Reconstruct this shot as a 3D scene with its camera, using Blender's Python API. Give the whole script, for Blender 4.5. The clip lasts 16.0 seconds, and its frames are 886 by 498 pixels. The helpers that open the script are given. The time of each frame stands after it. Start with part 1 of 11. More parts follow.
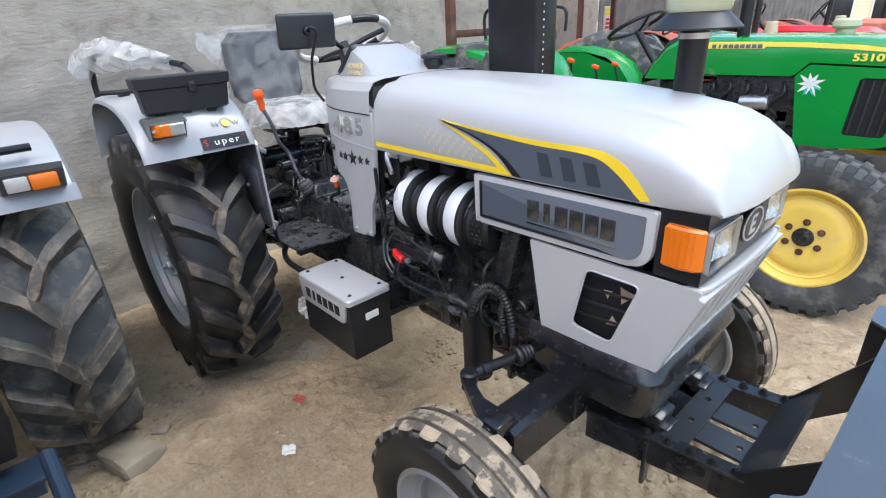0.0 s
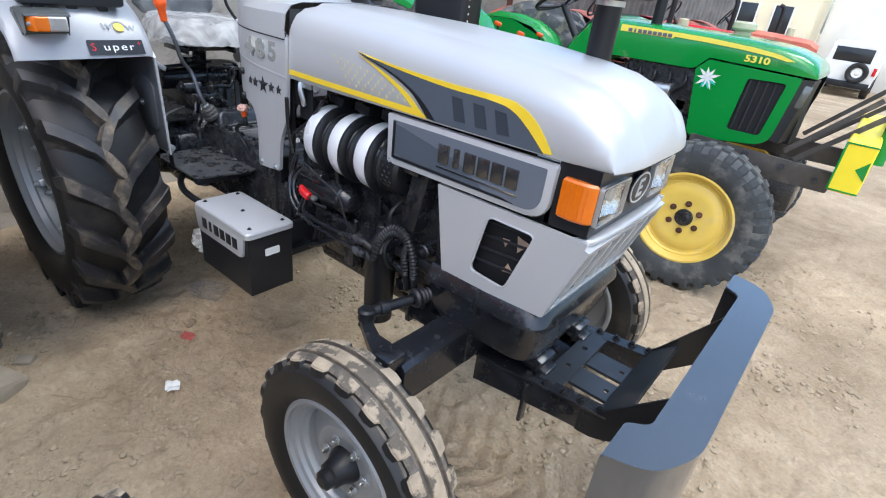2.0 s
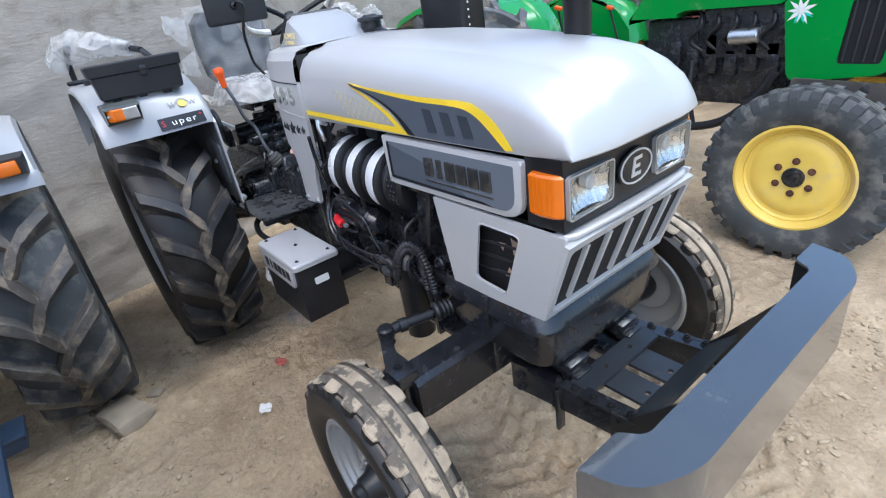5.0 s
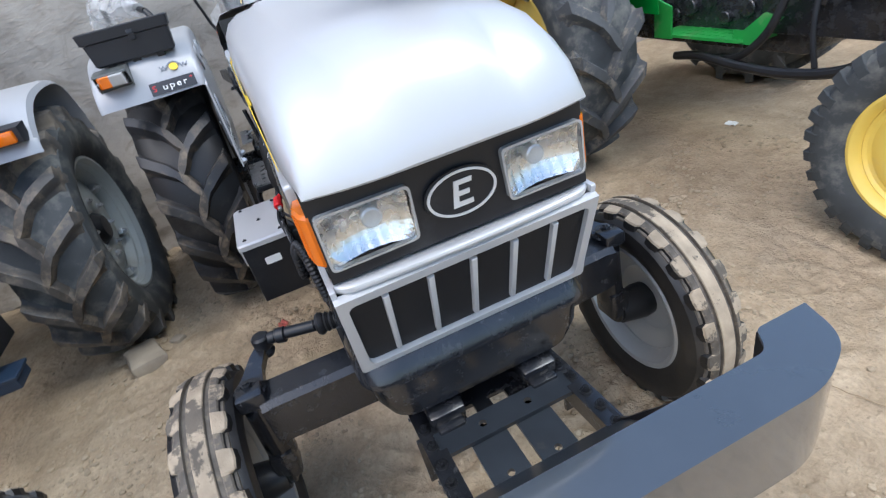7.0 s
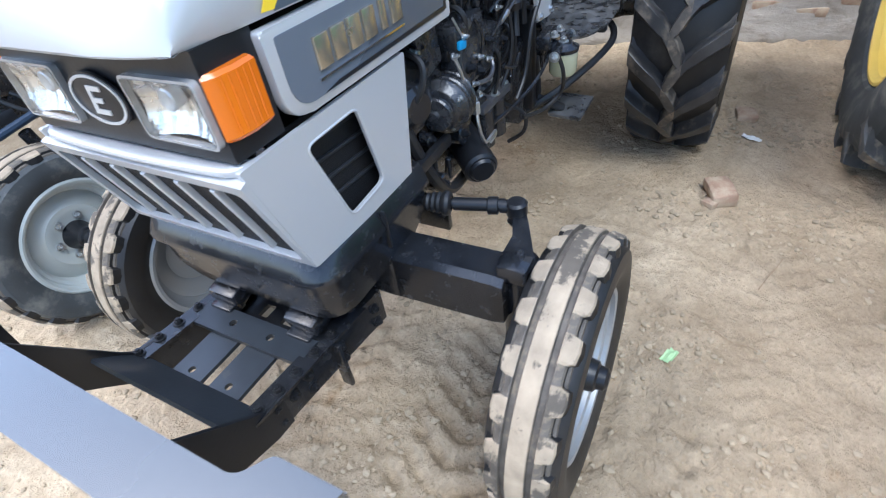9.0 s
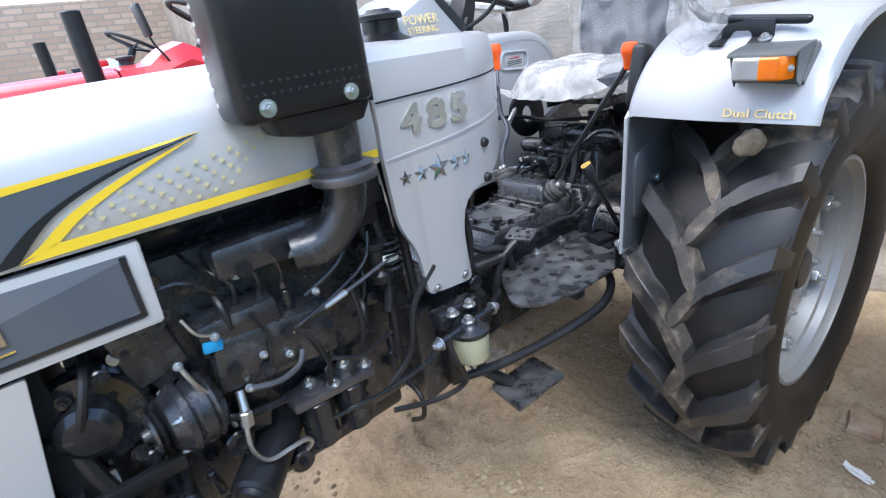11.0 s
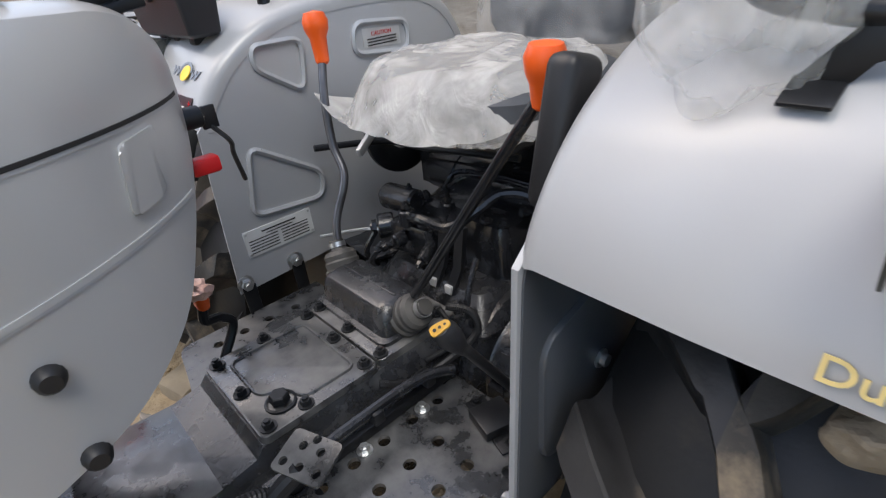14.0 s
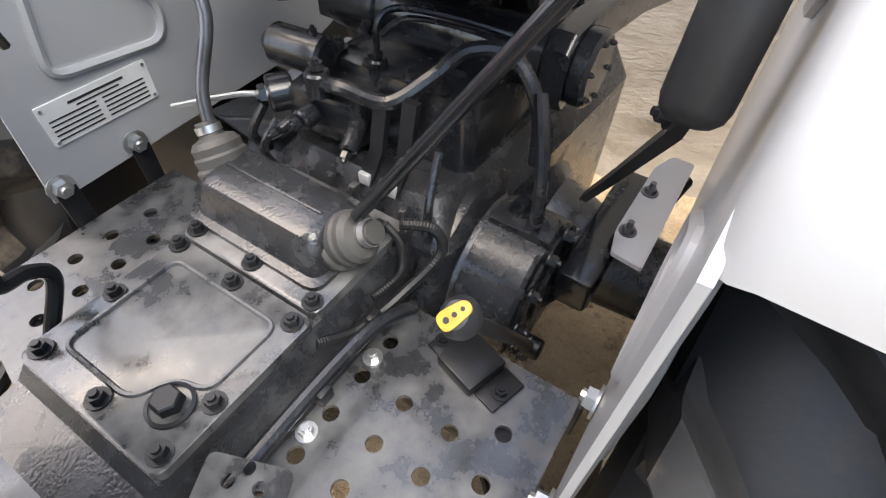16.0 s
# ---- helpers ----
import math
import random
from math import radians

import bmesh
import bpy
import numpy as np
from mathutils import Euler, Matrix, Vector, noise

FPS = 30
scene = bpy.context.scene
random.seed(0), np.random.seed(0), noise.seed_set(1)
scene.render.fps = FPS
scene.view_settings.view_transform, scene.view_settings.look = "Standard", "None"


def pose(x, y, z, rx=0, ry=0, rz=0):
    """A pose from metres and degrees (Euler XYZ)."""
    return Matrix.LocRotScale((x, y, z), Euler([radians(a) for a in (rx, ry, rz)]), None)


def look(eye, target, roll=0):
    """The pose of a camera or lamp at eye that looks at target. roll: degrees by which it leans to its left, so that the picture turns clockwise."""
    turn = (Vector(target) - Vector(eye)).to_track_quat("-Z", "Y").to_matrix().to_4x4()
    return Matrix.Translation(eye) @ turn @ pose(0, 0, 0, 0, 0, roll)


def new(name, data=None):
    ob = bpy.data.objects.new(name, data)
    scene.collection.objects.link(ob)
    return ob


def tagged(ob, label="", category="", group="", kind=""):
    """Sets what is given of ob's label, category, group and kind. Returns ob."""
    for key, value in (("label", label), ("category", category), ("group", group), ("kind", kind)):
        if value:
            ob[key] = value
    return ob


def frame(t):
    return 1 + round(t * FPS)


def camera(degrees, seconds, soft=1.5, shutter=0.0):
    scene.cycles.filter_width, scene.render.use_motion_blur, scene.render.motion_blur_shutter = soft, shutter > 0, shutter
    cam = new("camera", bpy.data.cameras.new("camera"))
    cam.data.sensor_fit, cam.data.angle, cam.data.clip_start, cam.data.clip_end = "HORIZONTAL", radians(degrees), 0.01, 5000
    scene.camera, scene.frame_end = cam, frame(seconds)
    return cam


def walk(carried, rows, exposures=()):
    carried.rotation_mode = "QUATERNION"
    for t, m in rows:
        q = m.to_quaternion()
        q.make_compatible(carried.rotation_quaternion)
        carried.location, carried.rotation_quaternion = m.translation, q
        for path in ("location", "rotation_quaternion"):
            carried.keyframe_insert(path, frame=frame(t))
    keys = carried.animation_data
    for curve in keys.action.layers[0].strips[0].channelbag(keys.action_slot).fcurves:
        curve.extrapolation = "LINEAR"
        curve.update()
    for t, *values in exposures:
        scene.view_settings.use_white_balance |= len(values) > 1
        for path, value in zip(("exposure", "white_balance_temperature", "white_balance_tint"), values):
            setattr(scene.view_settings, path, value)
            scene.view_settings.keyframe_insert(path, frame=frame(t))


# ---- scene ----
cam = camera(81.43, 16.0, soft=1.1, shutter=0.2)
PATH = [
    (0.0, 2.8711, -1.3378, 1.6145, 66.303, 2.686, 46.981),
    (0.5, 2.8767, -1.3349, 1.6098, 66.509, 1.366, 43.838),
    (1.0, 2.8942, -1.3219, 1.5875, 64.701, -1.110, 41.182),
    (1.5, 2.9160, -1.3451, 1.5664, 63.166, -4.499, 40.242),
    (2.0, 2.9101, -1.3507, 1.5635, 62.331, -6.098, 40.350),
    (2.5, 2.9155, -1.3288, 1.5549, 60.848, -5.532, 39.477),
    (3.0, 2.9601, -1.2769, 1.5431, 57.626, -2.765, 38.566),
    (3.5, 3.0256, -1.2331, 1.5285, 55.463, 0.391, 39.505),
    (4.0, 3.0968, -1.1935, 1.5406, 56.876, 2.938, 42.245),
    (4.5, 3.1655, -1.1494, 1.5685, 60.114, 5.585, 46.555),
    (4.7, 3.1643, -1.1222, 1.5741, 61.527, 6.340, 48.261),
    (6.8, 3.2512, -0.3529, 1.5269, 60.112, 13.821, 63.506),
    (7.0, 3.2639, -0.2575, 1.5078, 58.213, 12.662, 67.251),
    (7.5, 3.2702, 0.0359, 1.5147, 54.612, 11.921, 78.339),
    (8.0, 3.2403, 0.3480, 1.4384, 52.055, 12.148, 92.009),
    (8.5, 3.1774, 0.6663, 1.4416, 50.278, 9.768, 106.353),
    (9.0, 2.9223, 0.8650, 1.4143, 49.296, 6.783, 117.525),
    (9.5, 2.6702, 0.9831, 1.4273, 51.603, 6.068, 124.212),
    (10.0, 2.3869, 1.1612, 1.4541, 58.551, 7.916, 130.702),
    (10.2, 2.3027, 1.2052, 1.4592, 61.223, 8.017, 132.841),
    (12.3, 1.3294, 1.2079, 1.4380, 67.969, 7.530, 144.268),
    (12.5, 1.2669, 1.1847, 1.4302, 67.649, 7.217, 144.048),
    (13.0, 1.1490, 1.0670, 1.4358, 67.514, 6.718, 140.072),
    (13.5, 1.0483, 0.8709, 1.4671, 65.843, 6.317, 137.114),
    (14.0, 0.9917, 0.7107, 1.4376, 60.453, 5.281, 136.844),
    (14.5, 0.8926, 0.5423, 1.4122, 53.245, 3.815, 135.023),
    (15.0, 0.8611, 0.4544, 1.3787, 45.518, 1.230, 130.325),
    (15.5, 0.8605, 0.4162, 1.3564, 41.127, -1.380, 126.186),
    (16.0, 0.8609, 0.4035, 1.3559, 41.442, -1.788, 123.127),
]
walk(cam, [(r[0], pose(*r[1:])) for r in PATH], exposures=((0.0, 1.44, 6100, 6), (3.0, 1.33, 5800, 6), (4.7, 1.38, 5750, 6), (8.0, 1.31, 5900, 7), (8.6, 1.53, 5750, 7), (9.2, 1.80, 5500, 7), (10.2, 1.86, 5550, 8), (12.5, 2.03, 6800, 10), (13.0, 1.80, 6900, 10), (13.5, 1.30, 6900, 10), (14.0, 1.18, 6750, 9), (14.5, 1.1, 6750, 9), (15.0, 1.72, 7000, 9), (15.5, 2.19, 7050, 9), (16.0, 2.26, 7000, 9)))

# ---- world and sun ----
world = bpy.data.worlds.new("world")
scene.world = world
world.use_nodes = True
wn = world.node_tree.nodes
sky = wn.new("ShaderNodeTexSky")
sky.sky_type = "NISHITA"
sky.sun_disc = False
sky.sun_elevation = radians(60)
sky.sun_rotation = radians(150)
sky.air_density, sky.dust_density, sky.ozone_density = 1.0, 2.6, 1.0
world.node_tree.links.new(sky.outputs[0], wn["Background"].inputs[0])
wn["Background"].inputs[1].default_value = 0.15
sun_data = bpy.data.lights.new("sun", "SUN")
sun_data.energy, sun_data.angle, sun_data.color = 1.0, radians(32), (1.0, 0.96, 0.90)
sun = new("sun", sun_data)
sun.matrix_world = look((1.44, 2.5, 5.0), (0, 0, 0))


# ---- materials ----
def mat(name, color, rough=0.5, metal=0.0, var=0.12, scale=6.0, bump=0.1, bscale=70.0, coat=0.0, dust=None, dust_amount=0.0,
        dust_scale=5.0, spec=0.5, trans=0.0, alpha=1.0, ior=1.45, obj_var=0.0, rough_var=0.1, dust_edge=0.18):
    """A procedural paint, plastic, metal or earth: two scales of tone, fine relief, and patches of dust."""
    m = bpy.data.materials.new(name)
    m.use_nodes = True
    nt, n = m.node_tree, m.node_tree.nodes
    ln = nt.links.new
    b = n["Principled BSDF"]
    tc = n.new("ShaderNodeTexCoord")
    place = tc.outputs["Object"]
    if obj_var:  # pieces that share a mesh each take their own stretch of the pattern
        info = n.new("ShaderNodeObjectInfo")
        far = n.new("ShaderNodeMath")
        far.operation = "MULTIPLY"
        far.inputs[1].default_value = 40.0
        ln(info.outputs["Random"], far.inputs[0])
        shift = n.new("ShaderNodeVectorMath")
        ln(place, shift.inputs[0])
        ln(far.outputs[0], shift.inputs[1])
        place = shift.outputs[0]
    big = n.new("ShaderNodeTexNoise")
    big.inputs["Scale"].default_value, big.inputs["Detail"].default_value = scale, 6
    ln(place, big.inputs["Vector"])
    fine = n.new("ShaderNodeTexNoise")
    fine.inputs["Scale"].default_value, fine.inputs["Detail"].default_value = bscale, 4
    ln(place, fine.inputs["Vector"])
    ramp = n.new("ShaderNodeMixRGB")
    ramp.inputs[1].default_value = (*[c * (1 - var) for c in color], 1)
    ramp.inputs[2].default_value = (*[min(1, c * (1 + var)) for c in color], 1)
    mr = n.new("ShaderNodeMapRange")
    mr.inputs[1].default_value, mr.inputs[2].default_value = 0.3, 0.7
    ln(big.outputs["Fac"], mr.inputs[0])
    ln(mr.outputs[0], ramp.inputs[0])
    col = ramp.outputs[0]
    if obj_var:
        oi = n.new("ShaderNodeObjectInfo")
        hs = n.new("ShaderNodeHueSaturation")
        mv = n.new("ShaderNodeMapRange")
        mv.inputs[3].default_value, mv.inputs[4].default_value = 1 - obj_var, 1 + obj_var
        ln(oi.outputs["Random"], mv.inputs[0])
        ln(mv.outputs[0], hs.inputs["Value"])
        ln(col, hs.inputs["Color"])
        col = hs.outputs[0]
    rough_out = None
    if dust:
        dn = n.new("ShaderNodeTexNoise")
        dn.inputs["Scale"].default_value, dn.inputs["Detail"].default_value, dn.inputs["Roughness"].default_value = dust_scale, 8, 0.65
        ln(place, dn.inputs["Vector"])
        dr = n.new("ShaderNodeMapRange")
        dr.inputs[1].default_value, dr.inputs[2].default_value = 0.71 - dust_edge / 2 - dust_amount * 0.35, 0.71 + dust_edge / 2 - dust_amount * 0.35
        dr.inputs[4].default_value = min(1.0, 0.35 + dust_amount)
        ln(dn.outputs["Fac"], dr.inputs[0])
        dm = n.new("ShaderNodeMixRGB")
        dm.inputs[2].default_value = (*dust, 1)
        ln(dr.outputs[0], dm.inputs[0])
        ln(col, dm.inputs[1])
        col = dm.outputs[0]
        rm = n.new("ShaderNodeMapRange")
        rm.inputs[3].default_value, rm.inputs[4].default_value = rough, min(1, rough + 0.45)
        ln(dr.outputs[0], rm.inputs[0])
        rough_out = rm.outputs[0]
    else:
        rm = n.new("ShaderNodeMapRange")
        rm.inputs[3].default_value, rm.inputs[4].default_value = max(0.02, rough - rough_var), min(1, rough + rough_var)
        ln(big.outputs["Fac"], rm.inputs[0])
        rough_out = rm.outputs[0]
    ln(col, b.inputs["Base Color"])
    ln(rough_out, b.inputs["Roughness"])
    b.inputs["Metallic"].default_value = metal
    b.inputs["Specular IOR Level"].default_value = spec
    b.inputs["Coat Weight"].default_value = coat
    b.inputs["Coat Roughness"].default_value = 0.06
    b.inputs["Transmission Weight"].default_value = trans
    b.inputs["IOR"].default_value = ior
    b.inputs["Alpha"].default_value = alpha
    if bump:
        bp = n.new("ShaderNodeBump")
        bp.inputs["Strength"].default_value, bp.inputs["Distance"].default_value = bump, 0.003
        ln(fine.outputs["Fac"], bp.inputs["Height"])
        ln(bp.outputs[0], b.inputs["Normal"])
    return m


DUST = (0.36, 0.29, 0.195)
M_SILVER = mat("silver_paint", (0.49, 0.49, 0.487), 0.35, 0.25, 0.03, 2, 0.015, 300, coat=0.2, rough_var=0.05)
M_WHITE = mat("pearl_white_paint", (0.362, 0.367, 0.372), 0.36, 0.10, 0.02, 2, 0.01, 200, coat=0.15, rough_var=0.05)
M_SEAM = mat("seam_shadow_rubber", (0.02, 0.02, 0.02), 0.7, 0, 0.1)
M_GREYPAN = mat("grey_panel_paint", (0.43, 0.44, 0.455), 0.40, 0.25, 0.05, 4, 0.03, 150, dust=DUST, dust_amount=0.05, coat=0.15)
M_PANDARK = mat("dark_panel_grey", (0.085, 0.092, 0.102), 0.36, 0.1, 0.12, 5, 0.04, 150, dust=(0.16, 0.14, 0.115), dust_amount=0.06)
M_DUSTYSTEEL = mat("dusty_brown_steel", (0.075, 0.068, 0.062), 0.6, 0.2, 0.25, 9, 0.2, 80, dust=(0.22, 0.185, 0.145), dust_amount=0.25, dust_scale=7)
M_BLACK = mat("black_engine_paint", (0.0125, 0.0135, 0.016), 0.22, 0.0, 0.4, 14, 0.25, 45, coat=0.15, dust=(0.070, 0.070, 0.070), dust_amount=0.12, dust_scale=24, spec=0.6, dust_edge=0.25)
M_CAST = mat("black_cast_iron", (0.019, 0.020, 0.023), 0.26, 0.0, 0.4, 18, 0.4, 240, coat=0.22, spec=0.8, dust=(0.085, 0.087, 0.088), dust_amount=0.22, dust_scale=24, dust_edge=0.2)
M_SATIN = mat("black_satin_paint", (0.0125, 0.0132, 0.015), 0.34, 0.0, 0.2, 8, 0.06, 120, dust=(0.07, 0.067, 0.062), dust_amount=0.06, dust_scale=8, dust_edge=0.25, spec=0.42)
M_DUSTYPLATE = mat("scuffed_black_plate", (0.032, 0.033, 0.035), 0.23, 0.0, 0.30, 30, 0.14, 60, coat=0.3, dust=(0.120, 0.120, 0.118), dust_amount=0.48, dust_scale=15, spec=1.0, dust_edge=0.22)
M_BUMPER = mat("dark_grey_bumper_paint", (0.040, 0.048, 0.055), 0.24, 0.0, 0.15, 3, 0.03, 160, coat=1.0, spec=1.0, dust=(0.12, 0.11, 0.095), dust_amount=0.05, dust_scale=3)
M_PLASTIC = mat("dark_grey_plastic", (0.020, 0.0215, 0.025), 0.42, 0.0, 0.12, 6, 0.12, 420, dust=(0.15, 0.13, 0.10), dust_amount=0.04, dust_scale=4)
M_RUBBER = mat("tyre_rubber", (0.0135, 0.013, 0.013), 0.46, 0.0, 0.3, 7, 0.15, 90, dust=(0.085, 0.072, 0.055), dust_amount=0.19, dust_scale=5)
M_LUG = mat("tread_rubber", (0.030, 0.0295, 0.030), 0.38, 0.0, 0.35, 14, 0.35, 55, dust=(0.17, 0.138, 0.10), dust_amount=0.30, dust_scale=11, obj_var=0.15, dust_edge=0.14)
M_DUSTLUG = mat("dusty_tread_rubber", (0.075, 0.071, 0.066), 0.55, 0.0, 0.3, 14, 0.35, 55, dust=(0.24, 0.20, 0.15), dust_amount=0.42, dust_scale=10, obj_var=0.12, dust_edge=0.16)
M_LUGTIP = mat("caked_tread_rubber", (0.062, 0.054, 0.045), 0.6, 0.0, 0.3, 20, 0.4, 60, dust=(0.27, 0.215, 0.15), dust_amount=0.40, dust_scale=13, obj_var=0.15, dust_edge=0.18)
M_RIB = mat("dusty_rib_rubber", (0.315, 0.255, 0.18), 0.88, 0.0, 0.25, 18, 0.6, 120, dust=(0.045, 0.042, 0.038), dust_amount=0.42, dust_scale=11, dust_edge=0.05, obj_var=0.08)
M_GROOVE = mat("sandy_groove_rubber", (0.10, 0.086, 0.069), 0.7, 0, 0.35, 30, 0.4, 120, dust=(0.24, 0.192, 0.135), dust_amount=0.34, dust_scale=22, dust_edge=0.1)
M_HOSE = mat("black_hose_rubber", (0.015, 0.015, 0.016), 0.45, 0.0, 0.2, 10, 0.1)
M_BOOT = mat("dusty_boot_rubber", (0.060, 0.058, 0.055), 0.55, 0.0, 0.25, 20, 0.15, 120, dust=(0.16, 0.15, 0.135), dust_amount=0.25, dust_scale=18)
M_LAMPBODY = mat("grey_lamp_housing", (0.085, 0.092, 0.088), 0.34, 0.1, 0.15, 9, 0.05, 160, dust=(0.2, 0.18, 0.15), dust_amount=0.08, dust_scale=12)
M_RIM = mat("silver_rim_paint", (0.325, 0.34, 0.352), 0.36, 0.35, 0.06, 5, 0.04, 120, dust=DUST, dust_amount=0.08, dust_scale=6)
M_RIMWHITE = mat("grey_white_rim_paint", (0.44, 0.47, 0.45), 0.5, 0.1, 0.08, 5, 0.04, 120, dust=DUST, dust_amount=0.12)
M_BAND = mat("aluminium_band", (0.80, 0.81, 0.82), 0.30, 0.25, 0.03, 5, 0.03, 200)
M_CHROME = mat("chrome", (0.80, 0.80, 0.80), 0.12, 1.0, 0.03, 6, 0.0)
M_ZINC = mat("zinc_bolt", (0.55, 0.56, 0.56), 0.32, 0.9, 0.12, 30, 0.1)
M_STEEL = mat("worn_steel_rod", (0.13, 0.13, 0.14), 0.33, 0.7, 0.25, 20, 0.1)
M_AMBER = mat("amber_lens", (0.68, 0.152, 0.003), 0.14, 0.0, 0.06, 4, 0.10, 260, coat=0.45, spec=0.5)
M_CLEARLENS = mat("clear_ribbed_lens", (0.42, 0.41, 0.39), 0.12, 0.1, 0.05, 30, 0.3, 160, coat=0.6)
M_BEZEL = mat("hazy_clear_plastic", (0.36, 0.355, 0.34), 0.16, 0.2, 0.10, 30, 0.1, 160, coat=0.6)
M_REFLECTOR = mat("lamp_reflector", (0.74, 0.73, 0.71), 0.27, 1.0, 0.10, 60, 0.0)
M_ORANGE = mat("orange_knob_plastic", (0.85, 0.11, 0.012), 0.35, 0, 0.05, 8, 0.02, coat=0.2)
M_RED = mat("red_plastic", (0.55, 0.012, 0.015), 0.38, 0, 0.08)
M_YELLOW = mat("yellow_decal", (0.80, 0.56, 0.03), 0.38, 0, 0.03, 4, 0)
M_PALEYELLOW = mat("faded_yellow_print", (0.74, 0.58, 0.24), 0.42, 0, 0.12, 60, 0)
M_DECGREY = mat("blue_grey_decal", (0.085, 0.10, 0.122), 0.34, 0.1, 0.06, 4, 0.01, coat=0.3)
M_DECMID = mat("mid_grey_decal", (0.135, 0.153, 0.18), 0.34, 0.1, 0.05, 4, 0.01, coat=0.3)
M_DECSLOT = mat("slate_decal", (0.042, 0.050, 0.063), 0.34, 0.1, 0.06, 4, 0.01, coat=0.3)
M_DECBLACK = mat("black_decal", (0.012, 0.013, 0.016), 0.34, 0, 0.1, 4, 0, coat=0.3)
M_GOLD = mat("pale_metal_letters", (0.62, 0.55, 0.42), 0.24, 0.85, 0.06, 10, 0.02)
M_DARKMETAL = mat("smoked_metal_letters", (0.20, 0.20, 0.20), 0.24, 0.9, 0.08, 10, 0.02)
M_BADGE = mat("bright_badge_metal", (0.50, 0.51, 0.47), 0.26, 0.6, 0.12, 25, 0.02)
M_STARMETAL = mat("dark_star_metal", (0.26, 0.265, 0.26), 0.18, 0.9, 0.10, 25, 0.02)
M_PALESTAR = mat("faint_gold_print", (0.60, 0.54, 0.30), 0.4, 0, 0.05, 6, 0)
M_TORN = mat("torn_card", (0.34, 0.24, 0.17), 0.8, 0, 0.2, 30, 0.1)
M_STEELBLUE = mat("dark_blue_steel", (0.030, 0.036, 0.044), 0.30, 0.3, 0.2, 8, 0.05, 120, dust=(0.2, 0.17, 0.13), dust_amount=0.06)
M_SMOKED = mat("smoked_lens", (0.10, 0.105, 0.10), 0.10, 0.2, 0.2, 40, 0.2, 160, coat=0.8)
M_WRITE = mat("white_print", (0.75, 0.75, 0.72), 0.5, 0, 0.03, 6, 0)
M_PRINT = mat("black_print", (0.02, 0.02, 0.02), 0.5, 0, 0.05, 6, 0)
M_PLATE = mat("brushed_plate", (0.70, 0.71, 0.71), 0.5, 0.15, 0.05, 30, 0.02)
M_LABEL = mat("aluminium_label", (0.62, 0.63, 0.63), 0.42, 0.5, 0.05, 30, 0.02)
M_MESH = mat("dark_grille_mesh", (0.006, 0.006, 0.007), 0.6, 0.0, 0.3, 200, 0.6, 500)
M_GREEN = mat("green_tractor_paint", (0.012, 0.24, 0.035), 0.22, 0.0, 0.05, 3, 0.01, 200, coat=0.5, dust=(0.2, 0.22, 0.12), dust_amount=0.02)
M_JDYELLOW = mat("yellow_wheel_paint", (0.78, 0.56, 0.11), 0.36, 0, 0.07, 5, 0.05, 100, dust=(0.58, 0.46, 0.24), dust_amount=0.30)
M_JDSTRIPE = mat("yellow_stripe", (0.85, 0.72, 0.10), 0.35, 0, 0.03)
M_GREYRUBBER = mat("grey_dusty_tyre", (0.055, 0.06, 0.062), 0.75, 0, 0.25, 7, 0.25, 80, dust=(0.22, 0.21, 0.18), dust_amount=0.35, dust_scale=7)
M_REDPAINT = mat("red_tractor_paint", (0.55, 0.02, 0.03), 0.3, 0, 0.06, 4, 0.01, coat=0.3)
M_TEAL = mat("teal_print", (0.05, 0.55, 0.45), 0.4, 0, 0.05, 6, 0)
M_JDYELLOW2 = mat("bright_yellow_paint", (0.88, 0.70, 0.03), 0.4, 0, 0.06, 5, 0.03, 100, dust=(0.6, 0.5, 0.3), dust_amount=0.05)
M_GREENSTEP = mat("dusty_green_paint", (0.03, 0.28, 0.05), 0.4, 0, 0.1, 6, 0.1, 80, dust=(0.34, 0.35, 0.22), dust_amount=0.22, dust_scale=8)
M_PALEBLUE = mat("pale_blue_paint", (0.42, 0.60, 0.72), 0.3, 0.1, 0.04, 3, 0.01, 200, coat=0.3)
M_FENCE = mat("weathered_sheet", (0.16, 0.15, 0.14), 0.7, 0.1, 0.35, 3, 0.2, 40, dust=(0.28, 0.24, 0.19), dust_amount=0.25)
M_FADED = mat("faded_red_paint", (0.50, 0.13, 0.08), 0.6, 0, 0.2, 4, 0.05, 60, dust=(0.5, 0.33, 0.22), dust_amount=0.25)
M_TWIG = mat("dry_twig", (0.28, 0.20, 0.12), 0.9, 0, 0.2, 40, 0.3, 200)
M_GREYLUG = mat("grey_worn_lug", (0.070, 0.073, 0.075), 0.7, 0, 0.25, 9, 0.25, 80, dust=(0.27, 0.235, 0.185), dust_amount=0.38, dust_scale=11, dust_edge=0.12, obj_var=0.06)
M_CLOD = mat("dry_clod", (0.345, 0.275, 0.185), 0.95, 0, 0.22, 5, 0.3, 150, spec=0.2)
M_RUST = mat("rusty_brown_steel", (0.10, 0.045, 0.03), 0.7, 0.1, 0.3, 9, 0.3, dust=(0.25, 0.16, 0.1), dust_amount=0.2)
M_FOAM = mat("dark_seat_vinyl", (0.05, 0.055, 0.062), 0.5, 0, 0.12, 8, 0.12, 200)
M_PAPER = mat("white_paper", (0.75, 0.74, 0.70), 0.8, 0, 0.06)
M_BROWN = mat("brown_wrapper", (0.38, 0.08, 0.06), 0.5, 0, 0.25, 60)
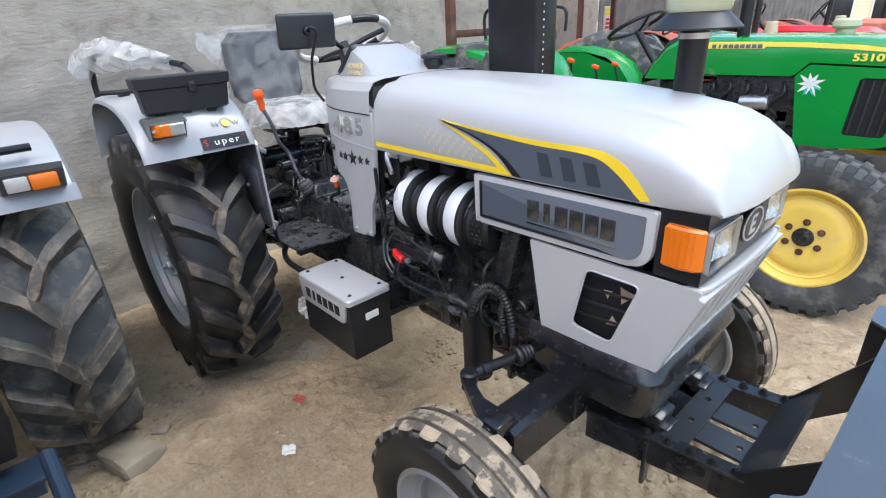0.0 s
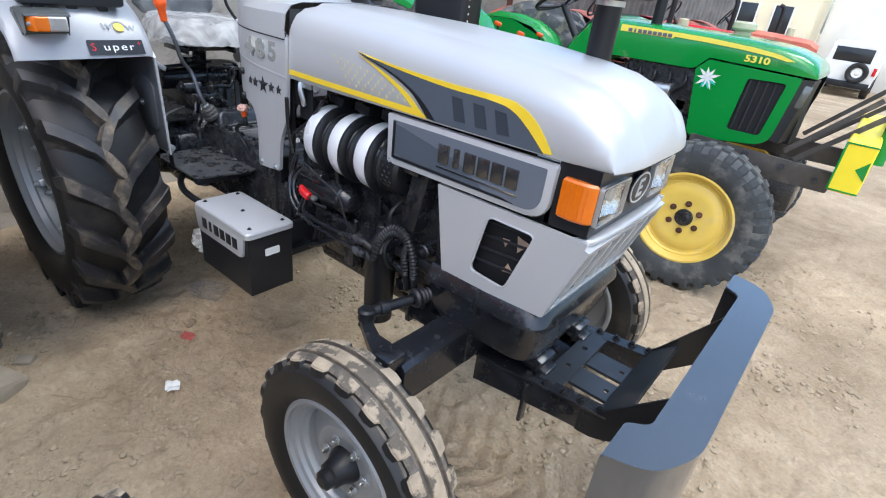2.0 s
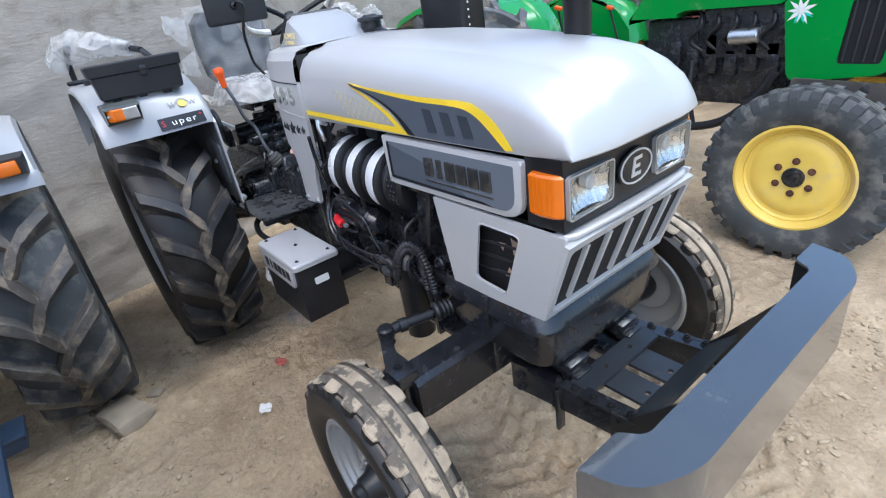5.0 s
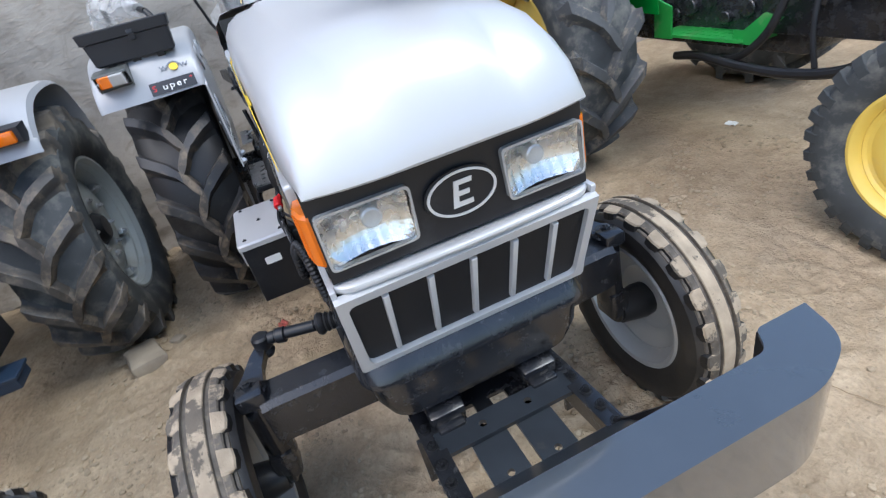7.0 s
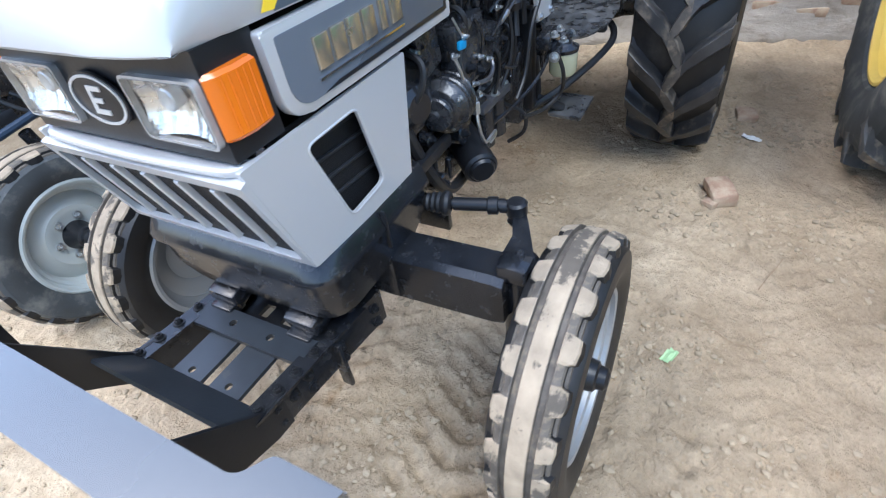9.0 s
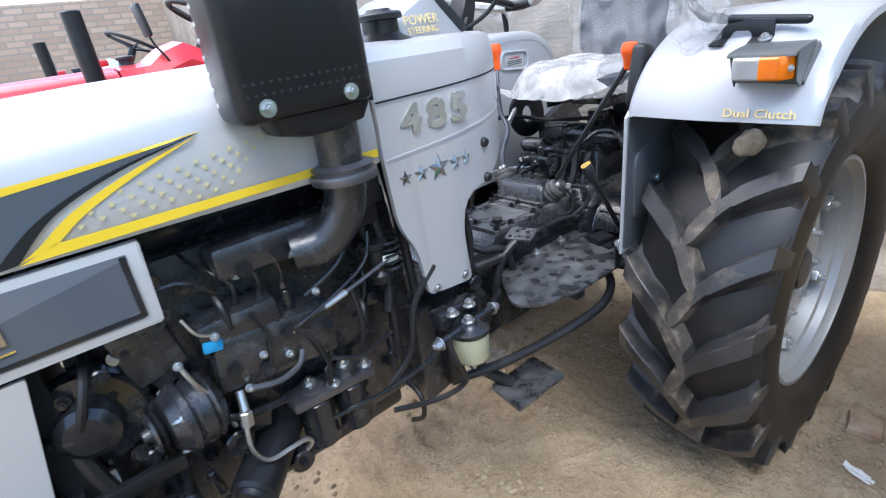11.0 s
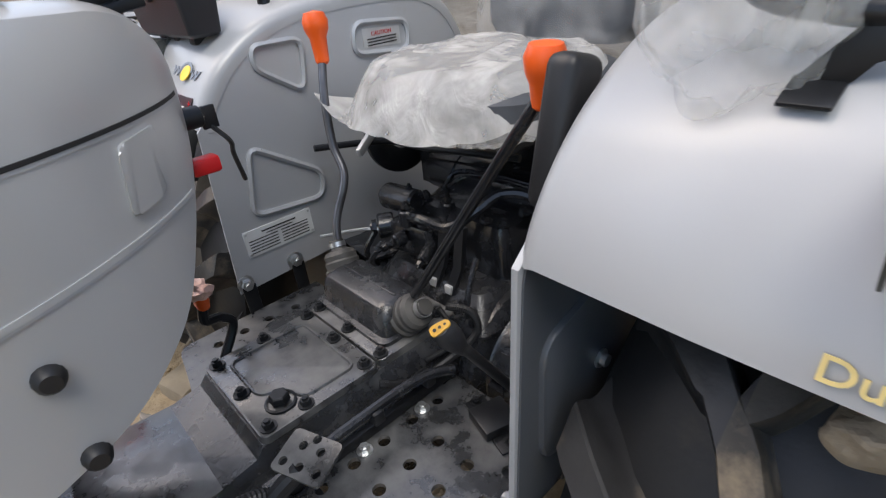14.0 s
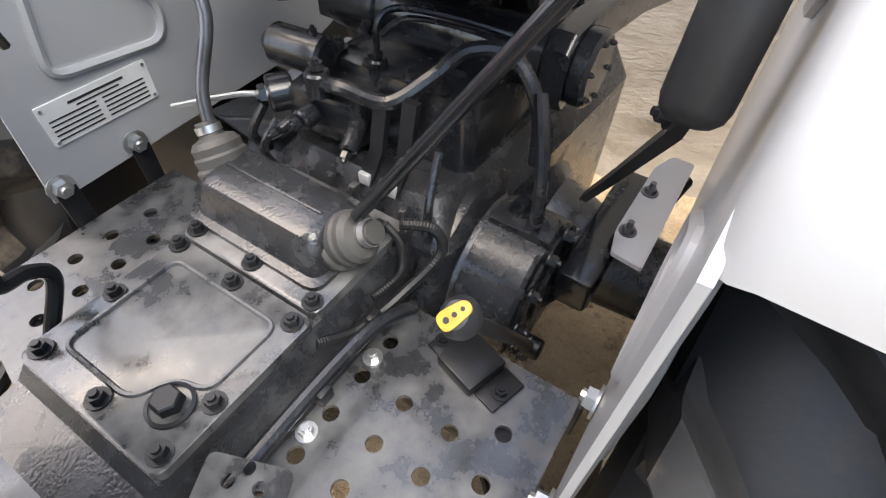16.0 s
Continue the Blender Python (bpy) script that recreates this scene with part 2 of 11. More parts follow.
M_LEAF = mat("pale_green_leaf", (0.38, 0.55, 0.28), 0.6, 0, 0.15, 20)
M_BRICK = mat("broken_brick", (0.33, 0.215, 0.145), 0.9, 0, 0.2, 14, 0.6, 60, dust=(0.42, 0.33, 0.23), dust_amount=0.62, dust_scale=18)
M_STONE = mat("field_stone", (0.30, 0.25, 0.185), 0.9, 0, 0.2, 10, 0.6, 50, dust=DUST, dust_amount=0.3)
M_TAPE = mat("wrapping_film_tape", (0.62, 0.61, 0.58), 0.35, 0, 0.1, 20, 0.2)
M_BLUEDARK = mat("dark_blue_frame_paint", (0.02, 0.035, 0.06), 0.4, 0, 0.1)
M_CREAM = mat("cream_wall_paint", (0.82, 0.72, 0.50), 0.8, 0, 0.08, 1, 0.1)
M_FARWHITE = mat("far_white_wall", (0.75, 0.73, 0.68), 0.8, 0, 0.08, 1, 0.1)
M_BOWL = mat("fuel_bowl_plastic", (0.62, 0.62, 0.42), 0.2, 0, 0.05, 5, 0.0, trans=0.35)


def film_mat(name, lo, hi):
    """Crumpled clear polythene: see-through with broad sheen."""
    m = bpy.data.materials.new(name)
    m.use_nodes = True
    n, ln = m.node_tree.nodes, m.node_tree.links.new
    b = n["Principled BSDF"]
    tc = n.new("ShaderNodeTexCoord")
    a = n.new("ShaderNodeTexNoise")
    a.inputs["Scale"].default_value, a.inputs["Detail"].default_value, a.inputs["Distortion"].default_value = 9, 5, 1.2
    ln(tc.outputs["Object"], a.inputs["Vector"])
    al = n.new("ShaderNodeMapRange")
    al.inputs[1].default_value, al.inputs[2].default_value, al.inputs[3].default_value, al.inputs[4].default_value = 0.35, 0.7, lo, hi
    ln(a.outputs["Fac"], al.inputs[0])
    ln(al.outputs[0], b.inputs["Alpha"])
    b.inputs["Base Color"].default_value = (0.62, 0.61, 0.585, 1)
    b.inputs["Roughness"].default_value = 0.22
    w = n.new("ShaderNodeTexNoise")
    w.inputs["Scale"].default_value, w.inputs["Detail"].default_value, w.inputs["Distortion"].default_value = 13, 3, 1.6
    ln(tc.outputs["Object"], w.inputs["Vector"])
    bp = n.new("ShaderNodeBump")
    bp.inputs["Strength"].default_value, bp.inputs["Distance"].default_value = 0.4, 0.02
    ln(w.outputs["Fac"], bp.inputs["Height"])
    ln(bp.outputs[0], b.inputs["Normal"])
    return m


M_FILMTHIN = film_mat("thin_polythene", 0.16, 0.52)
M_FILM, M_FILMCLEAR = film_mat("milky_polythene", 0.34, 0.74), film_mat("clear_polythene", 0.03, 0.30)


def glass_mat():
    m = bpy.data.materials.new("lamp_glass")
    m.use_nodes = True
    b = m.node_tree.nodes["Principled BSDF"]
    b.inputs["Base Color"].default_value = (0.96, 0.97, 0.97, 1)
    b.inputs["Roughness"].default_value = 0.03
    b.inputs["Transmission Weight"].default_value = 1.0
    b.inputs["IOR"].default_value = 1.25
    return m


M_GLASS = glass_mat()


def ground_mat():
    """Loose tan sand: pale and dark drifts, damp stains, fine crumbs."""
    m = bpy.data.materials.new("sandy_ground")
    m.use_nodes = True
    n, ln = m.node_tree.nodes, m.node_tree.links.new
    b = n["Principled BSDF"]
    tc = n.new("ShaderNodeTexCoord")

    def noise_node(scale, detail, dist=0.0, rough=0.6):
        k = n.new("ShaderNodeTexNoise")
        k.inputs["Scale"].default_value, k.inputs["Detail"].default_value = scale, detail
        k.inputs["Distortion"].default_value, k.inputs["Roughness"].default_value = dist, rough
        ln(tc.outputs["Object"], k.inputs["Vector"])
        return k
    a, c, d, e = noise_node(0.9, 6, 0.4), noise_node(7, 8, 0.3), noise_node(60, 6), noise_node(2.3, 5, 1.5)
    cr = n.new("ShaderNodeValToRGB")
    cr.color_ramp.elements[0].position, cr.color_ramp.elements[0].color = 0.32, (0.30, 0.228, 0.146, 1)
    cr.color_ramp.elements[1].position, cr.color_ramp.elements[1].color = 0.70, (0.55, 0.438, 0.296, 1)
    ln(a.outputs["Fac"], cr.inputs[0])
    mx = n.new("ShaderNodeMixRGB")
    mx.blend_type = "MULTIPLY"
    mx.inputs[0].default_value = 0.6
    cr2 = n.new("ShaderNodeValToRGB")
    cr2.color_ramp.elements[0].position, cr2.color_ramp.elements[0].color = 0.3, (0.64, 0.605, 0.56, 1)
    cr2.color_ramp.elements[1].position, cr2.color_ramp.elements[1].color = 0.65, (1, 1, 1, 1)
    ln(c.outputs["Fac"], cr2.inputs[0])
    ln(cr.outputs[0], mx.inputs[1])
    ln(cr2.outputs[0], mx.inputs[2])
    st = n.new("ShaderNodeValToRGB")
    st.color_ramp.elements[0].position, st.color_ramp.elements[0].color = 0.66, (1, 1, 1, 1)
    st.color_ramp.elements[1].position, st.color_ramp.elements[1].color = 0.74, (0.72, 0.62, 0.50, 1)
    ln(e.outputs["Fac"], st.inputs[0])
    m2 = n.new("ShaderNodeMixRGB")
    m2.blend_type, m2.inputs[0].default_value = "MULTIPLY", 0.8
    ln(mx.outputs[0], m2.inputs[1])
    ln(st.outputs[0], m2.inputs[2])
    sp = n.new("ShaderNodeTexVoronoi")
    sp.inputs["Scale"].default_value = 38
    ln(tc.outputs["Object"], sp.inputs["Vector"])
    sr = n.new("ShaderNodeMapRange")
    sr.inputs[1].default_value, sr.inputs[2].default_value, sr.inputs[3].default_value, sr.inputs[4].default_value = 0.10, 0.24, 0.62, 1.0
    ln(sp.outputs["Distance"], sr.inputs[0])
    m3 = n.new("ShaderNodeMixRGB")
    m3.blend_type = "MULTIPLY"
    gate = n.new("ShaderNodeMapRange")
    gate.inputs[1].default_value, gate.inputs[2].default_value = 0.48, 0.62
    ln(c.outputs["Fac"], gate.inputs[0])
    ln(gate.outputs[0], m3.inputs[0])
    ln(m2.outputs[0], m3.inputs[1])
    ln(sr.outputs[0], m3.inputs[2])
    gr = n.new("ShaderNodeMixRGB")
    gr.blend_type, gr.inputs[0].default_value = "OVERLAY", 0.35
    ln(m3.outputs[0], gr.inputs[1])
    ln(d.outputs["Fac"], gr.inputs[2])
    ln(gr.outputs[0], b.inputs["Base Color"])
    b.inputs["Roughness"].default_value = 0.95
    b.inputs["Specular IOR Level"].default_value = 0.2
    b1, b2 = n.new("ShaderNodeBump"), n.new("ShaderNodeBump")
    b1.inputs["Strength"].default_value, b1.inputs["Distance"].default_value = 0.8, 0.05
    b2.inputs["Strength"].default_value, b2.inputs["Distance"].default_value = 0.55, 0.010
    ln(c.outputs["Fac"], b1.inputs["Height"])
    ln(d.outputs["Fac"], b2.inputs["Height"])
    f = noise_node(24, 6, 0.2, 0.65)
    b3 = n.new("ShaderNodeBump")
    b3.inputs["Strength"].default_value, b3.inputs["Distance"].default_value = 0.6, 0.022
    ln(f.outputs["Fac"], b3.inputs["Height"])
    ln(b1.outputs[0], b3.inputs["Normal"])
    ln(b3.outputs[0], b2.inputs["Normal"])
    ln(b2.outputs[0], b.inputs["Normal"])
    return m


def plaster_mat():
    """Old cement plaster: tan-grey, water-stained, with trowel strokes, pits and small cracks."""
    m = bpy.data.materials.new("cement_plaster")
    m.use_nodes = True
    n, ln = m.node_tree.nodes, m.node_tree.links.new
    b = n["Principled BSDF"]
    tc = n.new("ShaderNodeTexCoord")

    def field(stretch, scale, detail, rough=0.6, dist=0.0):
        mp = n.new("ShaderNodeMapping")
        mp.inputs["Scale"].default_value = stretch
        ln(tc.outputs["Object"], mp.inputs["Vector"])
        k = n.new("ShaderNodeTexNoise")
        k.inputs["Scale"].default_value, k.inputs["Detail"].default_value = scale, detail
        k.inputs["Roughness"].default_value, k.inputs["Distortion"].default_value = rough, dist
        ln(mp.outputs[0], k.inputs["Vector"])
        return k.outputs["Fac"]

    def ramp(src, p0, c0, p1, c1):
        k = n.new("ShaderNodeValToRGB")
        k.color_ramp.elements[0].position, k.color_ramp.elements[0].color = p0, (*c0, 1)
        k.color_ramp.elements[1].position, k.color_ramp.elements[1].color = p1, (*c1, 1)
        ln(src, k.inputs[0])
        return k.outputs[0]

    def mul(a, c, f):
        k = n.new("ShaderNodeMixRGB")
        k.blend_type, k.inputs[0].default_value = "MULTIPLY", f
        ln(a, k.inputs[1])
        ln(c, k.inputs[2])
        return k.outputs[0]
    tone = field((1, 1, 0.45), 1.1, 9, 0.62, 0.6)
    stain = field((1, 1, 1.6), 3.4, 9, 0.7, 1.4)
    strokes = field((1, 0.6, 1.5), 17, 7, 0.66, 0.5)
    dents = field((1, 0.6, 1.5), 38, 5, 0.6, 0.4)
    grit = field((1, 1, 1), 210, 3)
    col = ramp(tone, 0.32, (0.30, 0.265, 0.222), 0.68, (0.47, 0.42, 0.355))
    col = mul(col, ramp(stain, 0.36, (0.66, 0.635, 0.60), 0.50, (1, 1, 1)), 0.75)
    col = mul(col, ramp(strokes, 0.34, (0.78, 0.77, 0.75), 0.60, (1, 1, 1)), 0.25)
    col = mul(col, ramp(grit, 0.30, (0.80, 0.80, 0.79), 0.60, (1, 1, 1)), 0.5)
    ln(col, b.inputs["Base Color"])
    b.inputs["Roughness"].default_value = 0.92
    b.inputs["Specular IOR Level"].default_value = 0.25
    last = None
    for src, st, ds in ((strokes, 0.28, 0.020), (dents, 0.6, 0.008), (grit, 0.4, 0.0025)):
        k = n.new("ShaderNodeBump")
        k.inputs["Strength"].default_value, k.inputs["Distance"].default_value = st, ds
        ln(src, k.inputs["Height"])
        if last:
            ln(last, k.inputs["Normal"])
        last = k.outputs[0]
    ln(last, b.inputs["Normal"])
    return m


def brick_mat():
    """Bare yard brickwork seen from far off."""
    m = mat("far_brickwork", (0.42, 0.33, 0.26), 0.9, 0, 0.25, 9, 0.0, 30)
    n, ln = m.node_tree.nodes, m.node_tree.links.new
    b = n["Principled BSDF"]
    tc = n["Texture Coordinate"]
    mp = n.new("ShaderNodeMapping")
    mp.inputs["Rotation"].default_value = (radians(90), 0, 0)
    ln(tc.outputs["Object"], mp.inputs["Vector"])
    bt = n.new("ShaderNodeTexBrick")
    bt.inputs["Scale"].default_value, bt.inputs["Mortar Size"].default_value = 1.0, 0.012
    bt.inputs["Brick Width"].default_value, bt.inputs["Row Height"].default_value = 0.24, 0.085
    bt.inputs["Color1"].default_value, bt.inputs["Color2"].default_value = (0.46, 0.36, 0.28, 1), (0.36, 0.27, 0.21, 1)
    bt.inputs["Mortar"].default_value = (0.30, 0.27, 0.23, 1)
    ln(mp.outputs[0], bt.inputs["Vector"])
    ln(bt.outputs["Color"], b.inputs["Base Color"])
    bp = n.new("ShaderNodeBump")
    bp.invert = True
    bp.inputs["Strength"].default_value, bp.inputs["Distance"].default_value = 0.8, 0.02
    ln(bt.outputs["Fac"], bp.inputs["Height"])
    ln(bp.outputs[0], b.inputs["Normal"])
    return m


M_BRICKWALL = brick_mat()
M_GROUND, M_PLASTER = ground_mat(), plaster_mat()


# ---- mesh helpers ----
def link_mesh(name, bm, material, parent=None, label="", smooth=True):
    me = bpy.data.meshes.new(name)
    bmesh.ops.recalc_face_normals(bm, faces=bm.faces[:])
    bm.to_mesh(me)
    bm.free()
    me.materials.append(material)
    if smooth:
        me.polygons.foreach_set("use_smooth", [True] * len(me.polygons))
        me.set_sharp_from_angle(angle=radians(32))
    ob = new(name, me)
    if parent is not None:
        ob.parent = parent
    if label:
        ob["label"] = label
    return ob


def part(name, bm, material, parent, label=""):
    return link_mesh(name, bm, material, parent, label)


def share(name, me, parent, m):
    """One more object on the same mesh, placed by m under its parent."""
    ob = new(name, me)
    ob.parent = parent
    ob.matrix_basis = m
    return ob


def thing(name, label, category, group="", at=(0, 0, 0), turn=0):
    e = new(name)
    e.empty_display_size = 0.2
    e.matrix_basis = pose(*at, 0, 0, turn)
    return tagged(e, label, category, group)


def B():
    return bmesh.new()


def box(bm, c, s, rot=None, bevel=0.0, seg=2):
    m = Matrix.Translation(c) @ (Euler([radians(a) for a in rot]).to_matrix().to_4x4() if rot else Matrix()) @ Matrix.Diagonal((*s, 1))
    r = bmesh.ops.create_cube(bm, size=1, matrix=m)
    if bevel:
        es = list({e for v in r["verts"] for e in v.link_edges})
        bmesh.ops.bevel(bm, geom=es, offset=bevel, segments=seg, affect="EDGES", profile=0.5)
    return bm


def frame_of(d):
    d = Vector(d).normalized()
    a = Vector((0, 0, 1)) if abs(d.z) < 0.9 else Vector((1, 0, 0))
    u = d.cross(a).normalized()
    return d, u, u.cross(d).normalized()


def lathe(bm, o, axis, profile, seg=32, closed=False):
    """Turn a profile of (along, radius) about the axis through o."""
    d, u, w = frame_of(axis)
    o = Vector(o)
    rings = []
    for a, r in profile:
        if r < 1e-6:
            rings.append([bm.verts.new(o + d * a)])
        else:
            rings.append([bm.verts.new(o + d * a + (u * math.cos(2 * math.pi * i / seg) + w * math.sin(2 * math.pi * i / seg)) * r) for i in range(seg)])
    pairs = list(zip(rings, rings[1:])) + ([(rings[-1], rings[0])] if closed else [])
    for p, q in pairs:
        for i in range(seg):
            j = (i + 1) % seg
            if len(p) == 1 and len(q) == 1:
                continue
            if len(p) == 1:
                bm.faces.new((p[0], q[j], q[i]))
            elif len(q) == 1:
                bm.faces.new((p[i], p[j], q[0]))
            else:
                bm.faces.new((p[i], p[j], q[j], q[i]))
    return bm


def cyl(bm, p, q, r, r2=None, seg=16, bevel=0.0):
    p, q = Vector(p), Vector(q)
    L = (q - p).length
    r2 = r if r2 is None else r2
    b = min(bevel, r * 0.45, r2 * 0.45, L * 0.4)
    prof = [(0, 0), (0, r - b), (b, r), (L - b, r2), (L, r2 - b), (L, 0)] if b else [(0, 0), (0, r), (L, r2), (L, 0)]
    return lathe(bm, p, q - p, prof, seg)


def curve_pts(pts, n=6):
    """A smooth line through the given points."""
    P = [Vector(p) for p in pts]
    if len(P) < 3:
        return P
    out = []
    for i in range(len(P) - 1):
        a, b, c, d = P[max(i - 1, 0)], P[i], P[i + 1], P[min(i + 2, len(P) - 1)]
        for k in range(n):
            t = k / n
            out.append(0.5 * ((2 * b) + (c - a) * t + (2 * a - 5 * b + 4 * c - d) * t * t + (3 * b - a - 3 * c + d) * t ** 3))
    out.append(P[-1])
    return out


def tube(bm, pts, r, seg=8, n=6, smooth=True, rib=0.0, radii=None):
    """A round bar or hose along a line; rib: depth of corrugation."""
    P = curve_pts(pts, n) if smooth else [Vector(p) for p in pts]
    d, u, w = frame_of(P[1] - P[0])
    rings = []
    for i, p in enumerate(P):
        t = (P[min(i + 1, len(P) - 1)] - P[max(i - 1, 0)]).normalized()
        u = (u - t * u.dot(t)).normalized()
        w = t.cross(u)
        rr = (radii[i * (len(radii) - 1) // max(1, len(P) - 1)] if radii else r) - (rib if i % 2 else 0)
        rings.append([bm.verts.new(p + (u * math.cos(2 * math.pi * k / seg) + w * math.sin(2 * math.pi * k / seg)) * rr) for k in range(seg)])
    for a, b in zip(rings, rings[1:]):
        for k in range(seg):
            bm.faces.new((a[k], a[(k + 1) % seg], b[(k + 1) % seg], b[k]))
    bm.faces.new(rings[0][::-1])
    bm.faces.new(rings[-1])
    return bm


def loft(bm, rings, closed=True, caps=True):
    """Skin between rings of equally many points."""
    R = [[bm.verts.new(p) for p in r] for r in rings]
    n = len(R[0])
    for a, b in zip(R, R[1:]):
        for k in range(n if closed else n - 1):
            bm.faces.new((a[k], a[(k + 1) % n], b[(k + 1) % n], b[k]))
    if caps and closed:
        bm.faces.new(R[0][::-1])
        bm.faces.new(R[-1])
    return bm


def thicken(bm, t):
    """Give an open skin a thickness of t, inwards."""
    bmesh.ops.recalc_face_normals(bm, faces=bm.faces[:])
    bmesh.ops.solidify(bm, geom=bm.faces[:], thickness=t)
    return bm


def rounded(poly, r, n=4):
    """A 2D outline with its corners rounded; r: one radius or one for each corner."""
    out = []
    k = len(poly)
    for i in range(k):
        p, a, b = Vector(poly[i]), Vector(poly[i - 1]), Vector(poly[(i + 1) % k])
        rr = r[i] if isinstance(r, (list, tuple)) else r
        if rr <= 0:
            out.append(p)
            continue
        e1, e2 = (a - p), (b - p)
        rr = min(rr, e1.length * 0.48, e2.length * 0.48)
        s, e = p + e1.normalized() * rr, p + e2.normalized() * rr
        for j in range(n + 1):
            t = j / n
            out.append(s * (1 - t) ** 2 + p * 2 * t * (1 - t) + e * t * t)
    return out


def slab(bm, poly, m, depth, bevel=0.0, hole=None):
    """A plate of a 2D outline, extruded along the local z of m by depth, with an optional hole."""
    top = [m @ Vector((p[0], p[1], depth)) for p in poly]
    low = [m @ Vector((p[0], p[1], 0)) for p in poly]
    a, b = [bm.verts.new(p) for p in low], [bm.verts.new(p) for p in top]
    n = len(poly)
    side = [bm.faces.new((a[i], a[(i + 1) % n], b[(i + 1) % n], b[i])) for i in range(n)]
    if hole is None:
        bm.faces.new(a[::-1])
        f = bm.faces.new(b)
        if bevel:
            bmesh.ops.bevel(bm, geom=list(f.edges), offset=bevel, segments=2, affect="EDGES", profile=0.5)
    else:
        low_es = [bm.edges.get((a[i], a[(i + 1) % n])) for i in range(n)]
        top_es = [bm.edges.get((b[i], b[(i + 1) % n])) for i in range(n)]
        for hl in (hole if isinstance(hole[0][0], (list, tuple, Vector)) else [hole]):
            k = len(hl)
            c = [bm.verts.new(m @ Vector((p[0], p[1], 0))) for p in hl]
            d = [bm.verts.new(m @ Vector((p[0], p[1], depth))) for p in hl]
            for i in range(k):
                bm.faces.new((c[i], d[i], d[(i + 1) % k], c[(i + 1) % k]))
            low_es += [bm.edges.get((c[i], c[(i + 1) % k])) for i in range(k)]
            top_es += [bm.edges.get((d[i], d[(i + 1) % k])) for i in range(k)]
        for es in (low_es, top_es):
            bmesh.ops.triangle_fill(bm, edges=es, use_beauty=True)
    return bm


def plane(o, x, y):
    """A matrix whose local x and y run along the given ways, with its origin at o."""
    x = Vector(x).normalized()
    z = x.cross(Vector(y)).normalized()
    y = z.cross(x)
    m = Matrix((x, y, z)).transposed().to_4x4()
    return Matrix.Translation(o) @ m


def bolt(bm, p, axis, r=0.011, h=0.009, washer=True):
    d = Vector(axis).normalized()
    p = Vector(p)
    if washer:
        cyl(bm, p, p + d * h * 0.3, r * 1.45, seg=12)
    cyl(bm, p + d * h * 0.3, p + d * h * 1.3, r, r * 0.93, seg=6)
    cyl(bm, p + d * h * 1.3, p + d * h * 1.75, r * 0.55, r * 0.5, seg=8)
    return bm


def bolts(name, pts, axis, material, parent, r=0.011, h=0.009, label=""):
    for p in pts:
        part(name, bolt(B(), p, axis, r, h), material, parent, label)


def writing(name, text, m, size, material, parent, depth=0.002, label="", bold=0.0, spread=1.0):
    """Raised lettering in the built-in font, its middle at the origin of m."""
    cu = bpy.data.curves.new(name, "FONT")
    cu.body, cu.size, cu.extrude, cu.align_x, cu.align_y, cu.offset, cu.space_character = text, size, depth, "CENTER", "CENTER", bold, spread
    cu.resolution_u = 4
    ob = bpy.data.objects.new(name, cu)
    me = bpy.data.meshes.new_from_object(ob)
    bpy.data.objects.remove(ob)
    bpy.data.curves.remove(cu)
    me.materials.clear()
    me.materials.append(material)
    me.transform(m)
    o = new(name, me)
    o.parent = parent
    if label:
        o["label"] = label
    return o


def star_poly(r, k=5, inner=0.4, turn=90):
    return [(math.cos(radians(turn + 180 * i / k)) * (r if i % 2 == 0 else r * inner), math.sin(radians(turn + 180 * i / k)) * (r if i % 2 == 0 else r * inner)) for i in range(2 * k)]


def cut(bm, axis, lo, hi, step):
    """Slice a mesh at even steps along an axis, so that it can be bent."""
    v = lo
    no = [0, 0, 0]
    no[axis] = 1
    while v < hi:
        co = [0, 0, 0]
        co[axis] = v
        bmesh.ops.bisect_plane(bm, geom=bm.verts[:] + bm.edges[:] + bm.faces[:], dist=1e-5, plane_co=co, plane_no=no)
        v += step
    return bm


def circle2(x, y, r, n=12):
    return [(x + math.cos(2 * math.pi * i / n) * r, y + math.sin(2 * math.pi * i / n) * r) for i in range(n)]


def side_plane(s, y):
    """Local x runs forward along the tractor's side, local y up, local z outwards; s: -1 right side, +1 left side."""
    return Matrix(((1, 0, 0, 0), (0, 0, s, s * y), (0, 1, 0, 0), (0, 0, 0, 1)))


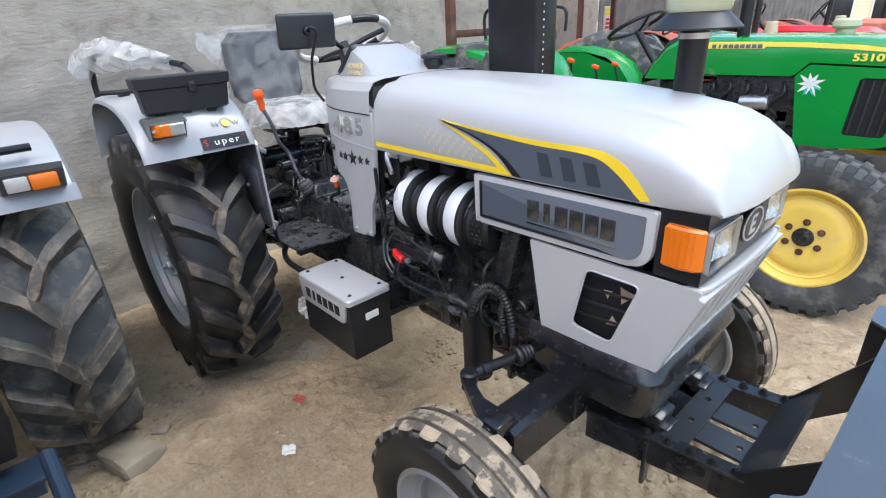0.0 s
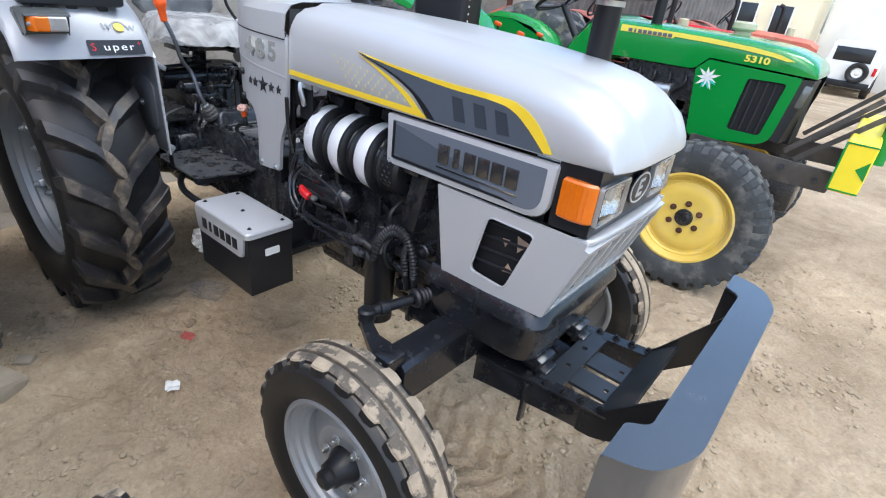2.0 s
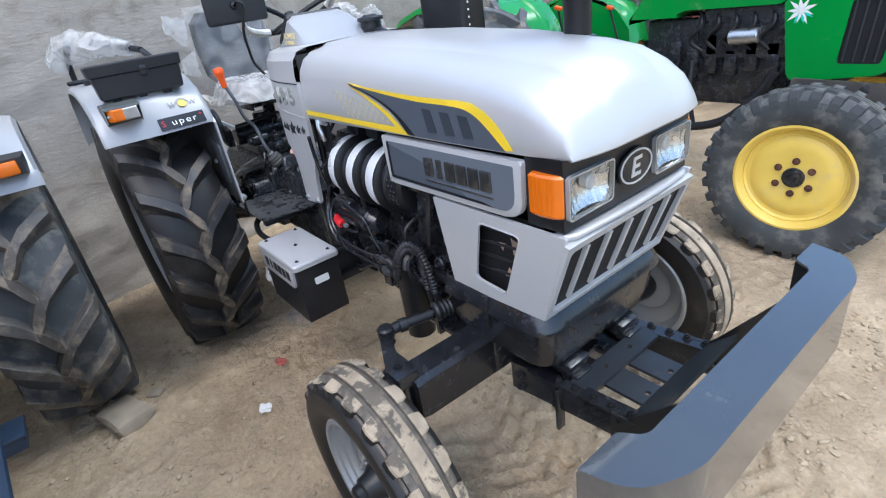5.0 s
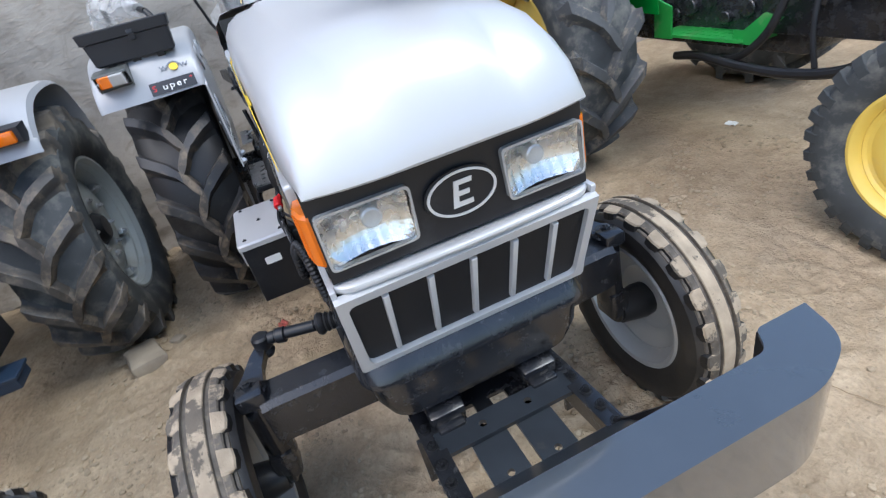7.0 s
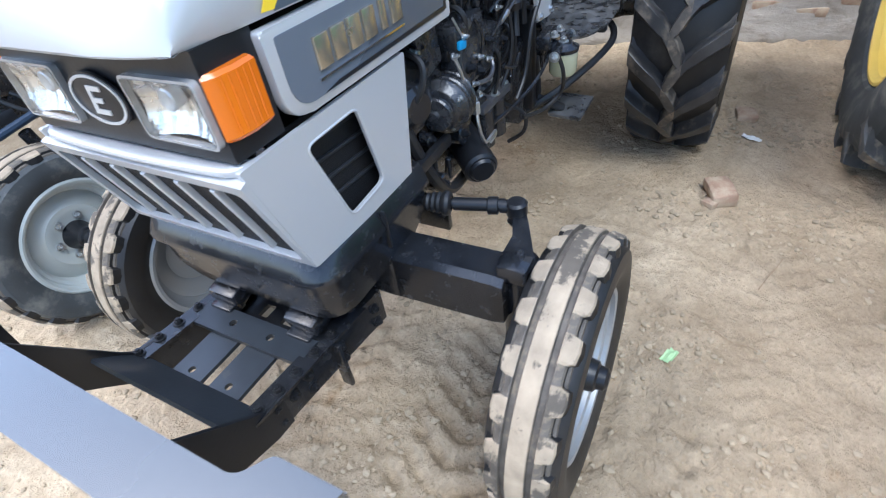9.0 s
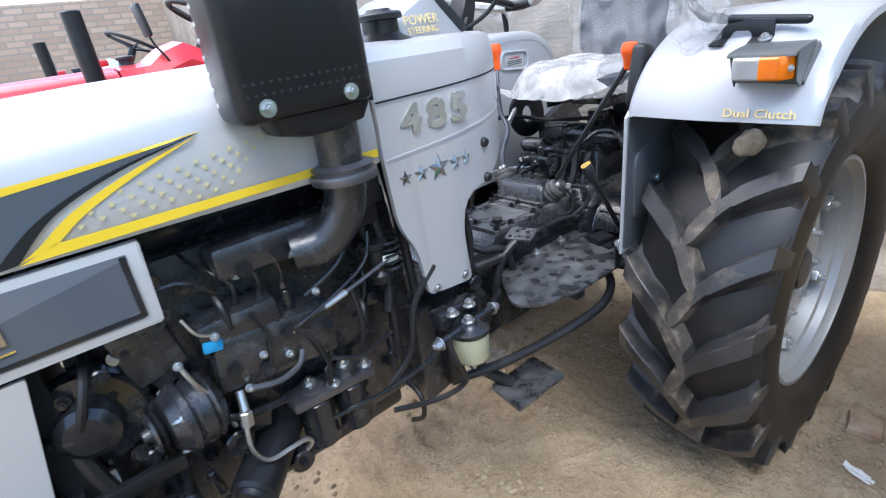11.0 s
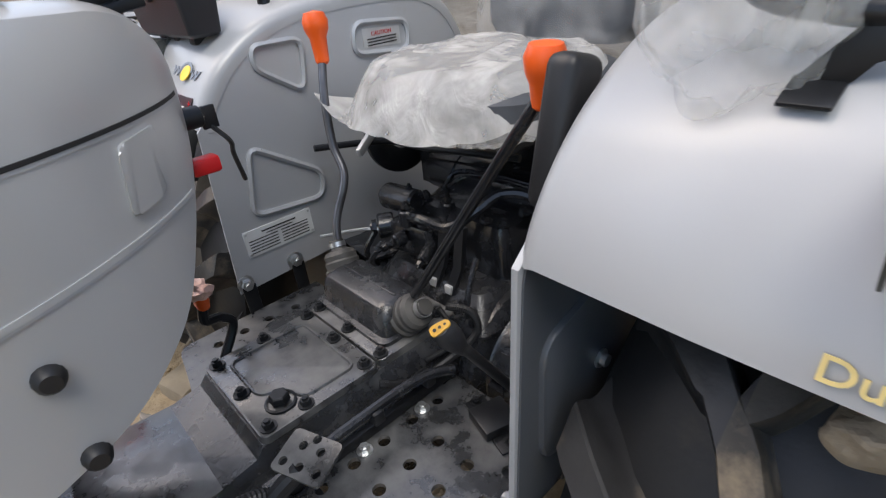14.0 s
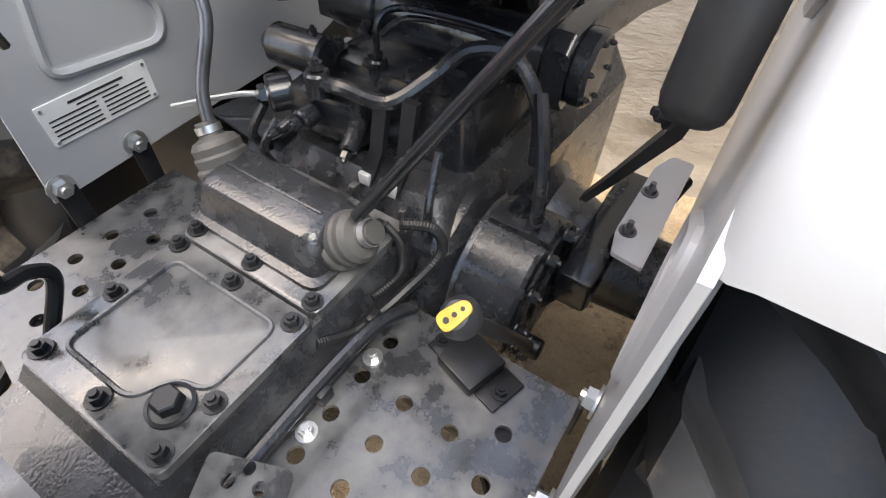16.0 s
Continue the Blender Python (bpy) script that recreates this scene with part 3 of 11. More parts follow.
# ---- setting ----
def ground_height(x, y):
    d0 = math.hypot(x - 1.5, y)
    fall = 1.0 / (1.0 + max(0.0, d0 - 5) ** 2 * 0.05)
    h = 0.022 * noise.noise(Vector((x * 1.3, y * 1.3, 0.3))) + 0.011 * noise.noise(Vector((x * 4.1, y * 4.1, 1.7)))
    if d0 < 6:
        # churned, crumbly patches between smoother trodden ones
        soft = min(1.0, max(0.0, 0.45 + 1.5 * noise.noise(Vector((x * 1.1, y * 1.1, 8.2)))))
        h += (0.004 + 0.016 * soft) * abs(noise.noise(Vector((x * 9, y * 9, 4.1)))) + (0.003 + 0.012 * soft) * noise.noise(Vector((x * 21, y * 21, 2.6)))
        # dried crust broken into flakes with narrow gaps
        crust = noise.noise(Vector((x * 1.9, y * 1.9, 5.3)))
        if crust > 0.02:
            near = noise.voronoi(Vector((x * 17 + 0.5 * noise.noise(Vector((x * 8, y * 8, 0))), y * 17, 0.0)))[0]
            h += min(1.0, (crust - 0.02) * 6) * 0.012 * (min(0.30, near[1] - near[0]) - 0.2)
        # chevron prints of tyre lugs
        for yc, bend, x0, x1, w, deep in ((-0.10, 0.05, 1.75, 3.1, 0.17, 0.012), (0.36, -0.04, 1.7, 3.0, 0.15, 0.021), (-0.95, 0.03, 0.7, 2.6, 0.16, 0.006), (1.05, 0.08, 0.9, 2.4, 0.16, 0.007)):
            v = (y - yc - bend * math.sin(x * 1.9)) / w
            if abs(v) < 1.15 and x0 < x < x1:
                edge = min(1.0, (1.15 - abs(v)) * 4, (x - x0) * 4, (x1 - x) * 4)
                p = math.sin((x + abs(v) * w * 0.55) * 2 * math.pi / 0.085)
                h += edge * (deep * max(-0.4, min(0.5, p)) - 0.005)
    return h * fall - 0.006 - 0.06 * min(max(0.0, y - 11), 10)


def grid_line(lo, hi, step, far):
    mid = [lo + i * step for i in range(int((hi - lo) / step) + 1)]
    out, s, a, b = [], step, mid[0], mid[-1]
    left, right = [], []
    while b < far:
        s *= 1.28
        a, b = a - s, b + s
        left.insert(0, a)
        right.append(b)
    return left + mid + right


def build_ground():
    xs, ys = grid_line(-1.4, 4.2, 0.0115, 160), grid_line(-2.0, 2.9, 0.0115, 160)
    vs = [(x, y, ground_height(x, y)) for y in ys for x in xs]
    w = len(xs)
    fs = [(j * w + i, j * w + i + 1, (j + 1) * w + i + 1, (j + 1) * w + i) for j in range(len(ys) - 1) for i in range(w - 1)]
    me = bpy.data.meshes.new("ground")
    me.from_pydata(vs, [], fs)
    me.polygons.foreach_set("use_smooth", [True] * len(me.polygons))
    me.materials.append(M_GROUND)
    return tagged(new("ground", me), "loose tan sand with ruts, footprints and pale drifts", "ground", kind="structure")


ground = build_ground()

WALL_LINE = [(-0.66, -16.0), (-0.66, -1.3), (-1.12, 1.0), (-2.25, 7.0)]


def wall_point(y):
    for (x0, y0), (x1, y1) in zip(WALL_LINE, WALL_LINE[1:]):
        if y <= y1:
            return x0 + (x1 - x0) * (y - y0) / (y1 - y0)
    return WALL_LINE[-1][0]


def build_wall():
    H, nz = 3.4, 110
    ys = [-16 + 0.6 * i for i in range(22)] + [-2.8 + 0.05 * i for i in range(197)]
    ys = [y for y in ys if y <= 7.0]
    bm = B()
    F = []
    for j in range(nz + 1):
        row = []
        for y in ys:
            z = -0.1 + (H + 0.1) * j / nz
            p = Vector((wall_point(y), y, z))
            low = math.exp(-max(0.0, z) / 0.45)
            d = 0.022 * noise.noise(p * 1.7) + 0.010 * noise.noise(p * 7.0) + 0.06 * math.exp(-max(0.0, z) / 0.14)
            # lower courses show through as lumpy beds
            d += low * (0.022 * noise.noise(Vector((p.y * 5, p.z * 9, 3.0))) + 0.016 * noise.noise(Vector((p.y * 13, p.z * 17, 7.0))))
            row.append(bm.verts.new((p.x + d, y, z)))
        F.append(row)
    K = [[bm.verts.new((wall_point(y) - 0.24, y, z)) for y in ys] for z in (-0.1, H)]
    n = len(ys) - 1
    for j in range(nz):
        for i in range(n):
            bm.faces.new((F[j][i], F[j][i + 1], F[j + 1][i + 1], F[j + 1][i]))
    for i in range(n):
        bm.faces.new((F[nz][i], F[nz][i + 1], K[1][i + 1], K[1][i]))
        bm.faces.new((K[0][i], K[0][i + 1], K[1][i + 1], K[1][i]))
    for i in (0, n):
        bm.faces.new([F[j][i] for j in range(nz + 1)] + [K[1][i], K[0][i]])
    return tagged(link_mesh("wall_back", bm, M_PLASTER), "tall yard wall of stained grey cement plaster", "wall", kind="structure")


wall_back = build_wall()
# bricks laid bare where the plaster has fallen off
for (y, z, w) in ((0.98, 0.20, 0.22), (1.22, 0.15, 0.18), (0.86, 0.08, 0.16), (1.45, 0.22, 0.20), (-0.95, 0.18, 0.20), (-1.12, 0.10, 0.16)):
    bm = B()
    box(bm, (0, 0, 0), (0.05, w, 0.065), None, 0.008)
    for v in bm.verts:
        v.co += Vector((0.006 * noise.noise(v.co * 30), 0.008 * noise.noise(v.co * 21 + Vector((y, 0, 0))), 0.006 * noise.noise(v.co * 25)))
    bk = part("brick", bm, M_BRICK, wall_back)
    bk.matrix_basis = pose(wall_point(y) - 0.030 + 0.055 * math.exp(-z / 0.14), y, z, 0, 0, 11 if y > -1.3 else 0)


# ---- wheels ----
def rear_lug_mesh(R0, R1, half, name):
    """One slanting tread bar, as it lies at the top of the tyre; the wheel's axle runs along y."""
    bm = B()
    rings = []
    k = R1 / 0.65
    # share of the bar's length, half width, fall of its top: a blunt six-sided foot, a slim bar, a square end on the shoulder
    for u, wdt, fall in ((-0.07, 0.014, 0.004), (-0.02, 0.031, 0.0), (0.10, 0.041, 0.0), (0.16, 0.039, 0.0), (0.26, 0.029, 0.0), (0.40, 0.0275, 0.001), (0.44, 0.0315, 0.001), (0.60, 0.030, 0.004),
                         (0.78, 0.030, 0.010), (0.94, 0.032, 0.018), (1.00, 0.032, 0.024), (1.03, 0.027, 0.060), (1.06, 0.020, 0.105)):
        wdt *= k
        yy = -0.020 + u * (half + 0.014)
        ang = -0.02 - (0.170 * min(u, 0.36) / 0.36 + 0.165 * max(0.0, u - 0.36) / 0.64)
        base = R0 - 0.020 - 0.055 * max(0.0, u - 0.55) ** 1.5 - (0.05 if u > 1.02 else 0)
        top = R1 - fall
        mid = base + (top - base) * 0.45
        ring = []
        for da, r in ((-wdt - 0.042, base), (-wdt - 0.013, base + (mid - base) * 0.55), (-wdt - 0.004, mid), (-wdt, top - 0.004), (-wdt + 0.004, top), (wdt - 0.004, top), (wdt, top - 0.004), (wdt + 0.004, mid), (wdt + 0.013, base + (mid - base) * 0.55), (wdt + 0.042, base)):
            a = ang + da / R1
            ring.append((math.sin(a) * r, yy, math.cos(a) * r))
        rings.append(ring)
    loft(bm, rings)
    bmesh.ops.recalc_face_normals(bm, faces=bm.faces[:])
    me = bpy.data.meshes.new(name)
    bm.to_mesh(me)
    bm.free()
    return me


def tyre_profile(R, rim, half, crown=0.02):
    """Half-section of a tyre as (along the axle, radius), from bead to bead."""
    return [(-half * 0.72, rim), (-half * 0.90, rim + 0.025), (-half * 1.02, rim + (R - rim) * 0.35), (-half * 1.06, rim + (R - rim) * 0.58),
            (-half * 1.0, rim + (R - rim) * 0.80), (-half * 0.86, R - crown * 1.25), (-half * 0.55, R - crown * 0.4), (0, R),
            (half * 0.55, R - crown * 0.4), (half * 0.86, R - crown * 1.25), (half * 1.0, rim + (R - rim) * 0.80), (half * 1.06, rim + (R - rim) * 0.58),
            (half * 1.02, rim + (R - rim) * 0.35), (half * 0.90, rim + 0.025), (half * 0.72, rim)]


LUG_L = rear_lug_mesh(0.592, 0.650, 0.185, "tread_lug")
LUG_R = LUG_L.copy()
LUG_R.transform(Matrix.Diagonal((1, -1, 1, 1)))
LUG_R.flip_normals()
BIG_L = rear_lug_mesh(0.698, 0.760, 0.212, "worn_lug")
BIG_R = BIG_L.copy()
BIG_R.transform(Matrix.Diagonal((1, -1, 1, 1)))
BIG_R.flip_normals()
ROW_L, ROW_R = LUG_L.copy(), LUG_R.copy()
for q, qm in ((LUG_L, M_LUG), (ROW_L, M_DUSTLUG), (ROW_R, M_DUSTLUG), (LUG_R, M_LUG), (BIG_L, M_GREYLUG), (BIG_R, M_GREYLUG)):
    q.materials.append(qm)
    q.materials.append(M_LUGTIP if qm is not M_GREYLUG else qm)
    for f in q.polygons:  # the blunt feet along the middle of the tread are caked with earth
        f.material_index = 1 if abs(f.center.y) < 0.022 else 0
    q.polygons.foreach_set("use_smooth", [True] * len(q.polygons))
    q.set_sharp_from_angle(angle=radians(32))


def rear_wheel(parent, x, y, z, side, rim_mat=M_RIM, tyre_mat=M_RUBBER, R=0.595, rim=0.355, half=0.185, lugs=(LUG_L, LUG_R), count=18, turn=0.0, spin=0.0, forward=1):
    """Tyre with its lugs, rim, disc and hub under one part; side: +1 where the outer face looks to +y."""
    t = part("rear_wheel", lathe(B(), (0, 0, 0), (0, 1, 0), tyre_profile(R, rim + 0.012, half), 72), tyre_mat, parent, "black ribbed drive tyre with dusty lugs")
    t.matrix_basis = pose(x, y, z, 0, 0, turn)
    for k in range(count):
        a = 2 * math.pi * k / count + spin
        for i, me in enumerate(lugs):
            ang = a + (math.pi / count if i else 0)
            share("tread_lug", me, t, Matrix.Rotation(ang, 4, "Y") @ (Matrix() if forward > 0 else Matrix.Rotation(math.pi, 4, "Z")))
    s = side
    bm = B()
    lip = half - 0.033
    flank = [(0.04, rim - 0.032), (lip - 0.062, rim - 0.024), (lip - 0.054, rim - 0.015), (lip - 0.028, rim - 0.011), (lip - 0.020, rim - 0.002), (lip, rim + 0.006), (lip, rim + 0.018), (lip - 0.007, rim + 0.022)]
    prof = [(-p, q) for p, q in flank[::-1]] + flank
    lathe(bm, (0, 0, 0), (0, s, 0), prof, 64)
    thicken(bm, 0.006)
    part("rim", bm, rim_mat, t, "painted steel rim with stepped bead seat")
    bm = B()
    d0 = 0.055
    lathe(bm, (0, 0, 0), (0, s, 0), [(d0 - 0.03, rim - 0.030), (d0 - 0.012, rim - 0.05), (d0, rim - 0.09), (d0 + 0.02, 0.20), (d0 + 0.022, 0.12), (d0 + 0.008, 0.095), (d0 - 0.02, 0.09)], 48)
    thicken(bm, 0.008)
    part("wheel_disc", bm, rim_mat, t)
    bm = B()
    lathe(bm, (0, 0, 0), (0, s, 0), [(-0.12, 0), (-0.12, 0.10), (d0 - 0.005, 0.10), (d0 + 0.008, 0.088), (d0 + 0.03, 0.075), (d0 + 0.045, 0.06), (d0 + 0.05, 0.0)], 32)
    part("hub", bm, M_SATIN, t, "black painted axle hub")
    for k in range(8):
        a = 2 * math.pi * k / 8 + 0.2
        p = Vector((math.cos(a) * 0.15, s * (d0 + 0.02), math.sin(a) * 0.15))
        part("wheel_nut", bolt(B(), p, (0, s, 0), 0.014, 0.016), M_ZINC, t)
    for k in range(6):
        a = 2 * math.pi * k / 6 + 0.5
        p = Vector((math.cos(a) * (rim - 0.07), s * (d0 + 0.012), math.sin(a) * (rim - 0.07)))
        bm = B()
        box(bm, p, (0.05, 0.035, 0.035), (0, -math.degrees(a), 0), 0.006)
        bolt(bm, p + Vector((0, s * 0.018, 0)), (0, s, 0), 0.012, 0.012)
        part("rim_clamp", bm, M_ZINC, t, "zinc rim clamp with bolt")
    return t


def rib_block_mesh(R, y0, arc, h, name):
    """One pitch of a front tyre's outer rib: sandy on top, its outer edge stepped like a saw."""
    bm = B()
    rows = []
    for u, y1 in ((0.0, 0.055), (0.06, 0.055), (0.12, 0.069), (0.36, 0.071), (0.60, 0.067), (0.66, 0.055), (1.0, 0.054)):
        a = arc * (u - 0.5)
        rows.append([(math.sin(a) * r, y, math.cos(a) * r) for y, r in ((y0 - 0.003, R - 0.006), (y0, R + h - 0.001), (y0 + 0.003, R + h), (y1 - 0.004, R + h - 0.006), (y1, R + h - 0.011), (y1 + 0.006, R - 0.030))])
    loft(bm, rows)
    bmesh.ops.recalc_face_normals(bm, faces=bm.faces[:])
    me = bpy.data.meshes.new(name)
    bm.to_mesh(me)
    bm.free()
    me.materials.append(M_RIB)
    me.materials.append(M_RUBBER)
    me.materials.append(M_GROOVE)
    me.polygons.foreach_set("material_index", [(2, 0, 0, 0, 1, 1)[i % 6] if 6 <= i < 30 else (2, 2, 2, 2, 1, 1)[i % 6] if i < 36 else 1 for i in range(len(me.polygons))])
    return me


RIB_L = rib_block_mesh(0.338, 0.0355, 2 * math.pi / 22, 0.013, "rib_block")
RIB_R = RIB_L.copy()
RIB_R.transform(Matrix.Diagonal((1, -1, 1, 1)))
RIB_R.flip_normals()


def front_wheel(parent, x, y, z, side, rim_mat=M_RIM, turn=0.0, lean=0.0, tyre_mat=M_RUBBER, disc=True):
    """A narrow three-ribbed steering tyre on its pressed rim."""
    R, rim, half = 0.338, 0.205, 0.080
    t = part("front_wheel", lathe(B(), (0, 0, 0), (0, 1, 0), tyre_profile(R, rim + 0.01, half, 0.012), 64), tyre_mat, parent, "narrow ribbed steering tyre caked with sand")
    t.matrix_basis = pose(x, y, z, lean, 0, turn)
    bm = B()
    lathe(bm, (0, 0, 0), (0, 1, 0), [(-0.0205, R + 0.010), (-0.0190, R + 0.013), (0.0190, R + 0.013), (0.0205, R + 0.010)], 64)
    thicken(bm, 0.003)
    groove = B()
    lathe(groove, (0, 0, 0), (0, 1, 0), [(-0.024, R - 0.006), (-0.0207, R + 0.0095), (0.0207, R + 0.0095), (0.024, R - 0.006)], 64)
    lathe(groove, (0, 0, 0), (0, 1, 0), [(-0.070, R - 0.030), (-0.062, R - 0.008), (-0.035, R + 0.002), (0, R + 0.004), (0.035, R + 0.002), (0.062, R - 0.008), (0.070, R - 0.030)], 64)
    part("tread_groove", groove, M_GROOVE, t, "sand-filled tread grooves")
    part("centre_rib", bm, M_RIB, t, "middle tread rib coated with dry sand")
    n = 22
    for k in range(n):
        a = 2 * math.pi * k / n
        share("rib_block", RIB_L, t, Matrix.Rotation(a, 4, "Y"))
        share("rib_block", RIB_R, t, Matrix.Rotation(a + math.pi / n, 4, "Y"))
    s = side
    bm = B()
    lathe(bm, (0, 0, 0), (0, s, 0), [(-0.062, rim + 0.020), (-0.068, rim + 0.012), (-0.064, rim), (-0.035, rim - 0.012), (-0.02, rim - 0.03), (0.014, rim - 0.032), (0.020, rim - 0.026), (0.030, rim - 0.023), (0.036, rim - 0.012), (0.048, rim - 0.008), (0.054, rim + 0.001), (0.066, rim + 0.003), (0.069, rim + 0.012), (0.062, rim + 0.020)], 64)
    thicken(bm, 0.005)
    part("rim", bm, rim_mat, t, "pressed steel rim")
    bm = B()
    lathe(bm, (0, 0, 0), (0, s, 0), [(-0.008, rim - 0.029), (-0.004, rim - 0.046), (0.006, 0.142), (0.010, 0.128), (0.020, 0.118), (0.022, 0.098), (0.016, 0.085), (0.016, 0.05)], 56)
    thicken(bm, 0.006)
    part("wheel_disc", bm, rim_mat, t)
    bm = B()
    lathe(bm, (0, 0, 0), (0, s, 0), [(-0.10, 0), (-0.10, 0.045), (-0.02, 0.06), (0.03, 0.055), (0.05, 0.042), (0.075, 0.038), (0.08, 0.030), (0.098, 0.028), (0.105, 0.018), (0.105, 0)], 28)
    part("hub", bm, M_SATIN, t, "black hub with domed grease cap")
    for k in range(6):
        a = 2 * math.pi * k / 6
        part("wheel_nut", bolt(B(), Vector((math.cos(a) * 0.078, s * 0.019, math.sin(a) * 0.078)), (0, s, 0), 0.011, 0.012), M_ZINC, t)
    return t




# ---- main tractor: bodywork ----
tractor = thing("tractor", "new silver farm tractor with black engine, dusty tyres", "tractor")
RX, RZ = 0.14, 0.586
rear_wheel(tractor, RX, -0.655, RZ, -1, spin=0.1)
rear_wheel(tractor, RX, 0.655, RZ, 1, spin=0.06)
front_wheel(tractor, 2.155, -0.665, 0.338, -1)
front_wheel(tractor, 2.155, 0.665, 0.338, 1)

HOOD = [  # x, top, side line, half width, bottom edge, shoulder rise
    (1.345, 1.452, 1.345, 0.272, 1.208, 0.092), (1.50, 1.450, 1.345, 0.272, 1.208, 0.092), (1.80, 1.446, 1.343, 0.271, 1.212, 0.090), (2.10, 1.434, 1.334, 0.268, 1.214, 0.084),
    (2.30, 1.418, 1.318, 0.264, 1.216, 0.080), (2.40, 1.402, 1.305, 0.260, 1.217, 0.074), (2.46, 1.380, 1.285, 0.256, 1.218, 0.066), (2.50, 1.350, 1.262, 0.252, 1.219, 0.056)]


def hood_half(x, k):
    for a, b in zip(HOOD, HOOD[1:]):
        if x <= b[0]:
            t = max(0.0, (x - a[0]) / (b[0] - a[0]))
            return a[k] + (b[k] - a[k]) * t
    return HOOD[-1][k]


def hood_ring(x, zt, zs, hw, zb, shoulder):
    fade = min(1.0, max(0.0, (2.44 - x) / 0.16))  # the raised middle runs out towards the nose
    half = [(hw - 0.016, zb + 0.004), (hw - 0.014, zb), (hw - 0.004, zb), (hw, zb + 0.006), (hw + 0.002, zb + (zs - zb) * 0.5), (hw - 0.002, zs), (hw - 0.010, zs + shoulder * 0.35), (hw - 0.032, zs + shoulder * 0.70),
            (hw - 0.068, zs + shoulder * 0.92), (hw - 0.110, zs + shoulder * 0.985), (hw - 0.120, zs + shoulder * 0.99 + 0.003 * fade), (hw - 0.136, zs + shoulder + 0.0105 * fade), (hw * 0.30, zt - 0.002), (0, zt)]
    return [(x, -y, z) for y, z in half] + [(x, y, z) for y, z in half[-2::-1]]


def build_hood():
    bm = B()
    rings = []
    for i in range(24):
        x = 1.352 + (2.50 - 1.352) * i / 23
        rings.append(hood_ring(x, *[hood_half(x, k) for k in range(1, 6)]))
    src = rings[-1]
    for f, zt in ((0.30, 1.324), (0.60, 1.294), (0.85, 1.262), (0.97, 1.236), (1.0, 1.2245)):
        row = []
        for (x, y, z) in src:
            v = min(1.0, abs(y) / 0.252)
            zz = 1.2195 + (zt - 1.2195) * max(0.0, z - 1.219) / (1.350 - 1.219)
            row.append((2.50 + f * (0.053 - 0.027 * v ** 4), y * (1 - 0.012 * f), zz))
        rings.append(row)
    rings.append([(x - 0.004, y * 0.995, 1.2180 + (z - 1.2195) * 0.2) for x, y, z in rings[-1]])
    rings.append([(x - 0.016, y * 0.98, 1.2190 + (z - 1.2195) * 0.2) for x, y, z in rings[-2]])
    loft(bm, rings, closed=False, caps=False)
    return bm


hood = part("bonnet", build_hood(), M_SILVER, tractor, "one-piece silver bonnet with rounded shoulders")


def on_hood(bm, s, off):
    """Lay a flat decal onto the side of the bonnet."""
    cut(bm, 0, 1.36, 2.5, 0.03)
    cut(bm, 2, 1.21, 1.40, 0.02)
    for v in bm.verts:
        hw, zs, sh = hood_half(v.co.x, 3), hood_half(v.co.x, 2), hood_half(v.co.x, 5)
        y = hw + 0.002
        if v.co.z > zs:
            u = (v.co.z - zs) / sh
            y = hw - 0.002 - 0.030 * u * u - 0.004 * u
        out = abs(v.co.y) - 0.5
        v.co.y = s * (y + off + out)
    return bm


def hood_decal(name, poly, s, material, label="", off=0.0015):
    bm = B()
    slab(bm, poly, side_plane(s, 0.5), 0.0012)
    return part(name, on_hood(bm, s, off), material, hood, label)


def curve2(pts, n=8):
    return [(p.x, p.y) for p in curve_pts([(a, b, 0) for a, b in pts], n)]


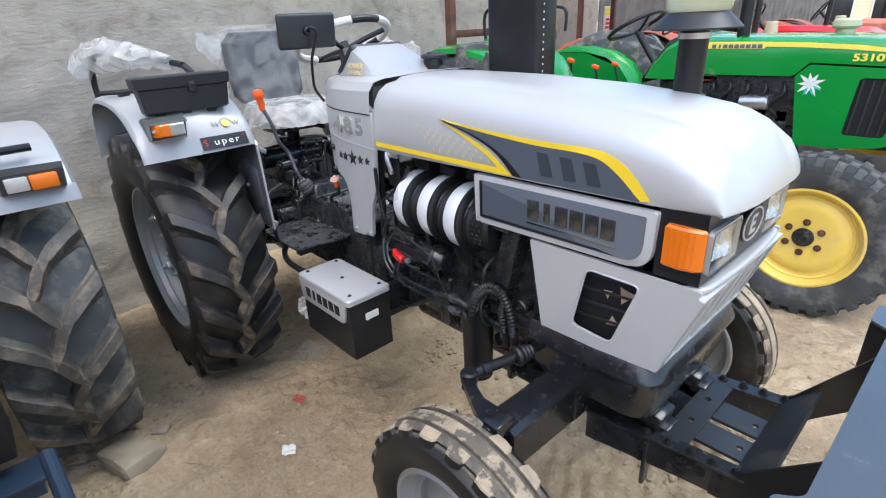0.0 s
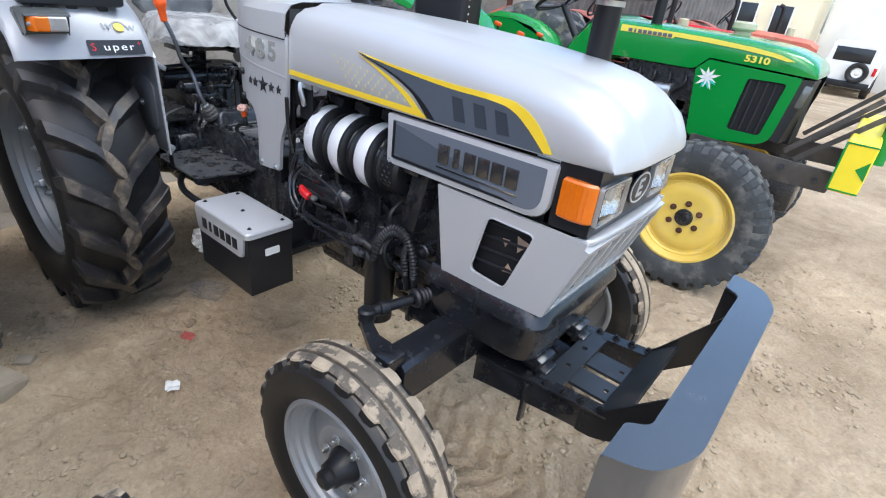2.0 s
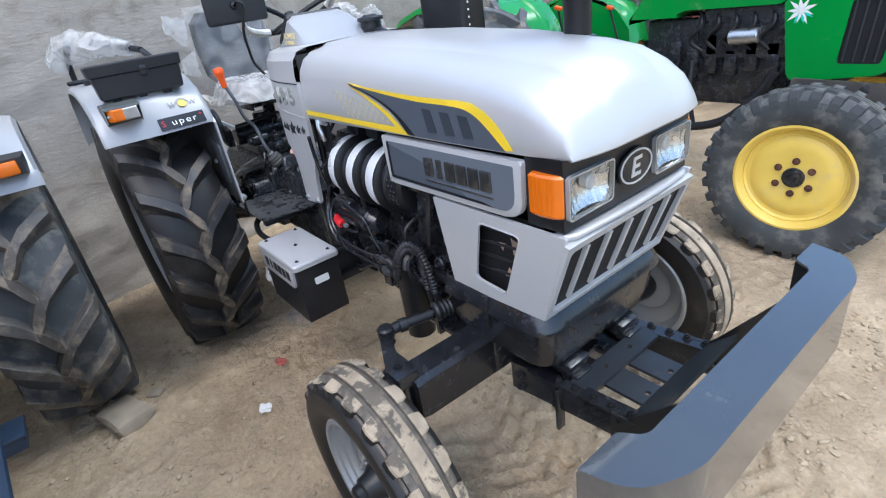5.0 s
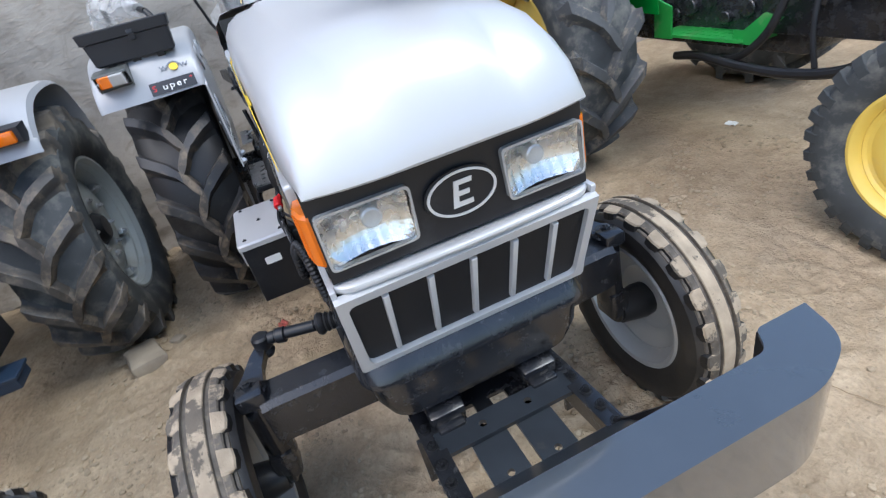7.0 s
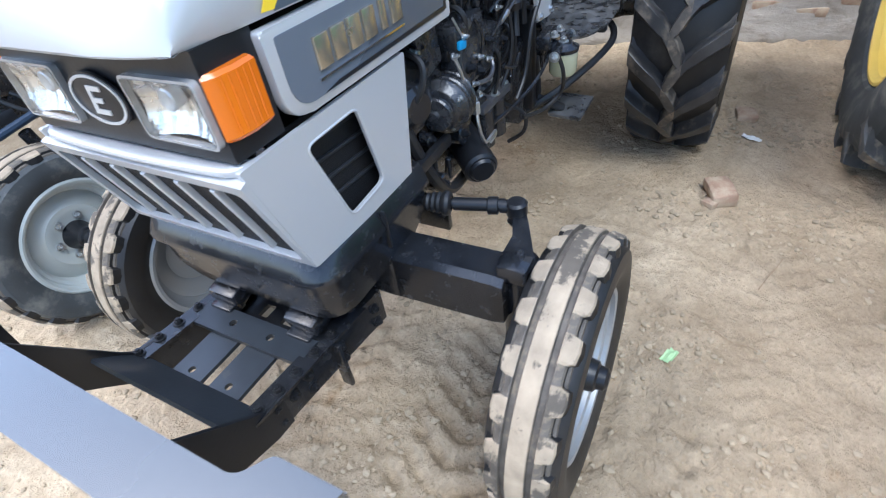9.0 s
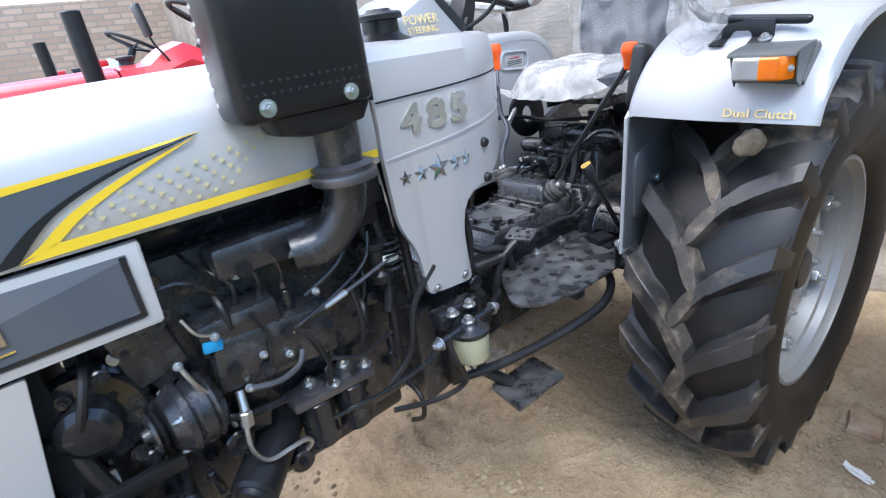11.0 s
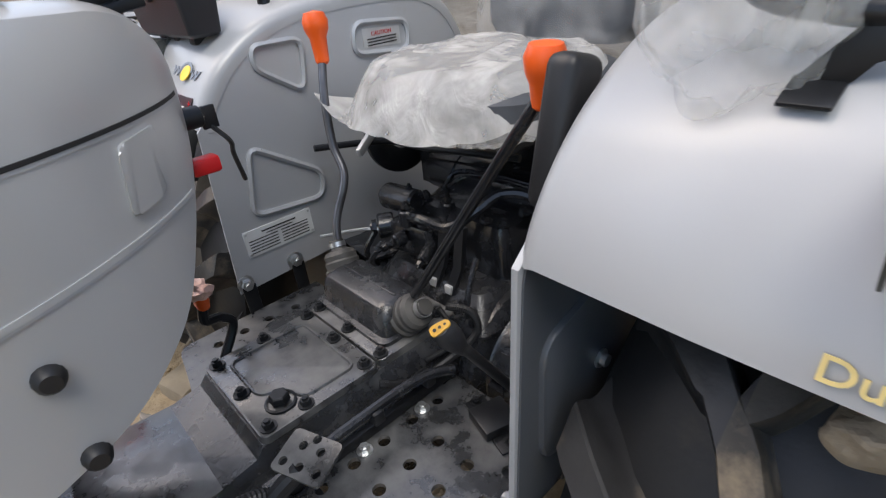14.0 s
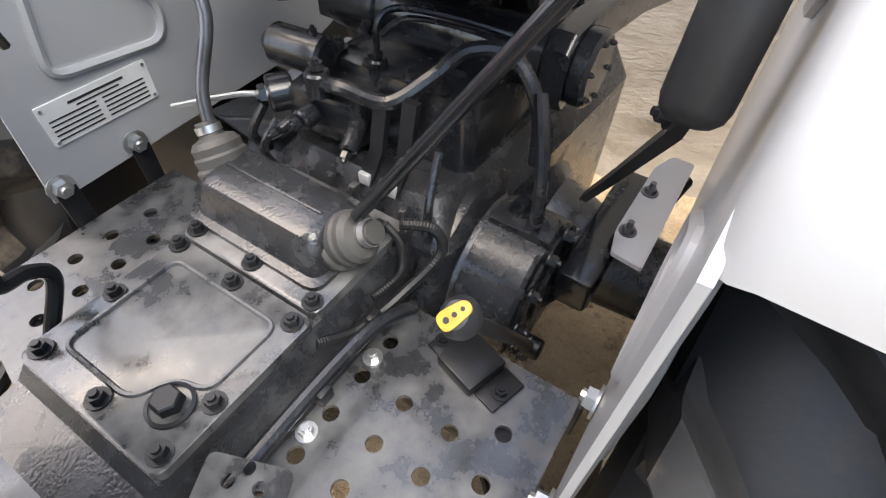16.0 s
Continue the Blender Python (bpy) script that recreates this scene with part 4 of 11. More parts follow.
for s in (-1, 1):
    top = curve2([(1.690, 1.350), (1.85, 1.338), (2.04, 1.329), (2.20, 1.327), (2.27, 1.318), (2.325, 1.285), (2.375, 1.226)])
    top_in = curve2([(1.690, 1.349), (1.86, 1.330), (2.04, 1.316), (2.18, 1.313), (2.245, 1.303), (2.295, 1.273), (2.350, 1.224)])
    hood_decal("yellow_stripe", top + top_in[::-1], s, M_YELLOW)
    left = curve2([(1.700, 1.346), (1.82, 1.318), (1.92, 1.278), (1.985, 1.222)])
    hood_decal("grey_swoosh", top_in + [(2.35, 1.221), (2.0, 1.220)] + left[::-1], s, M_DECGREY, off=0.001)
    l2 = curve2([(1.700, 1.348), (1.84, 1.318), (1.945, 1.275), (2.015, 1.221)])
    hood_decal("black_swoosh", left + l2[::-1], s, M_DECBLACK, off=0.003)
    l0 = curve2([(1.700, 1.344), (1.81, 1.312), (1.90, 1.275), (1.955, 1.238), (1.985, 1.222)])
    l1 = curve2([(1.705, 1.342), (1.80, 1.306), (1.88, 1.270), (1.925, 1.240), (1.930, 1.236)])
    hood_decal("yellow_swoosh", l0 + l1[::-1], s, M_YELLOW)
    hood_decal("yellow_line", [(1.356, 1.224), (1.80, 1.221), (1.985, 1.219), (1.935, 1.237), (1.60, 1.238), (1.356, 1.240)], s, M_YELLOW)
    for k, x in enumerate((2.075, 2.145, 2.212)):
        hood_decal("dark_slot", [(x - 0.012, 1.300 - k * 0.003), (x + 0.022, 1.298 - k * 0.003), (x + 0.040, 1.240), (x + 0.004, 1.238)], s, M_DECSLOT, off=0.003)
    for r in range(5):
        for k in range(10):
            x, z = 1.590 + 0.030 * k + 0.018 * r, 1.320 - 0.0165 * r - 0.004 * k
            if z < 1.245 or x > 1.60 + 0.20 + (1.32 - z) * 2.0:
                continue
            hood_decal("small_star", [(x + a, z + b) for a, b in star_poly(0.0062)], s, M_PALESTAR, off=0.001)

# air intake stub with clear bowl and skirt on the bonnet
bm = B()
lathe(bm, (2.262, 0.115, 1.395), (0, 0, 1), [(0, 0.047), (0.012, 0.047), (0.016, 0.036), (0.175, 0.036), (0.178, 0.040), (0.19, 0.040), (0.19, 0)], 28)
intake = part("intake_pipe", bm, M_SATIN, tractor, "black air intake pipe through the bonnet")
bm = B()
lathe(bm, (2.262, 0.115, 1.568), (0, 0, 1), [(0.0, 0.036), (0.002, 0.108), (0.006, 0.110), (0.040, 0.075), (0.046, 0.07)], 36)
thicken(bm, 0.003)
part("skirt", bm, M_PLASTIC, intake, "grey conical rain skirt")
bm = B()
lathe(bm, (2.262, 0.115, 1.610), (0, 0, 1), [(0, 0.072), (0.01, 0.078), (0.07, 0.082), (0.10, 0.07), (0.11, 0)], 32)
part("dust_bowl", bm, M_BOWL, intake, "clear dust bowl")
bm = B()
lathe(bm, (2.262, 0.115, 1.548), (0, 0, 1), [(0, 0.037), (0.0, 0.0395), (0.014, 0.0395), (0.014, 0.037)], 28)
part("clamp_band", bm, M_ZINC, intake)


# badge panels and lower side panels
def blocks(name, x0, x1, z, h, s, y, material, parent, n=6, lean=0.0, depth=0.006):
    """A brand plate kept as plain raised blocks of letter size."""
    w = (x1 - x0) / n
    for k in range(n):
        a = x0 + k * w
        bm = B()
        g = w * (0.40 if k == 1 else 0.80)
        o = (w - g) / 2
        slab(bm, [(a + o - lean * h / 2, z - h / 2), (a + o + g - lean * h / 2, z - h / 2), (a + o + g + lean * h / 2, z + h / 2), (a + o + lean * h / 2, z + h / 2)], side_plane(s, y), depth, 0.0015)
        part(name, bm, material, parent)


for s in (-1, 1):
    pl = side_plane(s, 0.250)
    bm = B()
    outer = rounded([(1.838, 1.055), (2.392, 1.060), (2.398, 1.206), (1.832, 1.203)], [0.004, 0.055, 0.008, 0.004], 6)
    slab(bm, outer, pl, 0.020, 0.004)
    bp = part("badge_panel", bm, M_SILVER, tractor, "silver side panel carrying a raised metal badge")
    inner = rounded([(1.862, 1.072), (2.372, 1.074), (2.374, 1.192), (1.856, 1.188)], [0.003, 0.05, 0.006, 0.003], 6)
    bm = B()
    slab(bm, inner, side_plane(s, 0.2695), 0.002)
    part("badge_field", bm, M_DECMID, bp, "blue-grey printed field")
    bm = B()
    slab(bm, [(1.866, 1.090), (1.866, 1.180), (2.10, 1.135), (2.20, 1.082), (1.90, 1.084)], side_plane(s, 0.2712), 0.0012)
    part("badge_shade", bm, M_DECGREY, bp)
    bm = B()
    slab(bm, [(1.858, 1.076), (1.858, 1.186), (1.868, 1.186), (1.868, 1.084), (2.26, 1.082), (2.30, 1.076)], side_plane(s, 0.2728), 0.0012)
    part("badge_line", bm, M_DECBLACK, bp)
    blocks("badge_block", 2.035, 2.305, 1.140, 0.052, s, 0.272, M_GOLD if s > 0 else M_DARKMETAL, bp, lean=0.0)
    bm = B()
    slab(bm, [(2.035, 1.098), (2.305, 1.098), (2.305, 1.102), (2.035, 1.102)], side_plane(s, 0.272), 0.003)
    part("badge_underline", bm, M_CHROME, bp)
    bm = B()
    hole = rounded([(2.226, 1.014), (2.376, 1.012), (2.312, 0.822), (2.190, 0.832)], 0.022, 5)
    slab(bm, rounded([(2.042, 1.048), (2.515, 1.046), (2.440, 0.795), (2.092, 0.780)], [0.006, 0.006, 0.006, 0.012]), side_plane(s, 0.256), 0.010, 0.0, hole)
    lp = part("lower_side_panel", bm, M_SILVER, tractor, "silver lower panel with a slanting mesh opening")
    bm = B()
    ring = [Vector((p[0], 0, p[1])) for p in hole]
    tube(bm, [(p[0], s * 0.2645, p[1]) for p in hole] + [(hole[0][0], s * 0.2645, hole[0][1])], 0.0035, 6, 1, smooth=False)
    part("opening_bead", bm, M_SILVER, lp)
    bm = B()
    slab(bm, [(2.16, 1.04), (2.42, 1.04), (2.36, 0.80), (2.15, 0.80)], side_plane(s, 0.225), 0.004)
    part("vent_mesh", bm, M_MESH, lp, "black mesh screen")
    for k in range(4):
        bm = B()
        z = 0.862 + k * 0.042
        box(bm, (2.27, s * 0.232, z), (0.20, 0.006, 0.008), (0, -4, 0), 0.002)
        part("vent_slat", bm, M_PLASTIC, lp)
    if s < 0:  # torn scraps of label behind the mesh
        for (x, z, a, w) in ((2.325, 0.955, 20, 0.030), (2.295, 0.865, -15, 0.022), (2.275, 0.945, 40, 0.016)):
            bm = B()
            slab(bm, [(x + math.cos(radians(a + q)) * w * r, z + math.sin(radians(a + q)) * w * r) for q, r in ((0, 1), (60, 0.5), (110, 0.9), (170, 0.45), (230, 1), (300, 0.4))], side_plane(s, 0.2305), 0.0012)
            part("torn_label", bm, M_TORN, lp)


# front: curved lamp panel, lamps, badge, lip, grille, chin
def front_x(x0, y, bow=0.012, half=0.25):
    return x0 + bow * (1 - min(1.0, (y / half) ** 2))


def bowed(x0, z0, z1, half, depth, x1=None, bow=0.012, n=16, r=0.0):
    """A plate across the nose, bowed forward in the middle; x1: where its lower edge stands."""
    bm = B()
    x1 = x0 if x1 is None else x1
    rings = []
    for i in range(n + 1):
        y = -half + 2 * half * i / n
        a, b = front_x(x1, y, bow, half), front_x(x0, y, bow, half)
        if abs(y) > half - 0.001 and r:
            a, b = a - r, b - r
        rings.append([(a, y, z0), (b, y, z1), (b - depth, y, z1), (a - depth, y, z0)])
    loft(bm, rings)
    return bm


def lamp_shell():
    """Black shell across the nose with an opening for each lamp."""
    bm = B()
    holes = [rounded([(s * 0.090, 1.081), (s * 0.246, 1.080), (s * 0.246, 1.180), (s * 0.086, 1.178)], 0.010, 4) for s in (-1, 1)]
    slab(bm, [(-0.254, 1.052), (0.254, 1.052), (0.254, 1.219), (-0.254, 1.219)], Matrix(((0, 0, 1, 2.496), (1, 0, 0, 0), (0, 1, 0, 0), (0, 0, 0, 1))), 0.006, 0, holes)
    for s in (-1, 1):
        box(bm, (2.446, s * 0.249, 1.1355), (0.102, 0.010, 0.167))
    box(bm, (2.455, 0, 1.1355), (0.02, 0.50, 0.165))
    return bm


lamp_panel = part("lamp_panel", lamp_shell(), M_SATIN, tractor, "black lamp panel across the nose")
for s in (-1, 1):
    # headlamp: bezel, mirror bowl, bulb, glass
    q = rounded([(0.088, 1.079), (0.248, 1.078), (0.248, 1.182), (0.084, 1.180)], 0.012, 4)
    qi = rounded([(0.0925, 1.0835), (0.2435, 1.0825), (0.2435, 1.1775), (0.0885, 1.1755)], 0.010, 4)
    face = plane((2.5015, 0, 0), (0, s, 0), (0, 0, 1))
    if s < 0:
        face = Matrix(((0, 0, 1, 2.5015), (-1, 0, 0, 0), (0, 1, 0, 0), (0, 0, 0, 1)))
    else:
        face = Matrix(((0, 0, 1, 2.5015), (1, 0, 0, 0), (0, 1, 0, 0), (0, 0, 0, 1)))
    bm = B()
    slab(bm, q, face, 0.012, 0, qi)
    lamp = part("headlamp", bm, M_BEZEL, lamp_panel, "clear square headlamp with faceted mirror bowl")
    cy, cz = 0.168, 1.130
    bm = B()
    nx, nz = 22, 12
    g = []
    for j in range(nz + 1):
        row = []
        for i in range(nx + 1):
            py, pz = -0.0765 + 0.153 * i / nx, -0.0465 + 0.093 * j / nz
            rr2 = (py / 0.075) ** 2 + (pz / 0.055) ** 2
            dep = -0.030 + 0.024 * min(1.25, rr2) + 0.0007 * ((i * 7 + j // 4 * 3) % 3 - 1)
            row.append(bm.verts.new((2.503 + dep, s * (cy + py), cz + pz)))
        g.append(row)
    for j in range(nz):
        for i in range(nx):
            bm.faces.new((g[j][i], g[j][i + 1], g[j + 1][i + 1], g[j + 1][i]))
    bowl_ob = part("mirror_bowl", bm, M_REFLECTOR, lamp)
    bowl_ob.data.polygons.foreach_set("use_smooth", [False] * len(bowl_ob.data.polygons))
    bm = B()
    lathe(bm, (2.478, s * (cy - 0.012), cz + 0.012), (1, 0, 0), [(0, 0.016), (0.020, 0.018), (0.022, 0.015), (0.018, 0.0)], 20)
    part("bulb_shield", bm, M_LABEL, lamp)
    bm = B()
    slab(bm, qi, Matrix.Translation((0.0105, 0, 0)) @ face, 0.0025)
    g = part("lamp_glass", bm, M_GLASS, lamp)
    # amber indicator wrapped round the corner
    bm = B()
    rows = []
    for z in (1.086, 1.092, 1.135, 1.180, 1.186):
        e = 0.004 if z in (1.086, 1.186) else 0.0
        rows.append([(2.414 + e, s * 0.250, z), (2.416 + e, s * (0.268 - e), z), (2.455, s * (0.272 - e), z), (2.490 - e, s * (0.266 - e), z), (2.504 - e, s * (0.256 - e), z), (2.500, s * 0.246, z)])
    loft(bm, rows)
    ind = part("indicator_lamp", bm, M_AMBER, lamp_panel, "amber corner indicator")
    for x, yy in ((2.430, 0.2698), (2.443, 0.2711), (2.456, 0.2722), (2.470, 0.2700), (2.482, 0.2680)):
        part("lens_rib", tube(B(), [(x, s * yy, 1.094), (x, s * yy, 1.178)], 0.0013, 5, 1), M_AMBER, ind)


def oval(rx, rz, n=40):
    return [(math.cos(2 * math.pi * i / n) * rx, math.sin(2 * math.pi * i / n) * rz) for i in range(n)]


face = Matrix(((0, 0, 1, 2.508), (1, 0, 0, 0.002), (0, 1, 0, 1.132), (0, 0, 0, 1)))
bm = B()
slab(bm, oval(0.070, 0.045), face, 0.005, 0.0015)
emblem = part("emblem", bm, M_SATIN, lamp_panel, "oval black and silver badge")
bm = B()
slab(bm, oval(0.0655, 0.0415), Matrix.Translation((0.004, 0, 0)) @ face, 0.003, 0, oval(0.0605, 0.0370))
part("oval_ring", bm, M_LABEL, emblem)
bm = B()
slab(bm, [(-0.021, -0.024), (0.017, -0.024), (0.018, -0.0155), (-0.009, -0.0155), (-0.0075, -0.0045), (0.013, -0.0045), (0.014, 0.0040), (-0.006, 0.0040), (-0.0045, 0.0155), (0.020, 0.0155), (0.022, 0.024), (-0.012, 0.024)], Matrix.Translation((0.004, 0, 0)) @ face, 0.003)
part("badge_mark", bm, M_LABEL, emblem)
# silver lip over the grille
bm = B()
rows = []
for i in range(49):
    y = -0.2635 + 0.527 * i / 48
    x = front_x(2.522, y, 0.014, 0.266) - 0.026 * max(0.0, (abs(y) - 0.215) / 0.0485) ** 3
    rows.append([(x - 0.05, y, 1.042), (x - 0.020, y, 1.047), (x - 0.013, y, 1.046), (x - 0.009, y, 1.043), (x - 0.008, y, 1.038), (x - 0.010, y, 1.033), (x - 0.016, y, 1.028), (x - 0.05, y, 1.024)])
loft(bm, rows)
part("nose_lip", bm, M_SILVER, tractor, "silver lip across the nose")


# grille: silver surround with a dark slanted mesh and five bars
def slant(y, z):
    """Front of the grille at a height: it falls back towards the chin."""
    return 2.512 - 0.36 * (1.03 - z) + 0.012 * (1 - (y / 0.26) ** 2)


bm = B()
Lg = 0.245
gm2 = Matrix(((0, 0.339, 0.941, slant(0, 1.03) - 0.018), (1, 0, 0, 0), (0, 0.941, -0.339, 1.03), (0, 0, 0, 1)))
outer = [(-0.266, 0.0), (0.266, 0.0), (0.262, -Lg), (-0.262, -Lg)]
hole = rounded([(-0.248, -0.020), (0.248, -0.020), (0.243, -0.228), (-0.243, -0.228)], 0.018, 5)
slab(bm, outer, gm2, 0.018, 0, hole)
grille = part("grille", bm, M_SILVER, tractor, "silver grille surround over dark mesh")
bm = B()
slab(bm, hole, Matrix.Translation((0.003, 0, 0)) @ gm2, 0.003)
part("grille_mesh", bm, M_MESH, grille, "black perforated mesh")
for y in (-0.178, -0.0895, -0.002, 0.0855, 0.1735):
    bm = B()
    slab(bm, [(y - 0.0062, -0.034), (y + 0.0062, -0.034), (y + 0.0055, -0.214), (y - 0.0055, -0.214)], Matrix.Translation((0.006, 0, 0)) @ gm2, 0.012, 0.003)
    part("grille_bar", bm, M_LABEL, grille)


def d_ring(z, x0, x1, half, r, n=8):
    """A ring at height z, square behind and rounded at its two front corners."""
    pts = rounded([(x0, -half), (x1, -half), (x1, half), (x0, half)], [0.004, r, r, 0.004], n)
    return [(p[0], p[1], z) for p in pts]


bm = B()
loft(bm, [d_ring(0.792, 2.05, 2.432, 0.262, 0.07), d_ring(0.785, 2.05, 2.440, 0.268, 0.075), d_ring(0.752, 2.05, 2.456, 0.279, 0.08), d_ring(0.745, 2.05, 2.458, 0.282, 0.08), d_ring(0.738, 2.05, 2.458, 0.282, 0.08), d_ring(0.733, 2.05, 2.450, 0.276, 0.08)])
part("chin_moulding", bm, M_BLACK, tractor, "dark plastic moulding under the grille")
bm = B()
loft(bm, [d_ring(0.733, 2.05, 2.445, 0.270, 0.08), d_ring(0.66, 2.06, 2.44, 0.262, 0.08), d_ring(0.60, 2.10, 2.42, 0.245, 0.08), d_ring(0.585, 2.12, 2.40, 0.22, 0.07)])
part("front_support", bm, M_BLACK, tractor, "black cast front support")
for s in (-1, 1):
    part("support_edge", box(B(), (2.05, s * 0.255, 0.765), (0.32, 0.02, 0.030), None, 0.003), M_SATIN, tractor)
    part("support_clip", box(B(), (2.24, s * 0.279, 0.735), (0.006, 0.012, 0.10), None, 0.002), M_SATIN, tractor)

# front frame rails, tow plates and bumper
for s in (-1, 1):
    bm = B()
    slab(bm, [(2.22, 0.395), (2.22, 0.50), (2.46, 0.525), (2.66, 0.545), (2.68, 0.46), (2.50, 0.44)], side_plane(s, 0.178), 0.014, 0.003)
    rail = part("front_rail", bm, M_BLACK, tractor, "black flat side rail with bolts")
    bolts("bolt", [(2.26, s * 0.192, 0.47), (2.26, s * 0.192, 0.42), (2.40, s * 0.192, 0.48), (2.40, s * 0.192, 0.44), (2.51, s * 0.192, 0.51), (2.51, s * 0.192, 0.465), (2.56, s * 0.192, 0.50), (2.61, s * 0.192, 0.52), (2.61, s * 0.192, 0.475)], (0, s, 0), M_SATIN, rail, 0.010, 0.008)
    bm = B()
    box(bm, (2.42, s * 0.20, 0.44), (0.012, 0.03, 0.15), None, 0.002)
    part("rail_strap", bm, M_BLACK, rail)
    bm = B()
    loft(bm, [[(x, s * 0.160, z), (x, s * 0.206, z), (x, s * 0.206, z + 0.008), (x, s * 0.160, z + 0.008)] for x, z in ((2.30, 0.508), (2.46, 0.526), (2.67, 0.547))])
    part("rail_flange", bm, M_BLACK, rail)
    for x in (2.41, 2.47, 2.53, 2.585, 2.64):
        part("flange_bolt", bolt(B(), (x, s * 0.187, 0.534 + (x - 2.46) * 0.1), (-0.1, 0, 1), 0.010, 0.009), M_SATIN, rail)
    # arm from the rail out to the bumper
    bm = B()
    rows = []
    for x, y, lo, hi in ((2.59, 0.1945, 0.452, 0.548), (2.635, 0.1950, 0.456, 0.552), (2.66, 0.199, 0.468, 0.575), (2.72, 0.220, 0.515, 0.650), (2.80, 0.248, 0.575, 0.750)):
        rows.append([(x, s * (y - 0.004), lo), (x, s * (y - 0.004), hi), (x, s * (y + 0.005), hi), (x, s * (y + 0.005), lo)])
    loft(bm, rows)
    part("bumper_arm", bm, M_SATIN, rail, "black welded arm to the bumper")
bm = B()
loft(bm, [[(2.640, y, 0.535), (2.720, y, 0.612), (2.714, y, 0.620), (2.634, y, 0.543)] for y in (-0.198, 0.198)])
part("arm_brace", bm, M_STEELBLUE, tractor, "sloping steel plate between the bumper arms")
bm = B()
slab(bm, [(2.44, -0.175), (2.51, -0.175), (2.51, 0.175), (2.44, 0.175)], Matrix.Translation((0, 0, 0.525)), 0.012, 0.002, [circle2(2.475, -0.06, 0.010), circle2(2.475, 0.06, 0.010)])
cross = part("cross_plate", bm, M_STEELBLUE, tractor, "dark steel cross plate with holes")
for y in (-0.062, 0.055):
    bm = B()
    slab(bm, [(2.50, y - 0.045), (2.645, y - 0.045), (2.645, y + 0.045), (2.50, y + 0.045)], Matrix.Translation((0, 0, 0.512)), 0.010, 0.002, circle2(2.61, y, 0.009))
    part("hitch_tongue", bm, M_STEELBLUE, cross, "dark steel tongue with a pin hole")
for s in (-1, 1):
    bm = B()
    box(bm, (2.40, s * 0.125, 0.560), (0.07, 0.09, 0.05), (0, 12, 0), 0.008)
    box(bm, (2.43, s * 0.125, 0.530), (0.05, 0.07, 0.03), None, 0.006)
    part("rubber_stop", bm, M_BLACK, cross)
bm = B()
slab(bm, [(2.20, -0.17), (2.44, -0.17), (2.44, 0.17), (2.20, 0.17)], Matrix.Translation((0, 0, 0.47)), 0.012, 0, [rounded([(2.36, -0.075), (2.40, -0.075), (2.40, -0.045), (2.36, -0.045)], 0.004), rounded([(2.36, 0.0), (2.40, 0.0), (2.40, 0.045), (2.36, 0.045)], 0.004), circle2(2.425, -0.08, 0.012), circle2(2.425, -0.04, 0.012), circle2(2.425, 0.06, 0.012), circle2(2.425, 0.10, 0.012)])
part("belly_plate", bm, M_BLACK, cross)

topline = [(2.752, -0.545), (2.752, -0.424), (2.798, -0.392), (2.800, 0.392), (2.752, 0.424), (2.752, 0.545), (2.85, 0.515), (2.905, 0.40), (2.905, -0.40), (2.85, -0.515)]
rr = [0.003, 0.012, 0.02, 0.02, 0.012, 0.003, 0.06, 0.05, 0.05, 0.06]
bm = B()
slab(bm, rounded(topline, rr, 6), Matrix.Translation((0, 0, 0.758)), 0.008)
bumper = part("bumper", bm, M_BUMPER, tractor, "dark grey welded steel front bumper")
line = rounded([(2.752, -0.545), (2.85, -0.515), (2.905, -0.40), (2.905, 0.40), (2.85, 0.515), (2.752, 0.545)], [0, 0.06, 0.05, 0.05, 0.06, 0], 8)
bm = B()
rows = []
for i, p in enumerate(line):
    a = line[max(0, i - 1)]
    b = line[min(len(line) - 1, i + 1)]
    t = (Vector(b) - Vector(a)).normalized()
    nr = Vector((-t.y, t.x)) * 0.008
    low = 0.565
    x0, y0, x1, y1 = p[0] - 0.002, p[1], p[0] + nr.x, p[1] + nr.y
    rows.append([(x0, y0, low), (x0, y0, 0.757), (x1, y1, 0.757), (x1, y1, low)])
loft(bm, rows)
part("bumper_face", bm, M_BUMPER, bumper)
for s in (-1, 1):
    bm = B()
    slab(bm, [(2.752, 0.565), (2.752, 0.757), (2.80, 0.757), (2.80, 0.565)], side_plane(s, 0.424), 0.006)
    part("bumper_gusset", bm, M_SATIN, bumper)


# ---- main tractor: dash, fenders, seat, footwell ----
def dash_y(x):
    u = min(0.999, max(0.0, 1.22 - x) / 0.418)
    return 0.284 * math.sqrt(1 - u * u)


def on_dash(bm, s, off=0.0):
    cut(bm, 0, 0.80, 0.90, 0.008)
    cut(bm, 0, 0.90, 1.36, 0.02)
    for v in bm.verts:
        v.co.y = s * (dash_y(v.co.x) + off + (abs(v.co.y) - 0.5))
    return bm


